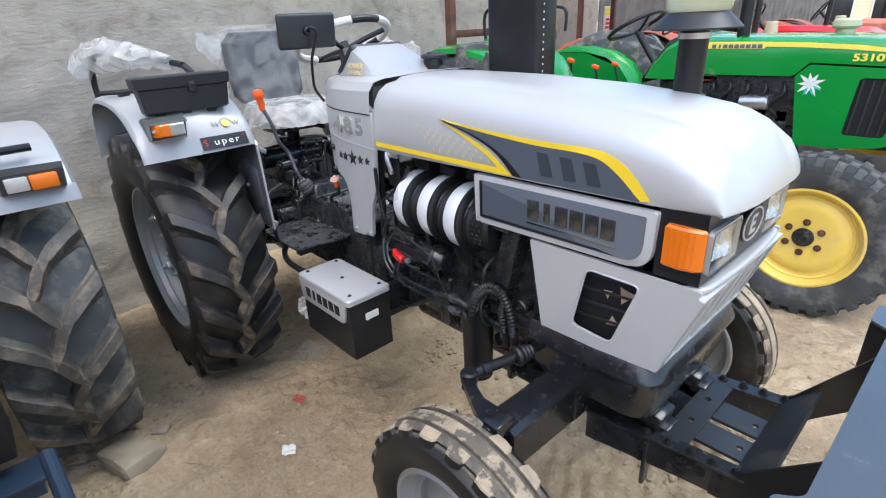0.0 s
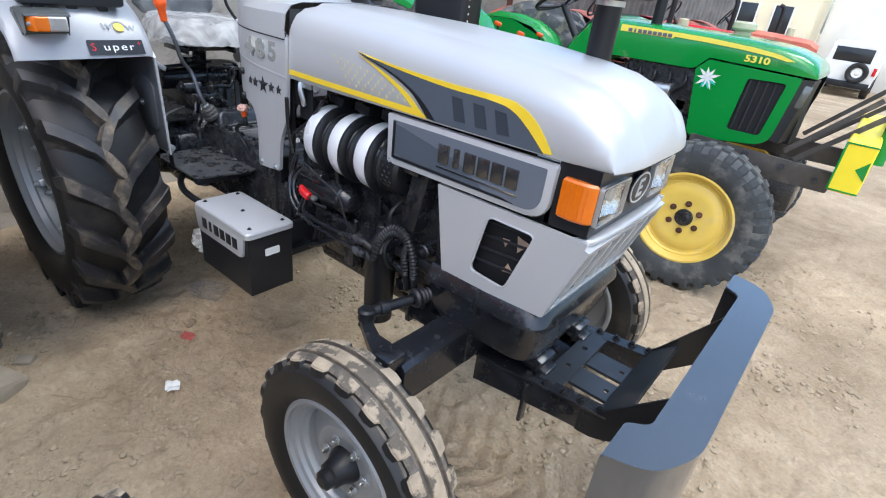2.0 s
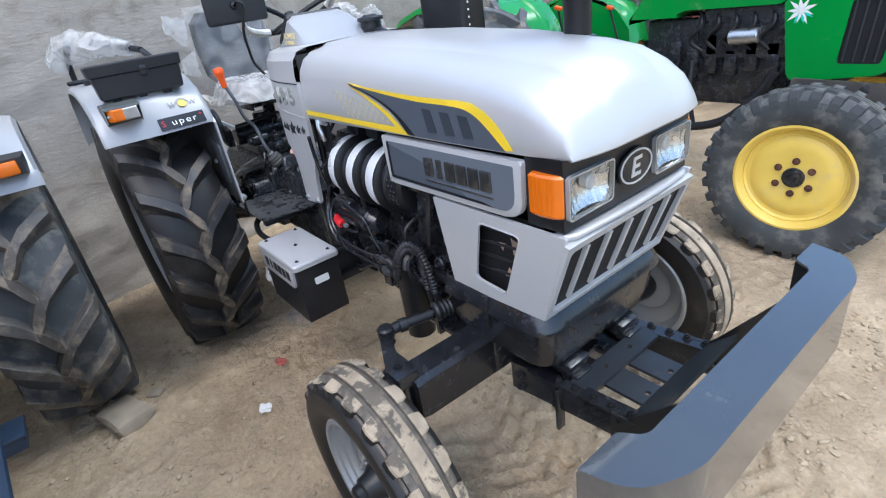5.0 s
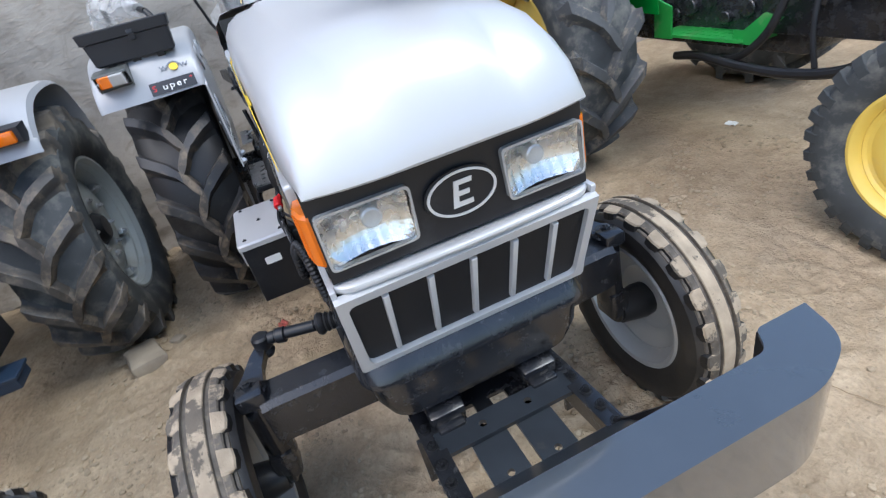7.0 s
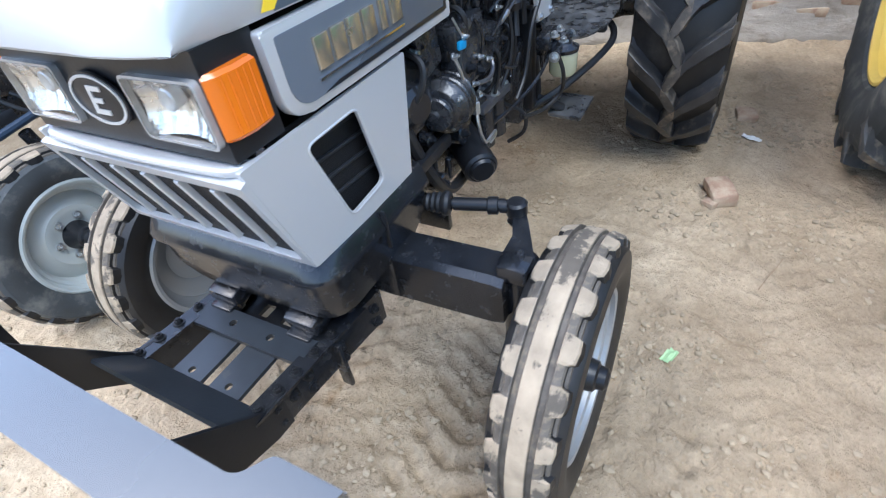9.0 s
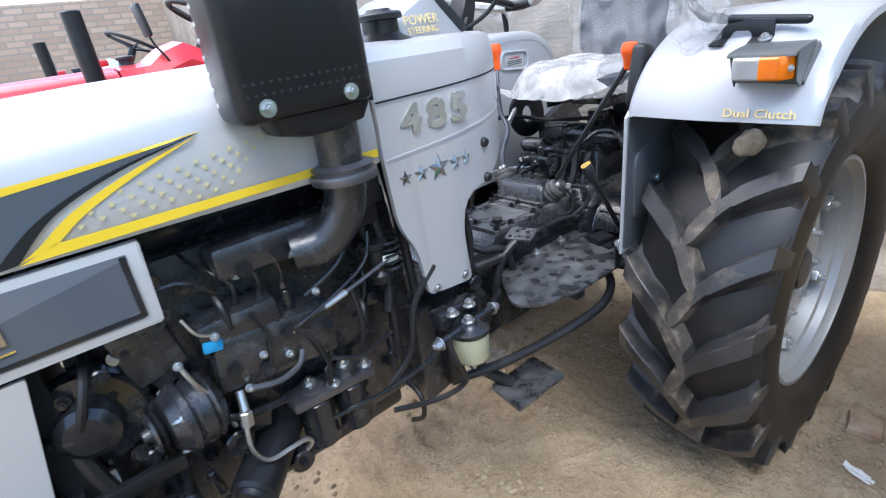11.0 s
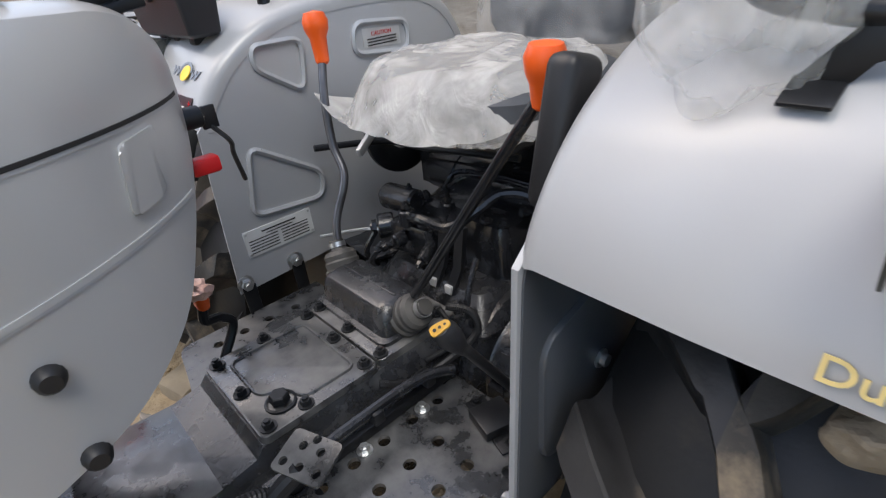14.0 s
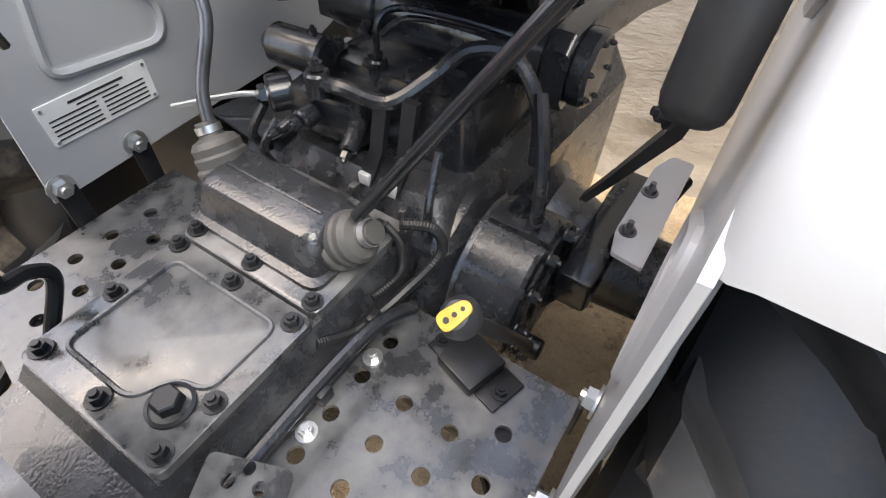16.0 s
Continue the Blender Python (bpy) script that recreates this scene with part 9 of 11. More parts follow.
def block_tyre_mesh(R, half, name):
    """One square shoulder block of a worn implement tyre."""
    bm = B()
    rows = []
    for yy, h in ((0.028, 0.008), (0.045, 0.016), (half * 0.86, 0.010), (half * 1.0, -0.022), (half * 1.05, -0.05)):
        rows.append([(math.sin(a) * (R + q), yy, math.cos(a) * (R + q)) for a, q in ((-0.062, -0.02 + min(0, h)), (-0.046, h), (0.046, h), (0.062, -0.02 + min(0, h)))])
    loft(bm, rows)
    bmesh.ops.recalc_face_normals(bm, faces=bm.faces[:])
    me = bpy.data.meshes.new(name)
    bm.to_mesh(me)
    bm.free()
    me.materials.append(M_GREYRUBBER)
    return me


SHO_L = block_tyre_mesh(0.440, 0.105, "tread_block")
SHO_R = SHO_L.copy()
SHO_R.transform(Matrix.Diagonal((1, -1, 1, 1)))
SHO_R.flip_normals()


def green_front_wheel(x, y, s, turn):
    R, rim = 0.440, 0.262
    t = part("front_wheel", lathe(B(), (0, 0, 0), (0, 1, 0), tyre_profile(R, rim + 0.01, 0.105, 0.014), 72), M_GREYRUBBER, green, "grey dusty tyre with square tread blocks")
    t.matrix_basis = pose(x, y, R + 0.006, 0, 0, turn)
    bm = B()
    for k in range(3):
        lathe(bm, (0, (k - 1) * 0.022, 0), (0, 1, 0), [(-0.009, R - 0.008), (-0.006, R + 0.012), (0.006, R + 0.012), (0.009, R - 0.008)], 72)
    part("tread_rib", bm, M_GREYRUBBER, t)
    n = 30
    for k in range(n):
        a = 2 * math.pi * k / n
        share("tread_block", SHO_L, t, Matrix.Rotation(a, 4, "Y"))
        share("tread_block", SHO_R, t, Matrix.Rotation(a + math.pi / n, 4, "Y"))
    bm = B()
    lathe(bm, (0, 0, 0), (0, s, 0), [(-0.086, rim + 0.022), (-0.09, rim + 0.008), (-0.05, rim - 0.02), (-0.02, rim - 0.03), (0.045, rim - 0.022), (0.078, rim - 0.004), (0.088, rim + 0.008), (0.086, rim + 0.020)], 64)
    thicken(bm, 0.005)
    part("rim", bm, M_JDYELLOW, t, "yellow painted rim")
    bm = B()
    lathe(bm, (0, 0, 0), (0, s, 0), [(0.050, rim - 0.018), (0.036, rim - 0.030), (0.034, rim - 0.05), (0.048, rim - 0.075), (0.052, 0.15), (0.046, 0.12), (0.046, 0.04)], 56)
    thicken(bm, 0.006)
    part("wheel_disc", bm, M_JDYELLOW, t, "dished yellow wheel disc, dusty")
    bm = B()
    lathe(bm, (0, 0, 0), (0, s, 0), [(-0.12, 0), (-0.12, 0.05), (0.04, 0.055), (0.06, 0.052), (0.062, 0.040), (0.075, 0.036), (0.078, 0.022), (0.070, 0.018), (0.070, 0)], 28)
    part("hub", bm, M_CAST, t, "black hub cap")
    for k in range(6):
        a = 2 * math.pi * k / 6 + 0.5
        part("wheel_nut", bolt(B(), Vector((math.cos(a) * 0.088, s * 0.052, math.sin(a) * 0.088)), (0, s, 0), 0.013, 0.014), M_RUST, t)
    return t


green_front_wheel(2.27, -0.645, -1, 2)
green_front_wheel(2.27, 0.645, 1, 2)

# bonnet: top shell, side panels, nose
GH = [  # x, top, half width, bottom edge
    (1.385, 1.462, 0.330, 1.22), (1.44, 1.462, 0.330, 1.235), (1.95, 1.455, 0.330, 1.240), (1.975, 1.454, 0.330, 1.252), (2.035, 1.453, 0.329, 1.315), (2.20, 1.449, 0.327, 1.309), (2.34, 1.438, 0.324, 1.303),
    (2.435, 1.426, 0.320, 1.299), (2.50, 1.408, 0.314, 1.296), (2.56, 1.384, 0.304, 1.293), (2.595, 1.352, 0.290, 1.291), (2.607, 1.310, 0.280, 1.290)]
bm = B()
rings = []
for (x, zt, hw, zb) in GH:
    sh = min(0.045, (zt - zb) * 0.5)
    half = [(hw - 0.006, zb), (hw + 0.001, zb + 0.003), (hw + 0.003, (zb + zt - sh) / 2), (hw, zt - sh), (hw - 0.012, zt - sh * 0.55), (hw - 0.04, zt - sh * 0.25), (hw - 0.10, zt - sh * 0.08), (0, zt)]
    rings.append([(x, -y, z) for y, z in half] + [(x, y, z) for y, z in half[-2::-1]])
loft(bm, rings, closed=False, caps=False)
bm.faces.new([bm.verts.new(p) for p in rings[-1]])
thicken(bm, 0.004)
gh = part("bonnet", bm, M_GREEN, green, "glossy green one-piece bonnet")
for s in (-1, 1):
    sp = side_plane(s, 0.324)
    bm = B()
    pan = rounded([(1.976, 1.246), (2.038, 1.308), (2.545, 1.288), (2.500, 0.925), (2.44, 0.888), (2.075, 0.846), (2.035, 0.870)], [0.01, 0.012, 0.012, 0.04, 0.05, 0.03, 0.03], 4)
    hole = rounded([(2.278, 1.243), (2.481, 1.247), (2.440, 0.942), (2.255, 0.941)], 0.02, 3)
    slab(bm, pan, sp, 0.006, hole=[tuple(p) for p in hole])
    sd = part("side_panel", bm, M_GREEN, gh, "green side panel with a mesh window")
    bm = B()
    slab(bm, hole, side_plane(s, 0.314), 0.004)
    part("grille_mesh", bm, M_MESH, sd, "dark wire mesh")
    for k in range(4):
        x = 2.275 + 0.045 * k
        bm = B()
        tube(bm, [(x + 0.018, s * 0.320, 1.235), (x, s * 0.320, 0.95)], 0.007, 6, 1)
        part("mesh_fold", bm, M_PLASTIC, sd)
    # name stripe, tapering to the nose
    bm = B()
    up = [(1.445, 1.4365), (1.70, 1.436), (2.0, 1.430), (2.25, 1.415), (2.40, 1.396), (2.478, 1.372)]
    dn = [(2.44, 1.366), (2.36, 1.380), (2.20, 1.393), (2.0, 1.403), (1.80, 1.407), (1.79, 1.396), (1.445, 1.397)]
    slab(bm, [(x, z - 0.006) for x, z in up + dn], side_plane(s, 0.3335), 0.0012)
    part("stripe", bm, M_JDSTRIPE, gh, "yellow stripe along the bonnet side")
    blocks("stripe_block", 1.495, 1.785, 1.404, 0.022, s, 0.336, M_DECMID, gh, 9, 0, 0.001)
    mw = Matrix(((1, 0, 0, 2.29), (0, 0, -1, -0.333), (0, 1, 0, 1.345), (0, 0, 0, 1))) if s < 0 else Matrix(((-1, 0, 0, 2.29), (0, 0, 1, 0.333), (0, 1, 0, 1.345), (0, 0, 0, 1)))
    writing("model_number", "5310", mw @ Matrix.Diagonal((1.35, 1, 1, 1)), 0.050, M_JDSTRIPE, gh, 0.001, bold=0.0016)
    # star leaf sticker
    bm = B()
    for k in range(9):
        a = radians(100 + 40 * k)
        r = 0.075 if k % 2 else 0.062
        c, q = Vector((math.cos(a), math.sin(a))), Vector((-math.sin(a), math.cos(a)))
        o = Vector((2.058, 1.205))
        slab(bm, [o, o + c * r * 0.45 + q * 0.010, o + c * r, o + c * r * 0.45 - q * 0.010], side_plane(s, 0.3305), 0.0012)
    part("leaf_sticker", bm, M_PAPER if s > 0 else M_WRITE, sd, "white star-shaped leaf sticker")
    bm = B()
    for k in (3, 4, 5):
        a = radians(130 + 40 * k)
        c, q = Vector((math.cos(a), math.sin(a))), Vector((-math.sin(a), math.cos(a)))
        o = Vector((2.058, 1.205)) + c * 0.018
        slab(bm, [o, o + c * 0.022 + q * 0.007, o + c * 0.050, o + c * 0.022 - q * 0.007], side_plane(s, 0.3320), 0.001)
    part("sticker_tips", bm, M_TEAL, sd)
    # black lamp strip at the nose corner
    bm = B()
    loft(bm, [[(2.545, s * 0.327, 1.284), (2.500, s * 0.329, 0.930), (2.545, s * 0.300, 0.918), (2.60, s * 0.285, 1.284)], [(2.590, s * 0.16, 1.284), (2.56, s * 0.16, 0.920), (2.57, s * 0.14, 0.918), (2.615, s * 0.14, 1.284)]])
    st = part("lamp_strip", bm, M_PLASTIC, gh, "dark plastic nose corner with lamp")
    bm = B()
    box(bm, (2.572, s * 0.287, 1.19), (0.05, 0.04, 0.13), (0, 8, -s * 25), 0.012)
    part("headlamp", bm, M_SMOKED, st, "smoked headlamp lens")
    # engine side, rails and clutter
    bm = B()
    box(bm, (1.62, s * 0.16, 0.93), (0.95, 0.16, 0.50), None, 0.01)
    eng = part("engine", bm, M_CAST, green, "dusty black engine block")
    for k in range(6):
        bm = B()
        box(bm, (1.36 + 0.115 * k, s * 0.25, 0.98 - 0.05 * (k % 2)), (0.07, 0.06, 0.15 + 0.04 * (k % 3)), None, 0.008)
        part("manifold_branch", bm, M_CAST, eng)
        bm = B()
        cyl(bm, (1.36 + 0.12 * k, s * 0.24, 1.05), (1.36 + 0.12 * k, s * 0.24, 1.16), 0.018, 0.014, 10)
        part("injector", bm, M_CAST, eng)
    bm = B()
    cyl(bm, (1.70, s * 0.295, 1.075), (1.86, s * 0.295, 1.085), 0.043, None, 24, 0.006)
    part("canister", bm, M_ZINC, eng, "silver filter canister")
    for k in range(5):
        bm = B()
        x = 1.50 + 0.10 * k
        tube(bm, [(x, s * 0.26, 1.22), (x + 0.03, s * 0.30, 1.15), (x - 0.04, s * 0.29, 1.06), (x + 0.05, s * 0.26, 0.98)], 0.011, 8)
        part("hose", bm, M_HOSE, eng)
    bm = B()
    slab(bm, rounded([(2.09, 0.730), (2.87, 0.735), (2.885, 0.855), (2.55, 0.862), (2.09, 0.880)], 0.01), side_plane(s, 0.385), 0.022, 0.002)
    rl = part("front_rail", bm, M_DUSTYSTEEL, green, "scuffed and dusty steel front rail")
    bolts("rail_bolt", [(x, s * 0.407, z) for x, z in ((2.14, 0.80), (2.22, 0.76), (2.42, 0.84), (2.50, 0.77), (2.62, 0.82), (2.80, 0.79))], (0, s, 0), M_STEEL, rl, 0.014, 0.010)
    bm = B()
    for a, b in (((2.60, 0.90), (2.93, 1.255)), ((2.66, 0.865), (3.02, 1.22))):
        d = (Vector(b) - Vector(a)).normalized()
        q = Vector((-d.y, d.x)) * 0.014
        slab(bm, [Vector(a) - q, Vector(b) - q, Vector(b) + q, Vector(a) + q], side_plane(s, 0.36), 0.012)
    part("guard_brace", bm, M_DUSTYSTEEL, rl, "dusty steel slanting brace")
    bm = B()
    cyl(bm, (3.02, s * 0.30, 0.93), (3.02, s * 0.30, 1.46), 0.034, None, 18)
    part("guard_post", bm, M_GREEN, green, "green tube post of the front guard")
bm = B()
slab(bm, [(2.55, -0.16), (2.585, -0.16), (2.585, 0.16), (2.55, 0.16)], Matrix.Translation((0, 0, 0.90)), 0.40)
part("nose_grille", bm, M_MESH, gh)
bm = B()
box(bm, (2.03, 0, 1.12), (1.02, 0.56, 0.34), None, 0.03)
part("radiator", bm, M_CAST, green)
bm = B()
cyl(bm, (3.02, -0.30, 1.44), (3.02, 0.30, 1.44), 0.034, None, 16)
cyl(bm, (3.02, -0.30, 1.12), (3.02, 0.30, 1.12), 0.02, None, 12)
part("guard_bar", bm, M_GREEN, green)
# yellow weight box
bm = B()
loft(bm, [[(x, y, z) for x, y in rounded([(2.865 - e, -0.66 - e), (3.00 + e, -0.66 - e), (3.00 + e, 0.66 + e), (2.865 - e, 0.66 + e)], 0.012)] for z, e in ((0.815, -0.01), (0.825, 0), (1.065, 0), (1.075, -0.008))])
wb = part("weight_box", bm, M_JDYELLOW2, green, "bright yellow weight box edged in green")
for x0, x1, z0, z1 in ((2.865, 3.00, 0.822, 0.830), (2.865, 3.00, 1.062, 1.070), (2.864, 2.874, 0.825, 1.067)):
    bm = B()
    box(bm, ((x0 + x1) / 2, -0.6605, (z0 + z1) / 2), (x1 - x0, 0.004, z1 - z0), None, 0.001)
    part("edging", bm, M_GREEN, wb)
bm = B()
slab(bm, [(2.945, 0.945), (2.992, 0.995), (2.996, 0.895)], side_plane(-1, 0.6605), 0.002)
part("arrow_mark", bm, M_GREEN, wb)
bm = B()
box(bm, (2.20, 0, 0.47), (0.10, 1.1, 0.10), None, 0.02)
box(bm, (2.45, 0, 0.60), (0.55, 0.36, 0.22), None, 0.03)
part("front_axle", bm, M_CAST, green)

# gearbox, step, seat space
bm = B()
box(bm, (0.75, 0, 0.74), (1.25, 0.36, 0.36), None, 0.03)
box(bm, (0.15, 0, 0.80), (0.55, 0.48, 0.44), None, 0.04)
cyl(bm, (0.02, -0.95, 0.725), (0.02, 0.90, 0.725), 0.095, None, 20)
cyl(bm, (0.02, -0.55, 0.725), (0.02, -0.30, 0.725), 0.14, 0.20, 24)
gb = part("gearbox", bm, M_CAST, green, "dusty grey-black gearbox and axle")
for k in range(7):
    bm = B()
    cyl(bm, (0.50 + 0.13 * k, -0.18, 0.74 + 0.05 * (k % 3)), (0.50 + 0.13 * k, -0.20 - 0.02 * (k % 2), 0.74 + 0.05 * (k % 3)), 0.035 + 0.012 * (k % 3), None, 16, 0.004)
    part("cover", bm, M_CAST, gb)
bm = B()
slab(bm, rounded([(0.52, -0.36), (1.10, -0.36), (1.20, -0.26), (1.20, -0.12), (0.52, -0.12)], 0.02), Matrix.Translation((0, 0, 0.655)), 0.016)
for k in range(7):
    for j in range(3):
        box(bm, (0.68 + 0.05 * k, -0.31 + 0.055 * j, 0.6725), (0.026, 0.018, 0.003), None, 0.001)
slab(bm, [(0.50, 0.645), (0.64, 0.645), (0.64, 0.83), (0.50, 0.88)], side_plane(-1, 0.35), 0.012)
slab(bm, [(1.06, 0.645), (1.20, 0.645), (1.34, 0.79), (1.24, 0.81), (1.12, 0.715), (1.06, 0.715)], side_plane(-1, 0.32), 0.012)
part("footstep", bm, M_GREENSTEP, green, "dusty green footstep with raised treads")
for pts, r in (([(0.60, -0.28, 0.52), (0.85, -0.34, 0.56), (1.15, -0.37, 0.545), (1.45, -0.38, 0.545), (1.72, -0.38, 0.60), (1.90, -0.36, 0.75), (1.98, -0.34, 0.90)], 0.026), ([(0.95, -0.30, 0.55), (1.15, -0.36, 0.60), (1.30, -0.36, 0.74), (1.36, -0.32, 0.95)], 0.022), ([(1.50, -0.32, 0.95), (1.52, -0.36, 0.75), (1.56, -0.37, 0.58)], 0.014)):
    bm = B()
    tube(bm, pts, r, 10)
    part("pipe", bm, M_HOSE, green, "black pipe slung along the frame")
for s in (-1, 1):
    # fenders with their ribbed edge
    bm = B()
    rows = []
    for (x, z) in ((0.60, 1.05), (0.56, 1.22), (0.47, 1.34), (0.32, 1.425), (0.12, 1.465), (-0.12, 1.465), (-0.35, 1.40), (-0.55, 1.26), (-0.66, 1.08)):
        q = 0.0 if s < 0 else -0.13
        rows.append([(x, s * y, z + dz + q) for y, dz in ((0.42, -0.02), (0.43, 0), (0.52, 0.005), (0.535, 0.022), (0.60, 0.022), (0.615, 0.005), (0.80, 0.0), (1.13, -0.008), (1.17, -0.02), (1.18, -0.055))])
    loft(bm, rows, closed=False, caps=False)
    thicken(bm, 0.005)
    part("fender", bm, M_GREEN, green, "green pressed mudguard with raised ribs")
    bm = B()
    slab(bm, [(0.60, 0.80), (0.58, 1.05), (0.47, 1.32 if s < 0 else 1.19), (0.12, 1.44 if s < 0 else 1.31), (-0.12, 1.44 if s < 0 else 1.31), (-0.55, 1.24 if s < 0 else 1.11), (-0.55, 0.85)], side_plane(s, 0.415), 0.008)
    part("fender_panel", bm, M_GREEN, green)
    # brown roll frame
    bm = B()
    box(bm, (-0.66, s * 0.50, 1.45), (0.07, 0.07, 1.30), None, 0.006)
    part("roll_post", bm, M_RUST, green, "rust-brown square steel post")
bm = B()
box(bm, (-0.66, 0, 2.09), (0.07, 1.07, 0.07), None, 0.006)
box(bm, (-0.66, 0, 1.52), (0.05, 0.93, 0.06), None, 0.006)
part("roll_bar", bm, M_RUST, green, "rust-brown cross bar")
for y in (-0.33, 0.33):
    bm = B()
    tube(bm, [(-0.40, y, 1.44), (-0.42, y, 1.62), (-0.36, y, 1.70), (-0.15, y, 1.70), (-0.05, y, 1.66), (-0.05, y, 1.50)], 0.014, 10)
    part("arm_rail", bm, M_SATIN, green, "black tube arm rail")
bm = B()
loft(bm, [[(-0.20 + x, y, z) for x, y in rounded([(-0.24 - e, -0.23 - e), (0.24 + e, -0.23 - e), (0.24 + e, 0.23 + e), (-0.24 - e, 0.23 + e)], 0.08)] for z, e in ((1.08, -0.05), (1.11, 0), (1.17, 0.004), (1.20, -0.03))])
seat_g = part("seat", bm, M_FOAM, green, "worn dark seat")
bm = B()
loft(bm, [[(-0.42 - 0.25 * (z - 1.2) + x, y, z) for x, y in rounded([(-0.04 - e, -0.21 - e), (0.04 + e, -0.21 - e), (0.04 + e, 0.21 + e), (-0.04 - e, 0.21 + e)], 0.035)] for z, e in ((1.19, -0.02), (1.24, 0), (1.42, 0.004), (1.50, -0.03))])
part("backrest", bm, M_FOAM, seat_g)
# dash cowl with steering wheel and levers
bm = B()
loft(bm, [[(x, y, z) for y, z in ((-0.33, 1.20), (-0.33, zt - 0.05), (-0.28, zt), (0.28, zt), (0.33, zt - 0.05), (0.33, 1.20))] for x, zt in ((1.384, 1.462), (1.30, 1.475), (1.20, 1.42), (1.10, 1.30), (1.06, 1.22))])
cw = part("dash_cowl", bm, M_GREEN, green, "green dash cowl with black rim")
bm = B()
loft(bm, [[(x, y, z) for y, z in ((-0.30, z0), (-0.27, zt), (0.27, zt), (0.30, z0))] for x, z0, zt in ((1.31, 1.46, 1.485), (1.20, 1.41, 1.44), (1.08, 1.25, 1.28), (1.05, 1.20, 1.22))])
part("cowl_trim", bm, M_PLASTIC, cw)
bm = B()
wc2, ax2 = Vector((0.80, 0.0, 1.53)), Vector((-0.45, 0, 0.89)).normalized()
d, u, w = frame_of(ax2)
rg = [wc2 + (u * math.cos(2 * math.pi * k / 36) + w * math.sin(2 * math.pi * k / 36)) * 0.20 for k in range(36)]
tube(bm, rg + [rg[0]], 0.014, 9, 1, smooth=False)
for k in range(3):
    p = wc2 + (u * math.cos(2.1 * k) + w * math.sin(2.1 * k)) * 0.195
    tube(bm, [wc2 - ax2 * 0.05, wc2 - ax2 * 0.03 + (p - wc2) * 0.5, p], 0.010, 8)
tube(bm, [wc2 - ax2 * 0.04, (1.02, 0, 1.22)], 0.026, 12, 1)
part("steering_wheel", bm, M_HOSE, green, "black three-spoke steering wheel")
for (x, y, z) in ((0.45, -0.30, 1.29), (0.62, -0.22, 1.24), (0.52, 0.24, 1.22)):
    bm = B()
    tube(bm, [(x + 0.1, y, 0.92), (x + 0.04, y, 1.10), (x, y, z)], 0.009, 8)
    lv = part("lever", bm, M_SATIN, green)
    bm = B()
    box(bm, (x, y, z + 0.016), (0.06, 0.035, 0.03), (0, 15, 0), 0.01)
    part("knob", bm, M_ORANGE, lv, "orange lever knob")
bm = B()
cyl(bm, (0.30, -0.36, 1.46), (0.30, -0.36, 1.53), 0.045, 0.042, 20, 0.006)
part("fuel_cap", bm, M_PLASTIC, green, "black filler cap")
bm = B()
cyl(bm, (1.62, -0.20, 1.44), (1.62, -0.20, 1.90), 0.036, None, 20)
part("exhaust_pipe", bm, M_SATIN, green, "black upright exhaust pipe")
bm = B()
cyl(bm, (2.06, 0.18, 1.43), (2.06, 0.18, 1.475), 0.055, 0.05, 20, 0.004)
cyl(bm, (2.06, 0.18, 1.475), (2.06, 0.18, 1.53), 0.075, 0.07, 24, 0.012)
part("intake_cap", bm, M_BOWL, green, "clear pre-cleaner bowl")


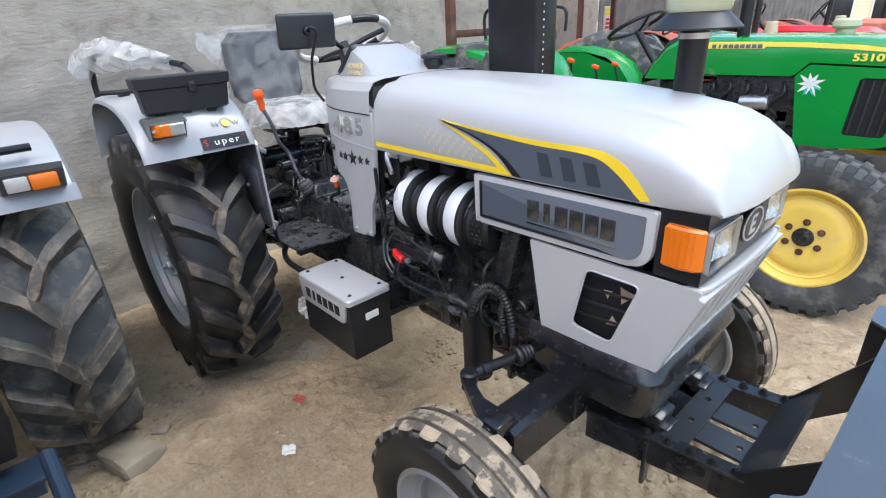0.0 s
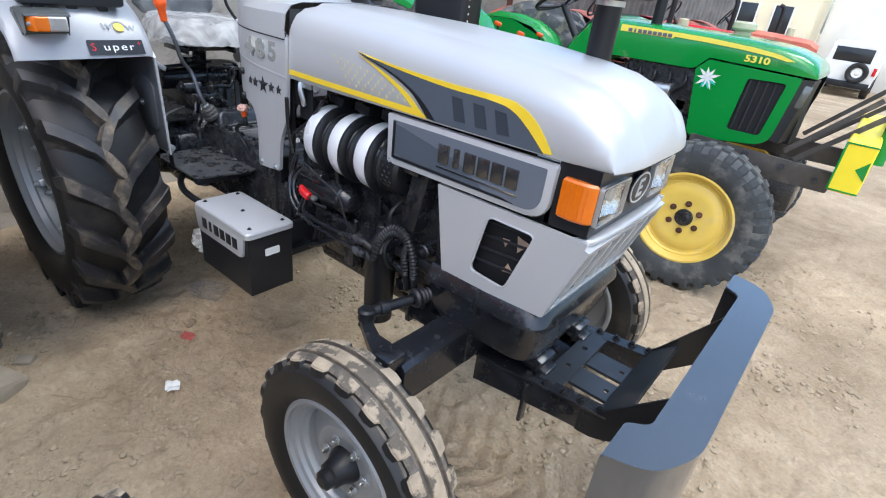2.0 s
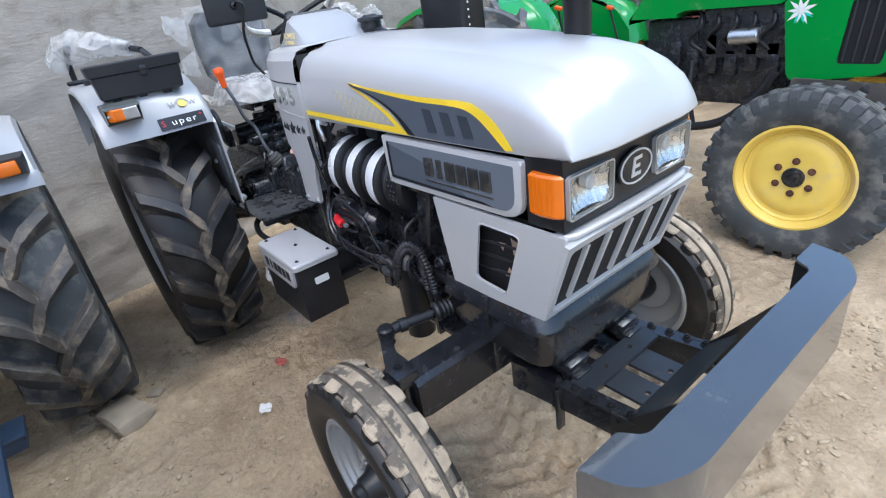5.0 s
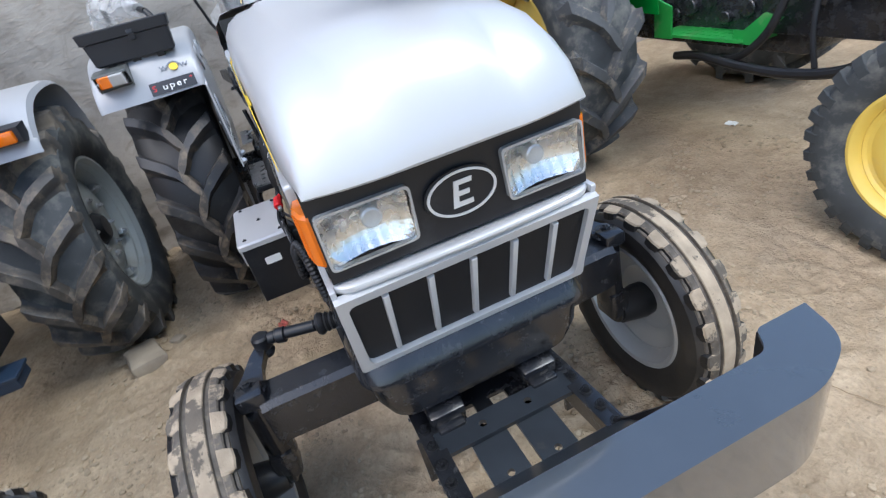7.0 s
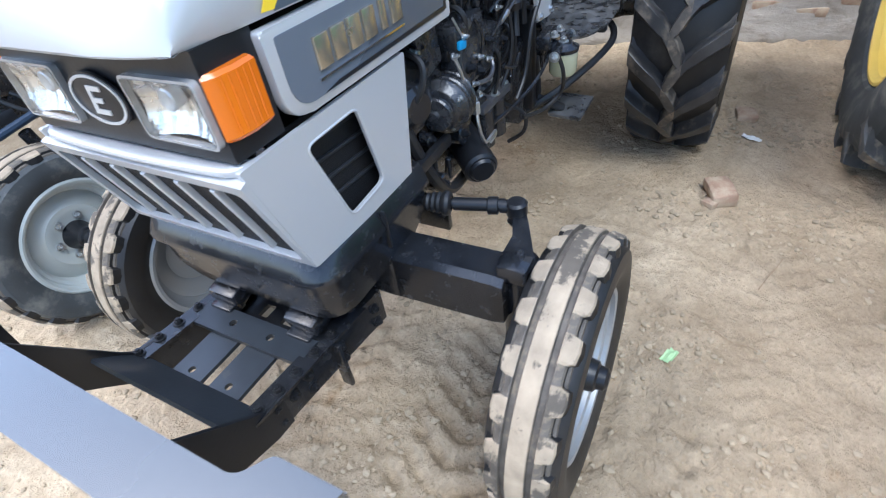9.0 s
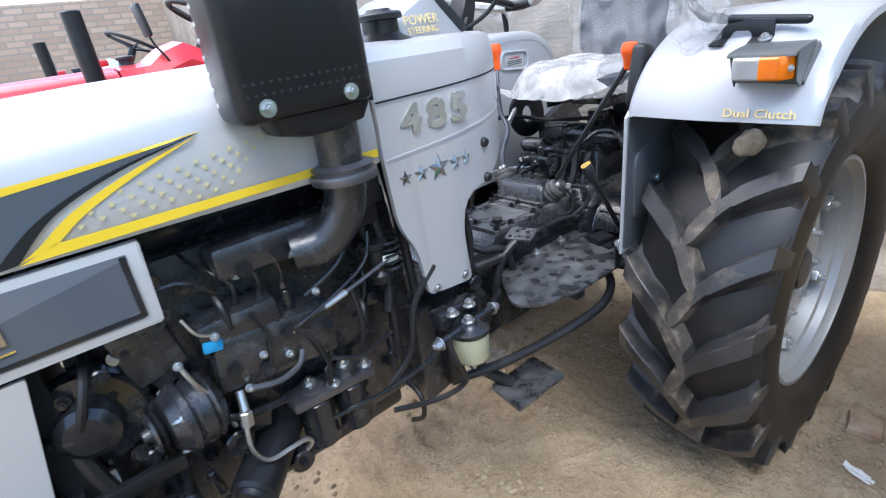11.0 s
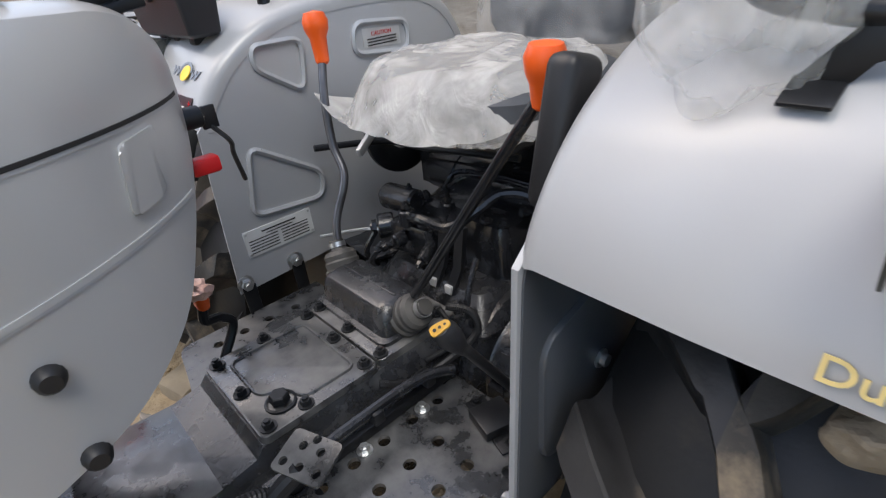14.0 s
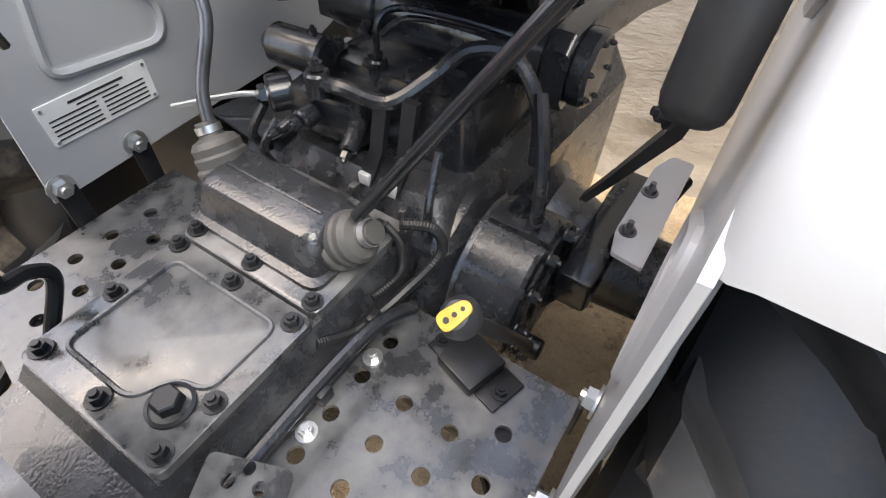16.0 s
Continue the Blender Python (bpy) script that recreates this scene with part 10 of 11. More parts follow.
# ---- more tractors in the row ----
def row_tractor(y0, hood_mat, label, detail=True, rims=M_RIMWHITE, front_dx=0.115):
    """A parked tractor of the same make as the silver one, one place further along the row."""
    T = thing("tractor", label, "tractor", "tractors in the row", at=(0, y0, 0))
    rnd = random.Random(int(abs(y0) * 100))
    for s in (-1, 1):
        rear_wheel(T, 0.24, s * 0.63, 0.586, s, rims, M_GREYRUBBER, lugs=(ROW_L, ROW_R), spin=0.05 + 0.06 * s)
        front_wheel(T, 2.155 + front_dx, s * 0.715, 0.338, s, rims, turn=4, tyre_mat=M_GREYRUBBER)
        bm = B()
        rows = []
        for (x, z) in FPROF:
            q = 0.15 if x > 0.64 else 1.0
            x, z = x + 0.09, z - 0.052
            rows.append([(x - 0.012, s * 0.418, z - 0.012), (x, s * 0.432, z), (x, s * 0.60, z + 0.004 * q), (x, s * 0.80, z), (x - 0.004, s * 0.832, z - 0.008 * q), (x - 0.014, s * 0.845, z - 0.03 * q)])
        loft(bm, rows, closed=False, caps=False)
        thicken(bm, 0.004)
        fd = part("fender", bm, M_WHITE, T, "off-white mudguard with rolled edge")
        bm = B()
        slab(bm, [(0.775, 0.75), (0.758, 1.10), (0.69, 1.235), (0.52, 1.27), (0.17, 1.268), (-0.18, 1.196), (-0.33, 1.05), (-0.21, 0.81)], side_plane(s, 0.408), 0.008)
        part("fender_panel", bm, M_GREYPAN, fd)
        bm = B()
        loft(bm, [[(x, s * y, z) for x, y, z in r] for r in ([(0.710, 0.632, 1.170), (0.710, 0.822, 1.166), (0.702, 0.826, 1.246), (0.702, 0.628, 1.250)], [(0.766, 0.640, 1.178), (0.766, 0.812, 1.175), (0.766, 0.815, 1.236), (0.766, 0.638, 1.238)])])
        lp = part("marker_lamp", bm, M_PLASTIC, fd, "marker lamp, amber and clear, in a dark housing")
        bm = B()
        box(bm, (0.774, s * 0.685, 1.206), (0.026, 0.062, 0.046), None, 0.005)
        part("clear_lens", bm, M_CLEARLENS, lp)
        bm = B()
        box(bm, (0.776, s * 0.757, 1.205), (0.030, 0.078, 0.048), None, 0.006)
        part("amber_lens", bm, M_AMBER, lp)
        bm = B()
        tube(bm, [(0.67, s * 0.76, 1.302), (0.675, s * 0.62, 1.304), (0.65, s * 0.52, 1.33), (0.53, s * 0.47, 1.40), (0.22, s * 0.46, 1.42)], 0.0135, 10)
        part("grab_rail", bm, M_SATIN, fd, "black grab rail")
        if s > 0:
            for k in range(5):
                bm = B()
                box(bm, (0.7565, 0.47 + 0.03 * k, 1.150), (0.003, 0.022, 0.022 - 0.004 * (k % 2)), (0, 18, 0), 0)
                part("red_print", bm, M_REDPAINT, fd)
    ob = part("bonnet", build_hood(), hood_mat, T, "rounded bonnet")
    ob.matrix_basis = pose(0.10, 0, 0.03)
    bm = B()
    box(bm, (2.50, 0, 1.06), (0.16, 0.50, 0.38), None, 0.04, 3)
    part("nose", bm, M_PLASTIC, T)
    bm = B()
    box(bm, (1.85, 0, 0.98), (1.10, 0.30, 0.55), None, 0.03)
    box(bm, (1.55, 0, 0.70), (1.50, 0.26, 0.26), None, 0.03)
    eng = part("engine", bm, M_CAST, T, "black engine block")
    bm = B()
    box(bm, (0.75, 0, 0.70), (0.60, 0.34, 0.32), None, 0.03)
    box(bm, (0.20, 0, 0.80), (0.60, 0.42, 0.38), None, 0.04)
    cyl(bm, (0.24, -0.6, 0.586), (0.24, 0.6, 0.586), 0.085, None, 18)
    gbx = part("gearbox", bm, M_CAST, T, "black gearbox and rear axle")
    bm = B()
    box(bm, (2.25, 0, 0.44), (0.10, 1.2, 0.10), None, 0.02)
    part("front_axle", bm, M_SATIN, T, "black front axle beam")
    # dash: cowl, and a leg down each side
    bm = B()
    loft(bm, [[(x, y, z) for y, z in ((-0.27, 1.20), (-0.27, zt - 0.10), (-0.20, zt - 0.02), (0, zt), (0.20, zt - 0.02), (0.27, zt - 0.10), (0.27, 1.20))] for x, zt in ((1.44, 1.482), (1.30, 1.485), (1.22, 1.54), (1.12, 1.57), (1.04, 1.53), (1.00, 1.40))])
    dash = part("dash", bm, hood_mat, T, "dash cowl")
    for s in (-1, 1):
        bm = B()
        slab(bm, rounded([(1.02, 1.30), (1.46, 1.30), (1.44, 1.12), (1.40, 0.96), (1.29, 0.93), (1.22, 1.10)], 0.015), side_plane(s, 0.262), 0.010, 0.003)
        leg = part("dash_leg", bm, M_REDPAINT, dash, "red side leg of the dash")
        bm = B()
        slab(bm, rounded([(1.12, 1.27), (1.385, 1.27), (1.345, 0.985)], 0.008), side_plane(s, 0.2745), 0.0015)
        part("yellow_decal", bm, M_YELLOW, leg)
        for k in range(6):
            bm = B()
            slab(bm, [(1.255 + 0.014 * k, 1.145 - 0.022 * k), (1.36 - 0.003 * k, 1.150 - 0.022 * k), (1.36 - 0.003 * k, 1.157 - 0.022 * k), (1.253 + 0.014 * k, 1.152 - 0.022 * k)], side_plane(s, 0.2765), 0.001)
            part("decal_bar", bm, M_PRINT, leg)
        for k in range(3):
            bm = B()
            slab(bm, [(1.19 + 0.06 * k, 1.17), (1.225 + 0.06 * k, 1.165), (1.215 + 0.06 * k, 1.235), (1.19 + 0.06 * k, 1.24)], side_plane(s, 0.2765), 0.001)
            part("decal_block", bm, M_REDPAINT, leg)
        bolts("leg_bolt", [(1.31, s * 0.273, 0.955), (1.385, s * 0.273, 0.975)], (0, s, 0), M_ZINC, leg, 0.014, 0.012)
    # column and steering wheel
    wc, ax = Vector((0.90, 0.0, 1.655)), Vector((-0.5, 0, 0.86)).normalized()
    d, u, w = frame_of(ax)
    rg = [wc + (u * math.cos(2 * math.pi * k / 36) + w * math.sin(2 * math.pi * k / 36)) * 0.20 for k in range(36)]
    bm = B()
    tube(bm, rg + [rg[0]], 0.0145, 9, 1, smooth=False)
    sw = part("steering_wheel", bm, M_HOSE, T, "black steering wheel")
    for k in range(3):
        p = wc + (u * math.cos(2.094 * k) + w * math.sin(2.094 * k)) * 0.195
        bm = B()
        tube(bm, [wc - ax * 0.05, wc - ax * 0.02 + (p - wc) * 0.5, p], 0.010, 8)
        part("spoke", bm, M_SATIN, sw)
    bm = B()
    tube(bm, [wc - ax * 0.04, (1.06, 0, 1.38)], 0.03, 12, 1)
    part("column", bm, M_SATIN, sw)
    bm = B()
    box(bm, (1.275, 0.205, 1.665), (0.022, 0.12, 0.15), (0, 8, 0), 0.012)
    mr = part("mirror", bm, M_PLASTIC, T, "dark mirror on a bent stem")
    bm = B()
    tube(bm, [(1.27, 0.21, 1.62), (1.26, 0.23, 1.56), (1.22, 0.24, 1.48), (1.20, 0.22, 1.42)], 0.0055, 8)
    part("mirror_stem", bm, M_SATIN, mr)
    bm = B()
    lathe(bm, (1.36, -0.02, 1.478), (0, 0, 1), [(0, 0.05), (0.012, 0.035), (0.03, 0.034), (0.032, 0.042), (0.044, 0.042), (0.048, 0.036), (0.05, 0)], 24)
    part("filler_cap", bm, M_PLASTIC, T, "black filler cap")
    bm = B()
    box(bm, (1.475, 0.0, 1.505), (0.06, 0.08, 0.03), None, 0.008)
    part("pipe_cover", bm, M_REDPAINT, T)
    bm = B()
    cyl(bm, (1.56, 0.30, 1.25), (1.56, 0.30, 1.72), 0.04, None, 18, 0.004)
    part("exhaust_pipe", bm, M_SATIN, T, "black upright exhaust")
    bm = B()
    loft(bm, [[(0.14 + x, y, z) for x, y in rounded([(-0.22 - e, -0.22 - e), (0.22 + e, -0.22 - e), (0.22 + e, 0.22 + e), (-0.22 - e, 0.22 + e)], 0.07)] for z, e in ((1.12, -0.04), (1.15, 0), (1.20, 0.0), (1.225, -0.04))])
    st = part("seat", bm, M_FOAM, T, "dark seat under packing film")
    bm = B()
    loft(bm, [[(-0.10 - 0.2 * (z - 1.2) + x, y, z) for x, y in rounded([(-0.04 - e, -0.20 - e), (0.04 + e, -0.20 - e), (0.04 + e, 0.20 + e), (-0.04 - e, 0.20 + e)], 0.035)] for z, e in ((1.22, -0.02), (1.27, 0), (1.50, 0.0), (1.58, -0.03))])
    part("backrest", bm, M_FOAM, st)
    bm = B()
    crumple(bm, (0.14, 0, 1.24), (0.27, 0.26, 0.06), 5, 0.3)
    part("film", bm, M_FILM, st, "crumpled clear packing film")
    if not detail:
        return T
    # left engine side: pump, filters, hoses, battery tray, drag link, steps
    for k in range(26):
        x, z = rnd.uniform(1.15, 2.15), rnd.uniform(0.58, 1.15)
        bm = B()
        if k % 3 == 0:
            box(bm, (x, 0.19 + rnd.uniform(0, 0.05), z), (rnd.uniform(0.05, 0.14), 0.10, rnd.uniform(0.04, 0.12)), (rnd.uniform(-15, 15), rnd.uniform(-20, 20), 0), 0.008)
            part("bracket", bm, M_SATIN, eng)
        elif k % 3 == 1:
            cyl(bm, (x, 0.15, z), (x + rnd.uniform(-0.05, 0.05), 0.25, z), rnd.uniform(0.02, 0.05), None, 16, 0.004)
            part("cover", bm, M_BLACK, eng)
        else:
            cyl(bm, (x, 0.22, z), (x + rnd.uniform(-0.02, 0.02), 0.23, z - 0.12), rnd.uniform(0.018, 0.04), None, 16, 0.005)
            part("canister", bm, M_BLACK, eng)
    for k in range(14):
        x, z = rnd.uniform(1.1, 2.1), rnd.uniform(0.70, 1.15)
        bm = B()
        tube(bm, [(x, 0.21, z), (x - rnd.uniform(-0.1, 0.15), 0.29, z - 0.08), (x - rnd.uniform(0, 0.25), 0.28, z - rnd.uniform(0.05, 0.25)), (x - rnd.uniform(0.1, 0.35), 0.20, z - 0.15)], rnd.uniform(0.005, 0.013), 8)
        part("hose", bm, M_HOSE, eng)
    for k in range(10):
        p = (rnd.uniform(1.1, 2.1), 0.275, rnd.uniform(0.6, 1.1))
        part("fitting", bolt(B(), p, (0, 1, 0), rnd.uniform(0.008, 0.014), 0.012), M_ZINC, eng)
    bm = B()
    box(bm, (1.06, 0.36, 0.62), (0.20, 0.16, 0.22), None, 0.008)
    bt = part("battery_box", bm, M_SATIN, T, "black battery box")
    bm = B()
    box(bm, (1.06, 0.36, 0.735), (0.21, 0.17, 0.012), None, 0.004)
    part("lid", bm, M_BLUEDARK, bt)
    bm = B()
    box(bm, (1.1615, 0.38, 0.65), (0.003, 0.07, 0.045), None, 0)
    part("sticker", bm, M_PAPER, bt)
    bm = B()
    box(bm, (1.46, 0.30, 0.86), (0.07, 0.04, 0.03), (0, 0, 20), 0.01)
    part("terminal_cap", bm, M_RED, eng, "red cable cap")
    bm = B()
    tube(bm, [(2.24, 0.555, 0.71), (1.62, 0.53, 0.785)], 0.016, 10, 1)
    part("drag_link", bm, M_BLUEDARK, T, "long dark blue steering link")
    bm = B()
    box(bm, (1.16, 0.36, 0.445), (0.13, 0.24, 0.014), None, 0.003)
    box(bm, (1.16, 0.36, 0.415), (0.12, 0.22, 0.045), None, 0.003)
    part("step", bm, M_BLUEDARK, T, "dark blue hanging step")
    bm = B()
    box(bm, (0.93, 0.33, 0.76), (0.42, 0.26, 0.012), None, 0.003)
    part("footplate", bm, M_DUSTYPLATE, T, "black footplate")
    for k in range(4):
        bm = B()
        x, y = 0.45 + 0.10 * k, 0.10 + 0.05 * (k % 2)
        tube(bm, [(x + 0.1, y, 0.80), (x + 0.02, y + 0.03, 0.95), (x, y + 0.06, 1.06)], 0.009, 8)
        lv = part("lever", bm, M_SATIN, gbx)
        bm = B()
        lathe(bm, (x, y + 0.06, 1.05), (0, 0.2, 1), [(0, 0.012), (0.03, 0.018), (0.055, 0.016), (0.065, 0)], 14)
        part("knob", bm, M_PLASTIC, gbx)
    return T


row_tractor(-1.95, M_REDPAINT, "new red farm tractor with off-white mudguards and grey rims")
row_tractor(-3.95, M_PALEBLUE, "new pale blue farm tractor further along the row", detail=False)


# ---- distance ----
def ribbed_fence():
    bm = B()
    a, b = Vector((-2.25, 7.0, 0)), Vector((-0.9, 15.0, 0))
    n = 160
    d = (b - a) / n
    nr = Vector((d.y, -d.x, 0)).normalized()
    rows = []
    for i in range(n + 1):
        o = a + d * i + nr * (0.012 if i % 4 < 2 else -0.012)
        h = 1.98 + 0.02 * noise.noise(o * 3)
        rows.append([(o.x, o.y, -0.05), (o.x, o.y, h), (o.x - nr.x * 0.02, o.y - nr.y * 0.02, h), (o.x - nr.x * 0.02, o.y - nr.y * 0.02, -0.05)])
    loft(bm, rows)
    return tagged(link_mesh("wall_side", bm, M_FENCE, smooth=False), "weathered grey ribbed sheet fence", "fence", kind="structure")


ribbed_fence()
sign = thing("sign_board", "narrow white upright sign board with a red band", "sign", at=(-1.62, 6.22, 1.24), turn=-12)
bm = B()
box(bm, (0, 0, 0.24), (0.02, 0.16, 0.50), None, 0.003)
board = part("board", bm, M_PAPER, sign)
for k in range(6):
    bm = B()
    box(bm, (0.012, -0.01, 0.035 + 0.055 * k), (0.003, 0.075, 0.036), None, 0)
    part("red_block", bm, M_REDPAINT, board)
bm = B()
box(bm, (0.012, 0, 0.42), (0.003, 0.14, 0.10), None, 0)
part("yellow_block", bm, M_JDSTRIPE, board)
bm = B()
box(bm, (-0.02, 0, -0.38), (0.03, 0.03, 1.72), None, 0.002)
part("post", bm, M_RUST, sign)


def far_tractor(x, y, paint, label, turn=0):
    """A tractor some way off: wheels, bonnet, mudguards, canopy frame."""
    T = thing("tractor", label, "tractor", "tractors far off", at=(x, y, 0), turn=turn)
    for s in (-1, 1):
        for px, R, w, rm in ((0.0, 0.66, 0.36, 0.36), (1.95, 0.36, 0.18, 0.20)):
            tw = part("wheel", lathe(B(), (px, s * 0.70, R), (0, 1, 0), tyre_profile(R, rm, w / 2), 36), M_GREYRUBBER, T)
            bm = B()
            lathe(bm, (px, s * 0.70, R), (0, s, 0), [(0.10 * w, rm), (0.02, rm * 0.8), (0.05, rm * 0.4), (0.08, 0.05), (0.08, 0)], 28)
            part("rim", bm, M_RUST, tw)
        bm = B()
        loft(bm, [[(0.78 * math.cos(radians(a)), s * yy, 0.66 + 0.72 * math.sin(radians(a)) + dz) for yy, dz in ((0.42, 0), (0.92, 0), (0.94, -0.05))] for a in range(20, 161, 14)], closed=False, caps=False)
        thicken(bm, 0.01)
        part("fender", bm, paint, T)
        bm = B()
        box(bm, (-0.45, s * 0.45, 1.50), (0.06, 0.06, 1.5), None, 0.004)
        part("canopy_post", bm, M_RUST, T)
    bm = B()
    loft(bm, [[(px, -h, 0.85), (px, -h, zt - 0.06), (px, -h * 0.7, zt), (px, h * 0.7, zt), (px, h, zt - 0.06), (px, h, 0.85)] for px, zt, h in ((0.95, 1.36, 0.28), (1.5, 1.34, 0.28), (2.1, 1.30, 0.26), (2.25, 1.22, 0.24))])
    part("bonnet", bm, paint, T)
    bm = B()
    box(bm, (0.9, 0, 0.65), (2.2, 0.34, 0.40), None, 0.03)
    part("chassis", bm, M_CAST, T)
    bm = B()
    loft(bm, [[(px, -0.62, z), (px, 0.62, z), (px, 0.60, z + 0.05), (px, -0.60, z + 0.05)] for px, z in ((-0.75, 2.22), (0.3, 2.27), (0.95, 2.20))])
    part("canopy", bm, M_FADED, T, "sun-faded orange canopy")
    bm = B()
    tube(bm, [(1.5, 0.2, 1.3), (1.5, 0.2, 1.72), (1.42, 0.2, 1.80)], 0.035, 10)
    part("exhaust_pipe", bm, M_SATIN, T)
    bm = B()
    cyl(bm, (1.75, -0.12, 1.30), (1.75, -0.12, 1.46), 0.07, 0.06, 18, 0.01)
    part("intake_cap", bm, M_BOWL, T)
    bm = B()
    rg = [Vector((0.62 + 0.10 * math.sin(a), 0.19 * math.cos(a), 1.50 + 0.15 * math.sin(a))) for a in [2 * math.pi * k / 24 for k in range(25)]]
    tube(bm, rg, 0.014, 8, 1, smooth=False)
    tube(bm, [(0.62, 0, 1.50), (0.9, 0, 1.2)], 0.025, 8, 1)
    part("steering_wheel", bm, M_HOSE, T)
    return T


far_tractor(-0.95, 5.6, M_FADED, "old red tractor, faded and dusty, with canopy frame", 3)
far_tractor(-0.75, 7.9, M_REDPAINT, "old red tractor with rusty frame", -4)
far_tractor(-0.5, 10.2, M_FADED, "old orange tractor under a faded canopy", 5)

# cream building and white wall behind the yard
house = thing("house", "tall cream-plastered building with white lower wall", "house", at=(-4.6, 24, -0.7))
bm = B()
box(bm, (2.1, 2, 3.6), (4.6, 4, 7.4), None, 0.02)
hw = part("wall", bm, M_CREAM, house)
for k in range(3):
    for j in range(2):
        bm = B()
        box(bm, (0.9 + 1.25 * k, -0.01, 2.2 + 2.3 * j), (0.62, 0.06, 1.1), None, 0.01)
        wd = part("window", bm, M_DECBLACK, hw, "dark window")
        for q in (-1, 1):
            bm = B()
            box(bm, (0.9 + 1.25 * k + q * 0.34, -0.03, 2.2 + 2.3 * j), (0.06, 0.10, 1.2), None, 0.01)
            part("window_frame", bm, M_FARWHITE, wd)
bm = B()
box(bm, (2.1, 1.9, 7.38), (5.0, 4.4, 0.16), None, 0.02)
part("roof", bm, M_FARWHITE, house)
bm = B()
box(bm, (4.3, 26.0, 1.9), (8.4, 0.25, 5.4), None, 0.02)
tagged(link_mesh("wall_far", bm, M_FARWHITE), "white painted yard wall", "wall", kind="structure")
bm = B()
box(bm, (3.4, -8.9, 1.2), (8.4, 0.25, 2.62), None, 0.02)
tagged(link_mesh("wall_end", bm, M_BRICKWALL), "low brick yard wall far off", "wall", kind="structure")

# white car seen from behind
car = thing("car", "white off-road car with a spare wheel on its tailgate", "car", at=(1.66, 22.0, -0.62))
bm = B()
loft(bm, [[(x * w, y, z) for x, z in ((-0.80, 0.45), (-0.83, 0.75), (-0.82, 1.02), (-0.72, 1.10), (0.72, 1.10), (0.82, 1.02), (0.83, 0.75), (0.80, 0.45))] for y, w in ((0, 0.97), (0.05, 1), (2.6, 1), (3.9, 0.98), (4.0, 0.9))])
body = part("body", bm, M_FARWHITE, car)
bm = B()
loft(bm, [[(x * w, y, z) for x, z in ((-0.76, 1.08), (-0.68, zt - 0.08), (-0.58, zt), (0.58, zt), (0.68, zt - 0.08), (0.76, 1.08))] for y, w, zt in ((0.02, 0.98, 1.72), (0.12, 1, 1.80), (2.0, 1, 1.80), (2.7, 0.98, 1.15))])
part("cabin", bm, M_FARWHITE, car)
bm = B()
box(bm, (0, 0.03, 1.40), (1.12, 0.05, 0.46), None, 0.03)
part("rear_window", bm, M_DECBLACK, body)
for s in (-1, 1):
    bm = B()
    box(bm, (s * 0.76, 0.0, 0.95), (0.10, 0.05, 0.26), None, 0.02)
    part("tail_lamp", bm, M_RED, body)
    for y in (0.75, 3.2):
        tw = part("wheel", lathe(B(), (s * 0.72, y, 0.36), (1, 0, 0), tyre_profile(0.36, 0.21, 0.11), 32), M_RUBBER, car)
bm = B()
box(bm, (0, -0.05, 0.46), (1.56, 0.12, 0.20), None, 0.03)
part("bumper", bm, M_SATIN, car)
sp = part("spare_wheel", lathe(B(), (0.30, -0.14, 0.86), (0, 1, 0), tyre_profile(0.33, 0.18, 0.10), 36), M_RUBBER, car)
bm = B()
lathe(bm, (0.30, -0.16, 0.86), (0, -1, 0), [(0, 0.18), (0.03, 0.15), (0.02, 0.08), (0.05, 0.05), (0.05, 0)], 28)
part("spare_rim", bm, M_FARWHITE, sp)

# ---- litter and loose stones ----
def lump(name, at, size, material, label, category, seed, turn=0, flat=0.0):
    bm = B()
    box(bm, (0, 0, size[2] / 2), size, None, min(size) * 0.22, 2)
    bmesh.ops.subdivide_edges(bm, edges=bm.edges[:], cuts=1)
    for v in bm.verts:
        v.co += Vector([noise.noise(v.co * 14 + Vector((seed, 3 * k, 0))) for k in range(3)]) * min(size) * 0.22
    ob = link_mesh(name, bm, material)
    ob.matrix_basis = pose(at[0], at[1], at[2], 0, 0, turn)
    return tagged(ob, label, category)


lump("brick", (0.808, 0.936, -0.012), (0.15, 0.10, 0.065), M_BRICK, "broken piece of dusty red brick on sand", "brick", 2, 24)
lump("brick_chip", (0.885, 0.905, -0.01), (0.055, 0.05, 0.035), M_BRICK, "small chip of broken brick on sand", "brick", 5, 60)
lump("stone", (0.76, -1.24, -0.015), (0.22, 0.16, 0.09), M_STONE, "brown field stone wedged by a tyre", "stone", 9, 20)
lump("stone", (0.66, -1.10, -0.012), (0.07, 0.06, 0.035), M_STONE, "small brown stone on the sand", "stone", 12, 50)
lump("stone", (0.06, 0.98, -0.012), (0.12, 0.09, 0.05), M_BRICK, "reddish stone lying by the wall", "stone", 15, 10)


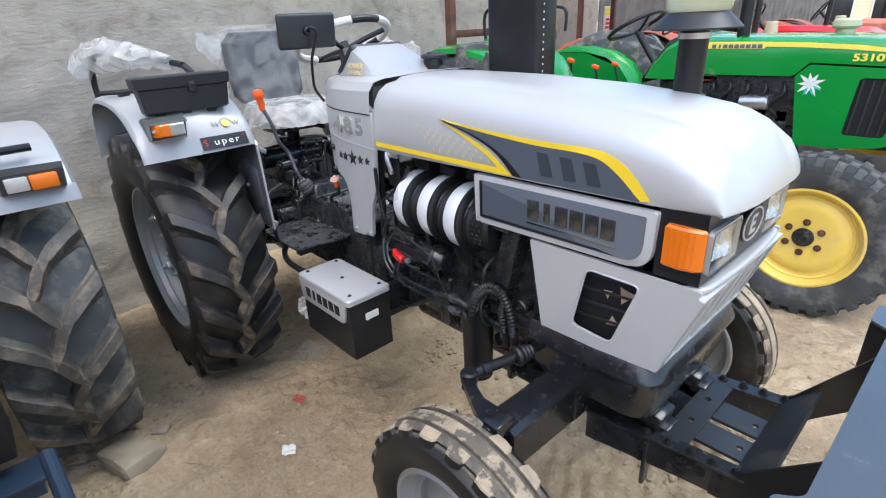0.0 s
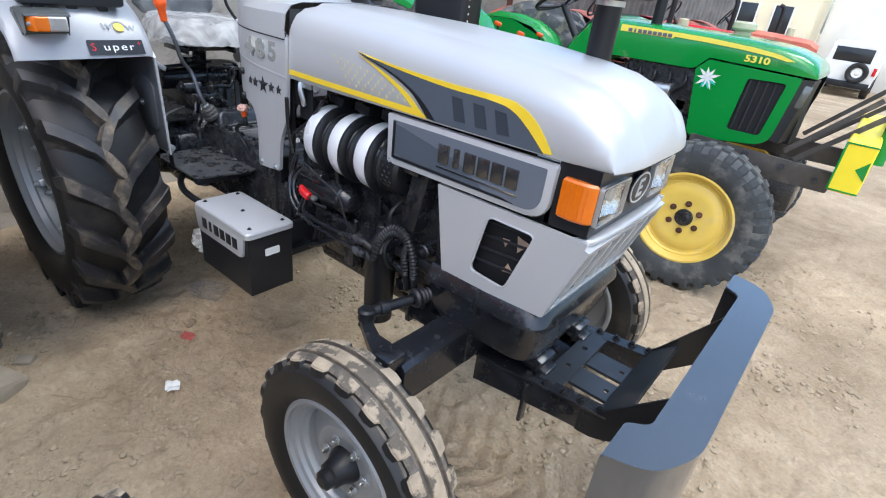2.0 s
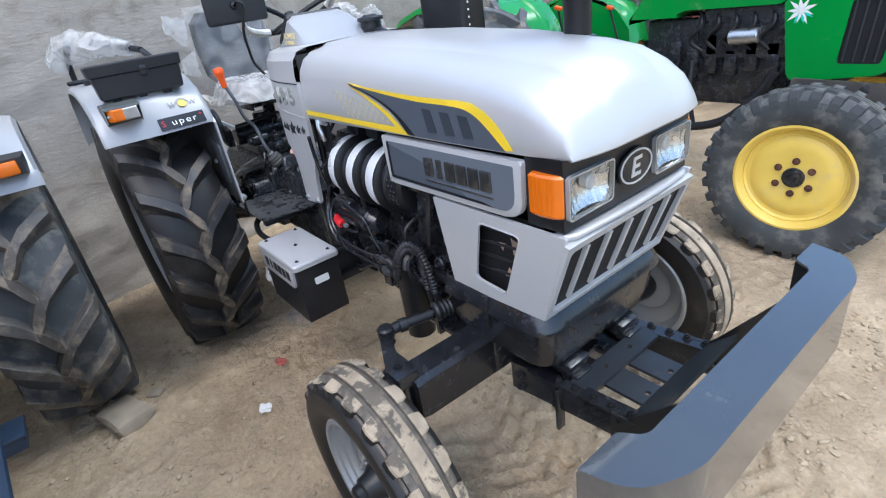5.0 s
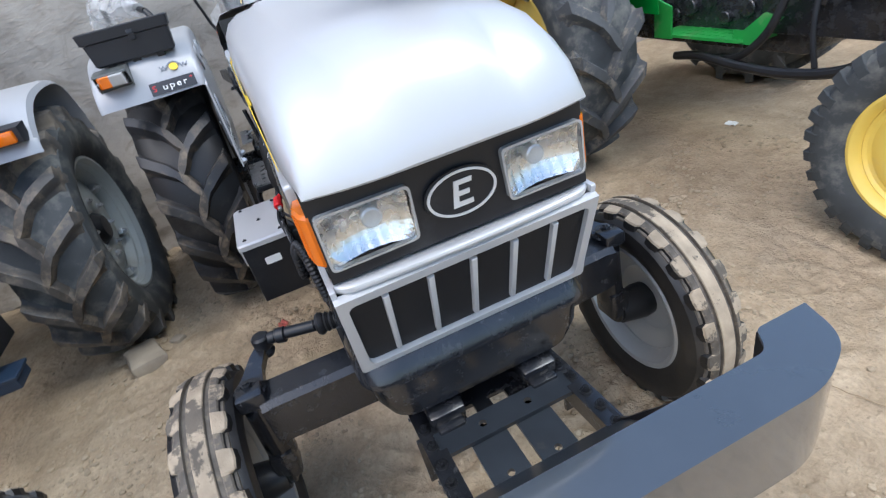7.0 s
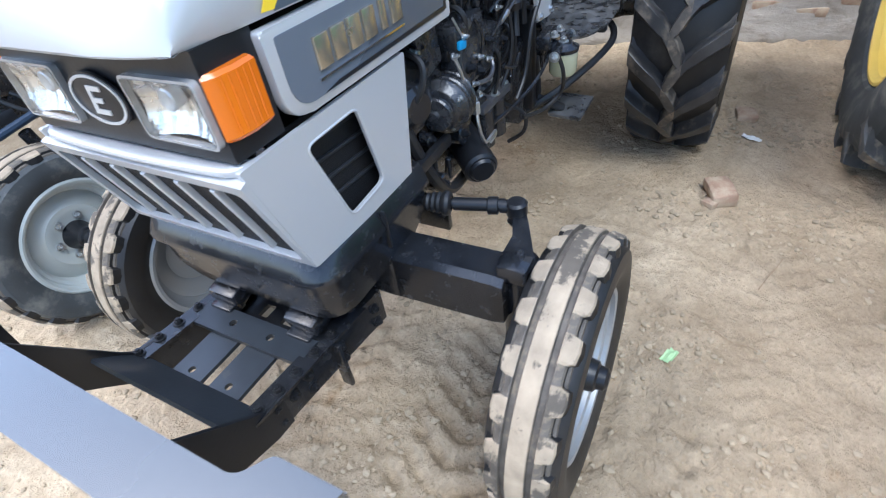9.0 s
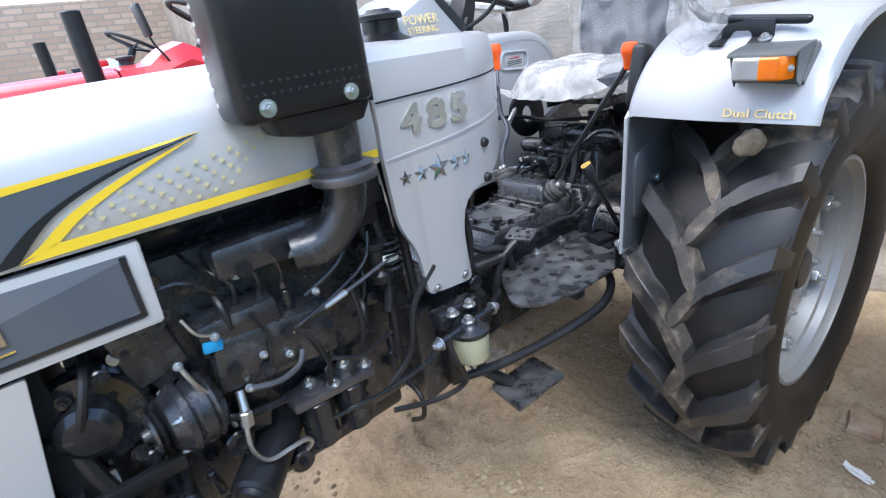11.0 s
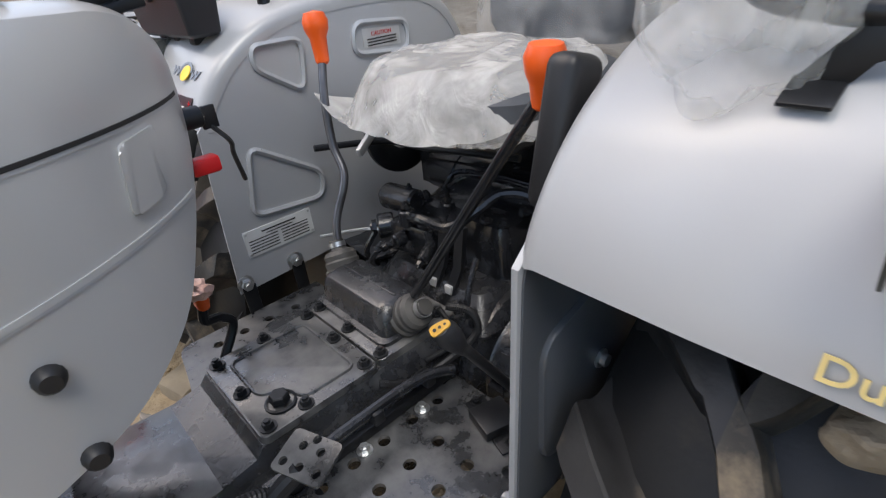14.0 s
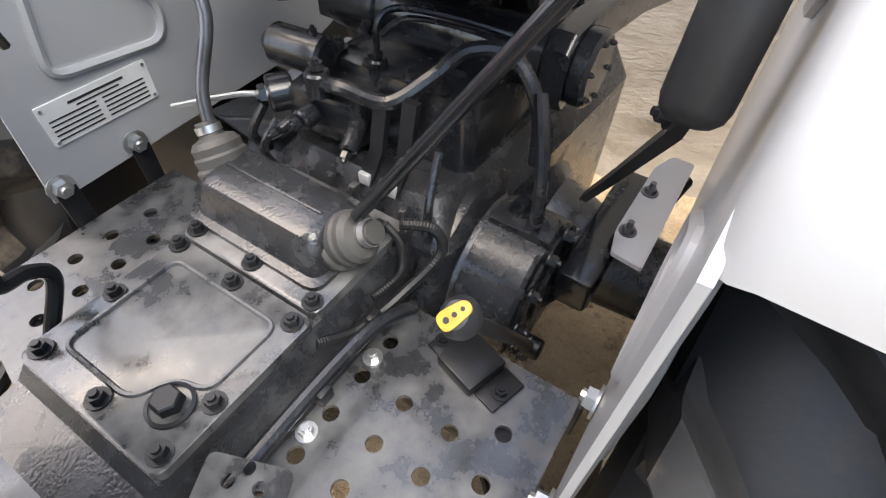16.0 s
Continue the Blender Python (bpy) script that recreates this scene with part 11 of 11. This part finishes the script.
def scrap(name, at, size, material, label, category, seed, turn, tilt=4):
    """A crumpled flat scrap lying on the ground."""
    bm = B()
    n = 6
    g = [[bm.verts.new((size[0] * (i / n - 0.5), size[1] * (j / n - 0.5), 0.012 * noise.noise(Vector((i * 0.5 + seed, j * 0.5, 0))) + 0.006)) for i in range(n + 1)] for j in range(n + 1)]
    for j in range(n):
        for i in range(n):
            if (i, j) not in ((0, 0), (n - 1, n - 1)):
                bm.faces.new((g[j][i], g[j][i + 1], g[j + 1][i + 1], g[j + 1][i]))
    thicken(bm, 0.0012)
    ob = link_mesh(name, bm, material)
    ob.matrix_basis = pose(at[0], at[1], ground_height(at[0], at[1]) + 0.006, tilt, 0, turn)
    return tagged(ob, label, category)


scrap("wrapper", (0.912, -0.554), (0.062, 0.046), M_BROWN, "crumpled red-brown foil wrapper on sand", "wrapper", 1, 25)
scrap("paper_scrap", (1.164, -0.742), (0.055, 0.050), M_PAPER, "crumpled scrap of white paper on sand", "paper", 4, 60, 12)
scrap("leaf", (1.762, 0.889), (0.060, 0.034), M_LEAF, "torn pale green leaf on the sand", "leaf", 7, -20)
scrap("paper_scrap", (0.80, 2.55), (0.075, 0.055), M_PAPER, "white paper scrap lying under a tractor", "paper", 9, 15)
scrap("paper_scrap", (0.30, 1.02), (0.09, 0.03), M_PAPER, "thin strip of white paper by a tyre", "paper", 11, 70)
scrap("paper_scrap", (1.75, 0.62), (0.04, 0.015), M_FADED, "small torn wrapper corner on the sand", "paper", 13, 40)
scrap("polythene_bag", (0.62, -0.30), (0.20, 0.15), M_FILMCLEAR, "clear polythene bag lying beneath the step", "bag", 17, 30)
for k, (x, y, L, a) in enumerate(((0.98, -1.05, 0.14, 35), (1.25, 1.15, 0.20, 160), (1.62, 1.05, 0.17, 75), (1.05, -0.95, 0.10, 80), (2.6, 1.10, 0.16, 20))):
    bm = B()
    z = ground_height(x, y) + 0.006
    ca, sa = math.cos(radians(a)), math.sin(radians(a))
    tube(bm, [(x + ca * L * (i / 5 - 0.5) + 0.01 * math.sin(i * 2.1 + k) * sa, y + sa * L * (i / 5 - 0.5), z + 0.004 * (i % 2)) for i in range(6)], 0.0017, 6, 3)
    tagged(link_mesh("twig", bm, M_TWIG), "thin dry twig lying on the sand", "twig", "twigs on the ground")


def crumbs():
    """Clods and grit strewn over the trodden sand, thicker in some patches."""
    rnd = random.Random(11)
    base = bmesh.new()
    bmesh.ops.create_icosphere(base, subdivisions=1, radius=1)
    bv = [v.co.copy() for v in base.verts]
    bf = [[v.index for v in f.verts] for f in base.faces]
    base.free()
    vs, fs = [], []
    made = 0
    while made < 14000:
        x, y = rnd.uniform(-0.6, 3.9), rnd.uniform(-1.9, 2.6)
        dens = 0.12 + 1.5 * noise.noise(Vector((x * 2.6, y * 2.6, 5.0))) + 0.5 * noise.noise(Vector((x * 9, y * 9, 2.0))) + (0.25 if 1.4 < x < 3.0 and abs(y) < 1.2 else 0)
        if rnd.random() > dens:
            continue
        r = 0.0022 + 0.013 * rnd.random() ** 4.5
        sx, sy, sz = rnd.uniform(0.7, 1.5), rnd.uniform(0.7, 1.3), rnd.uniform(0.45, 0.8)
        o = Vector((x, y, ground_height(x, y) + r * sz * 0.35))
        a = rnd.uniform(0, 6.28)
        n0 = len(vs)
        for c in bv:
            q = c * (1 + 0.35 * noise.noise(c * 1.7 + o * 60))
            px, py = q.x * sx * r, q.y * sy * r
            vs.append((o.x + px * math.cos(a) - py * math.sin(a), o.y + px * math.sin(a) + py * math.cos(a), o.z + q.z * sz * r))
        fs += [[n0 + i for i in f] for f in bf]
        made += 1
    me = bpy.data.meshes.new("clods")
    me.from_pydata(vs, [], fs)
    me.materials.append(M_CLOD)
    tagged(new("clods", me), "small dry clods and grit on sand", "clods", kind="stuff")


crumbs()
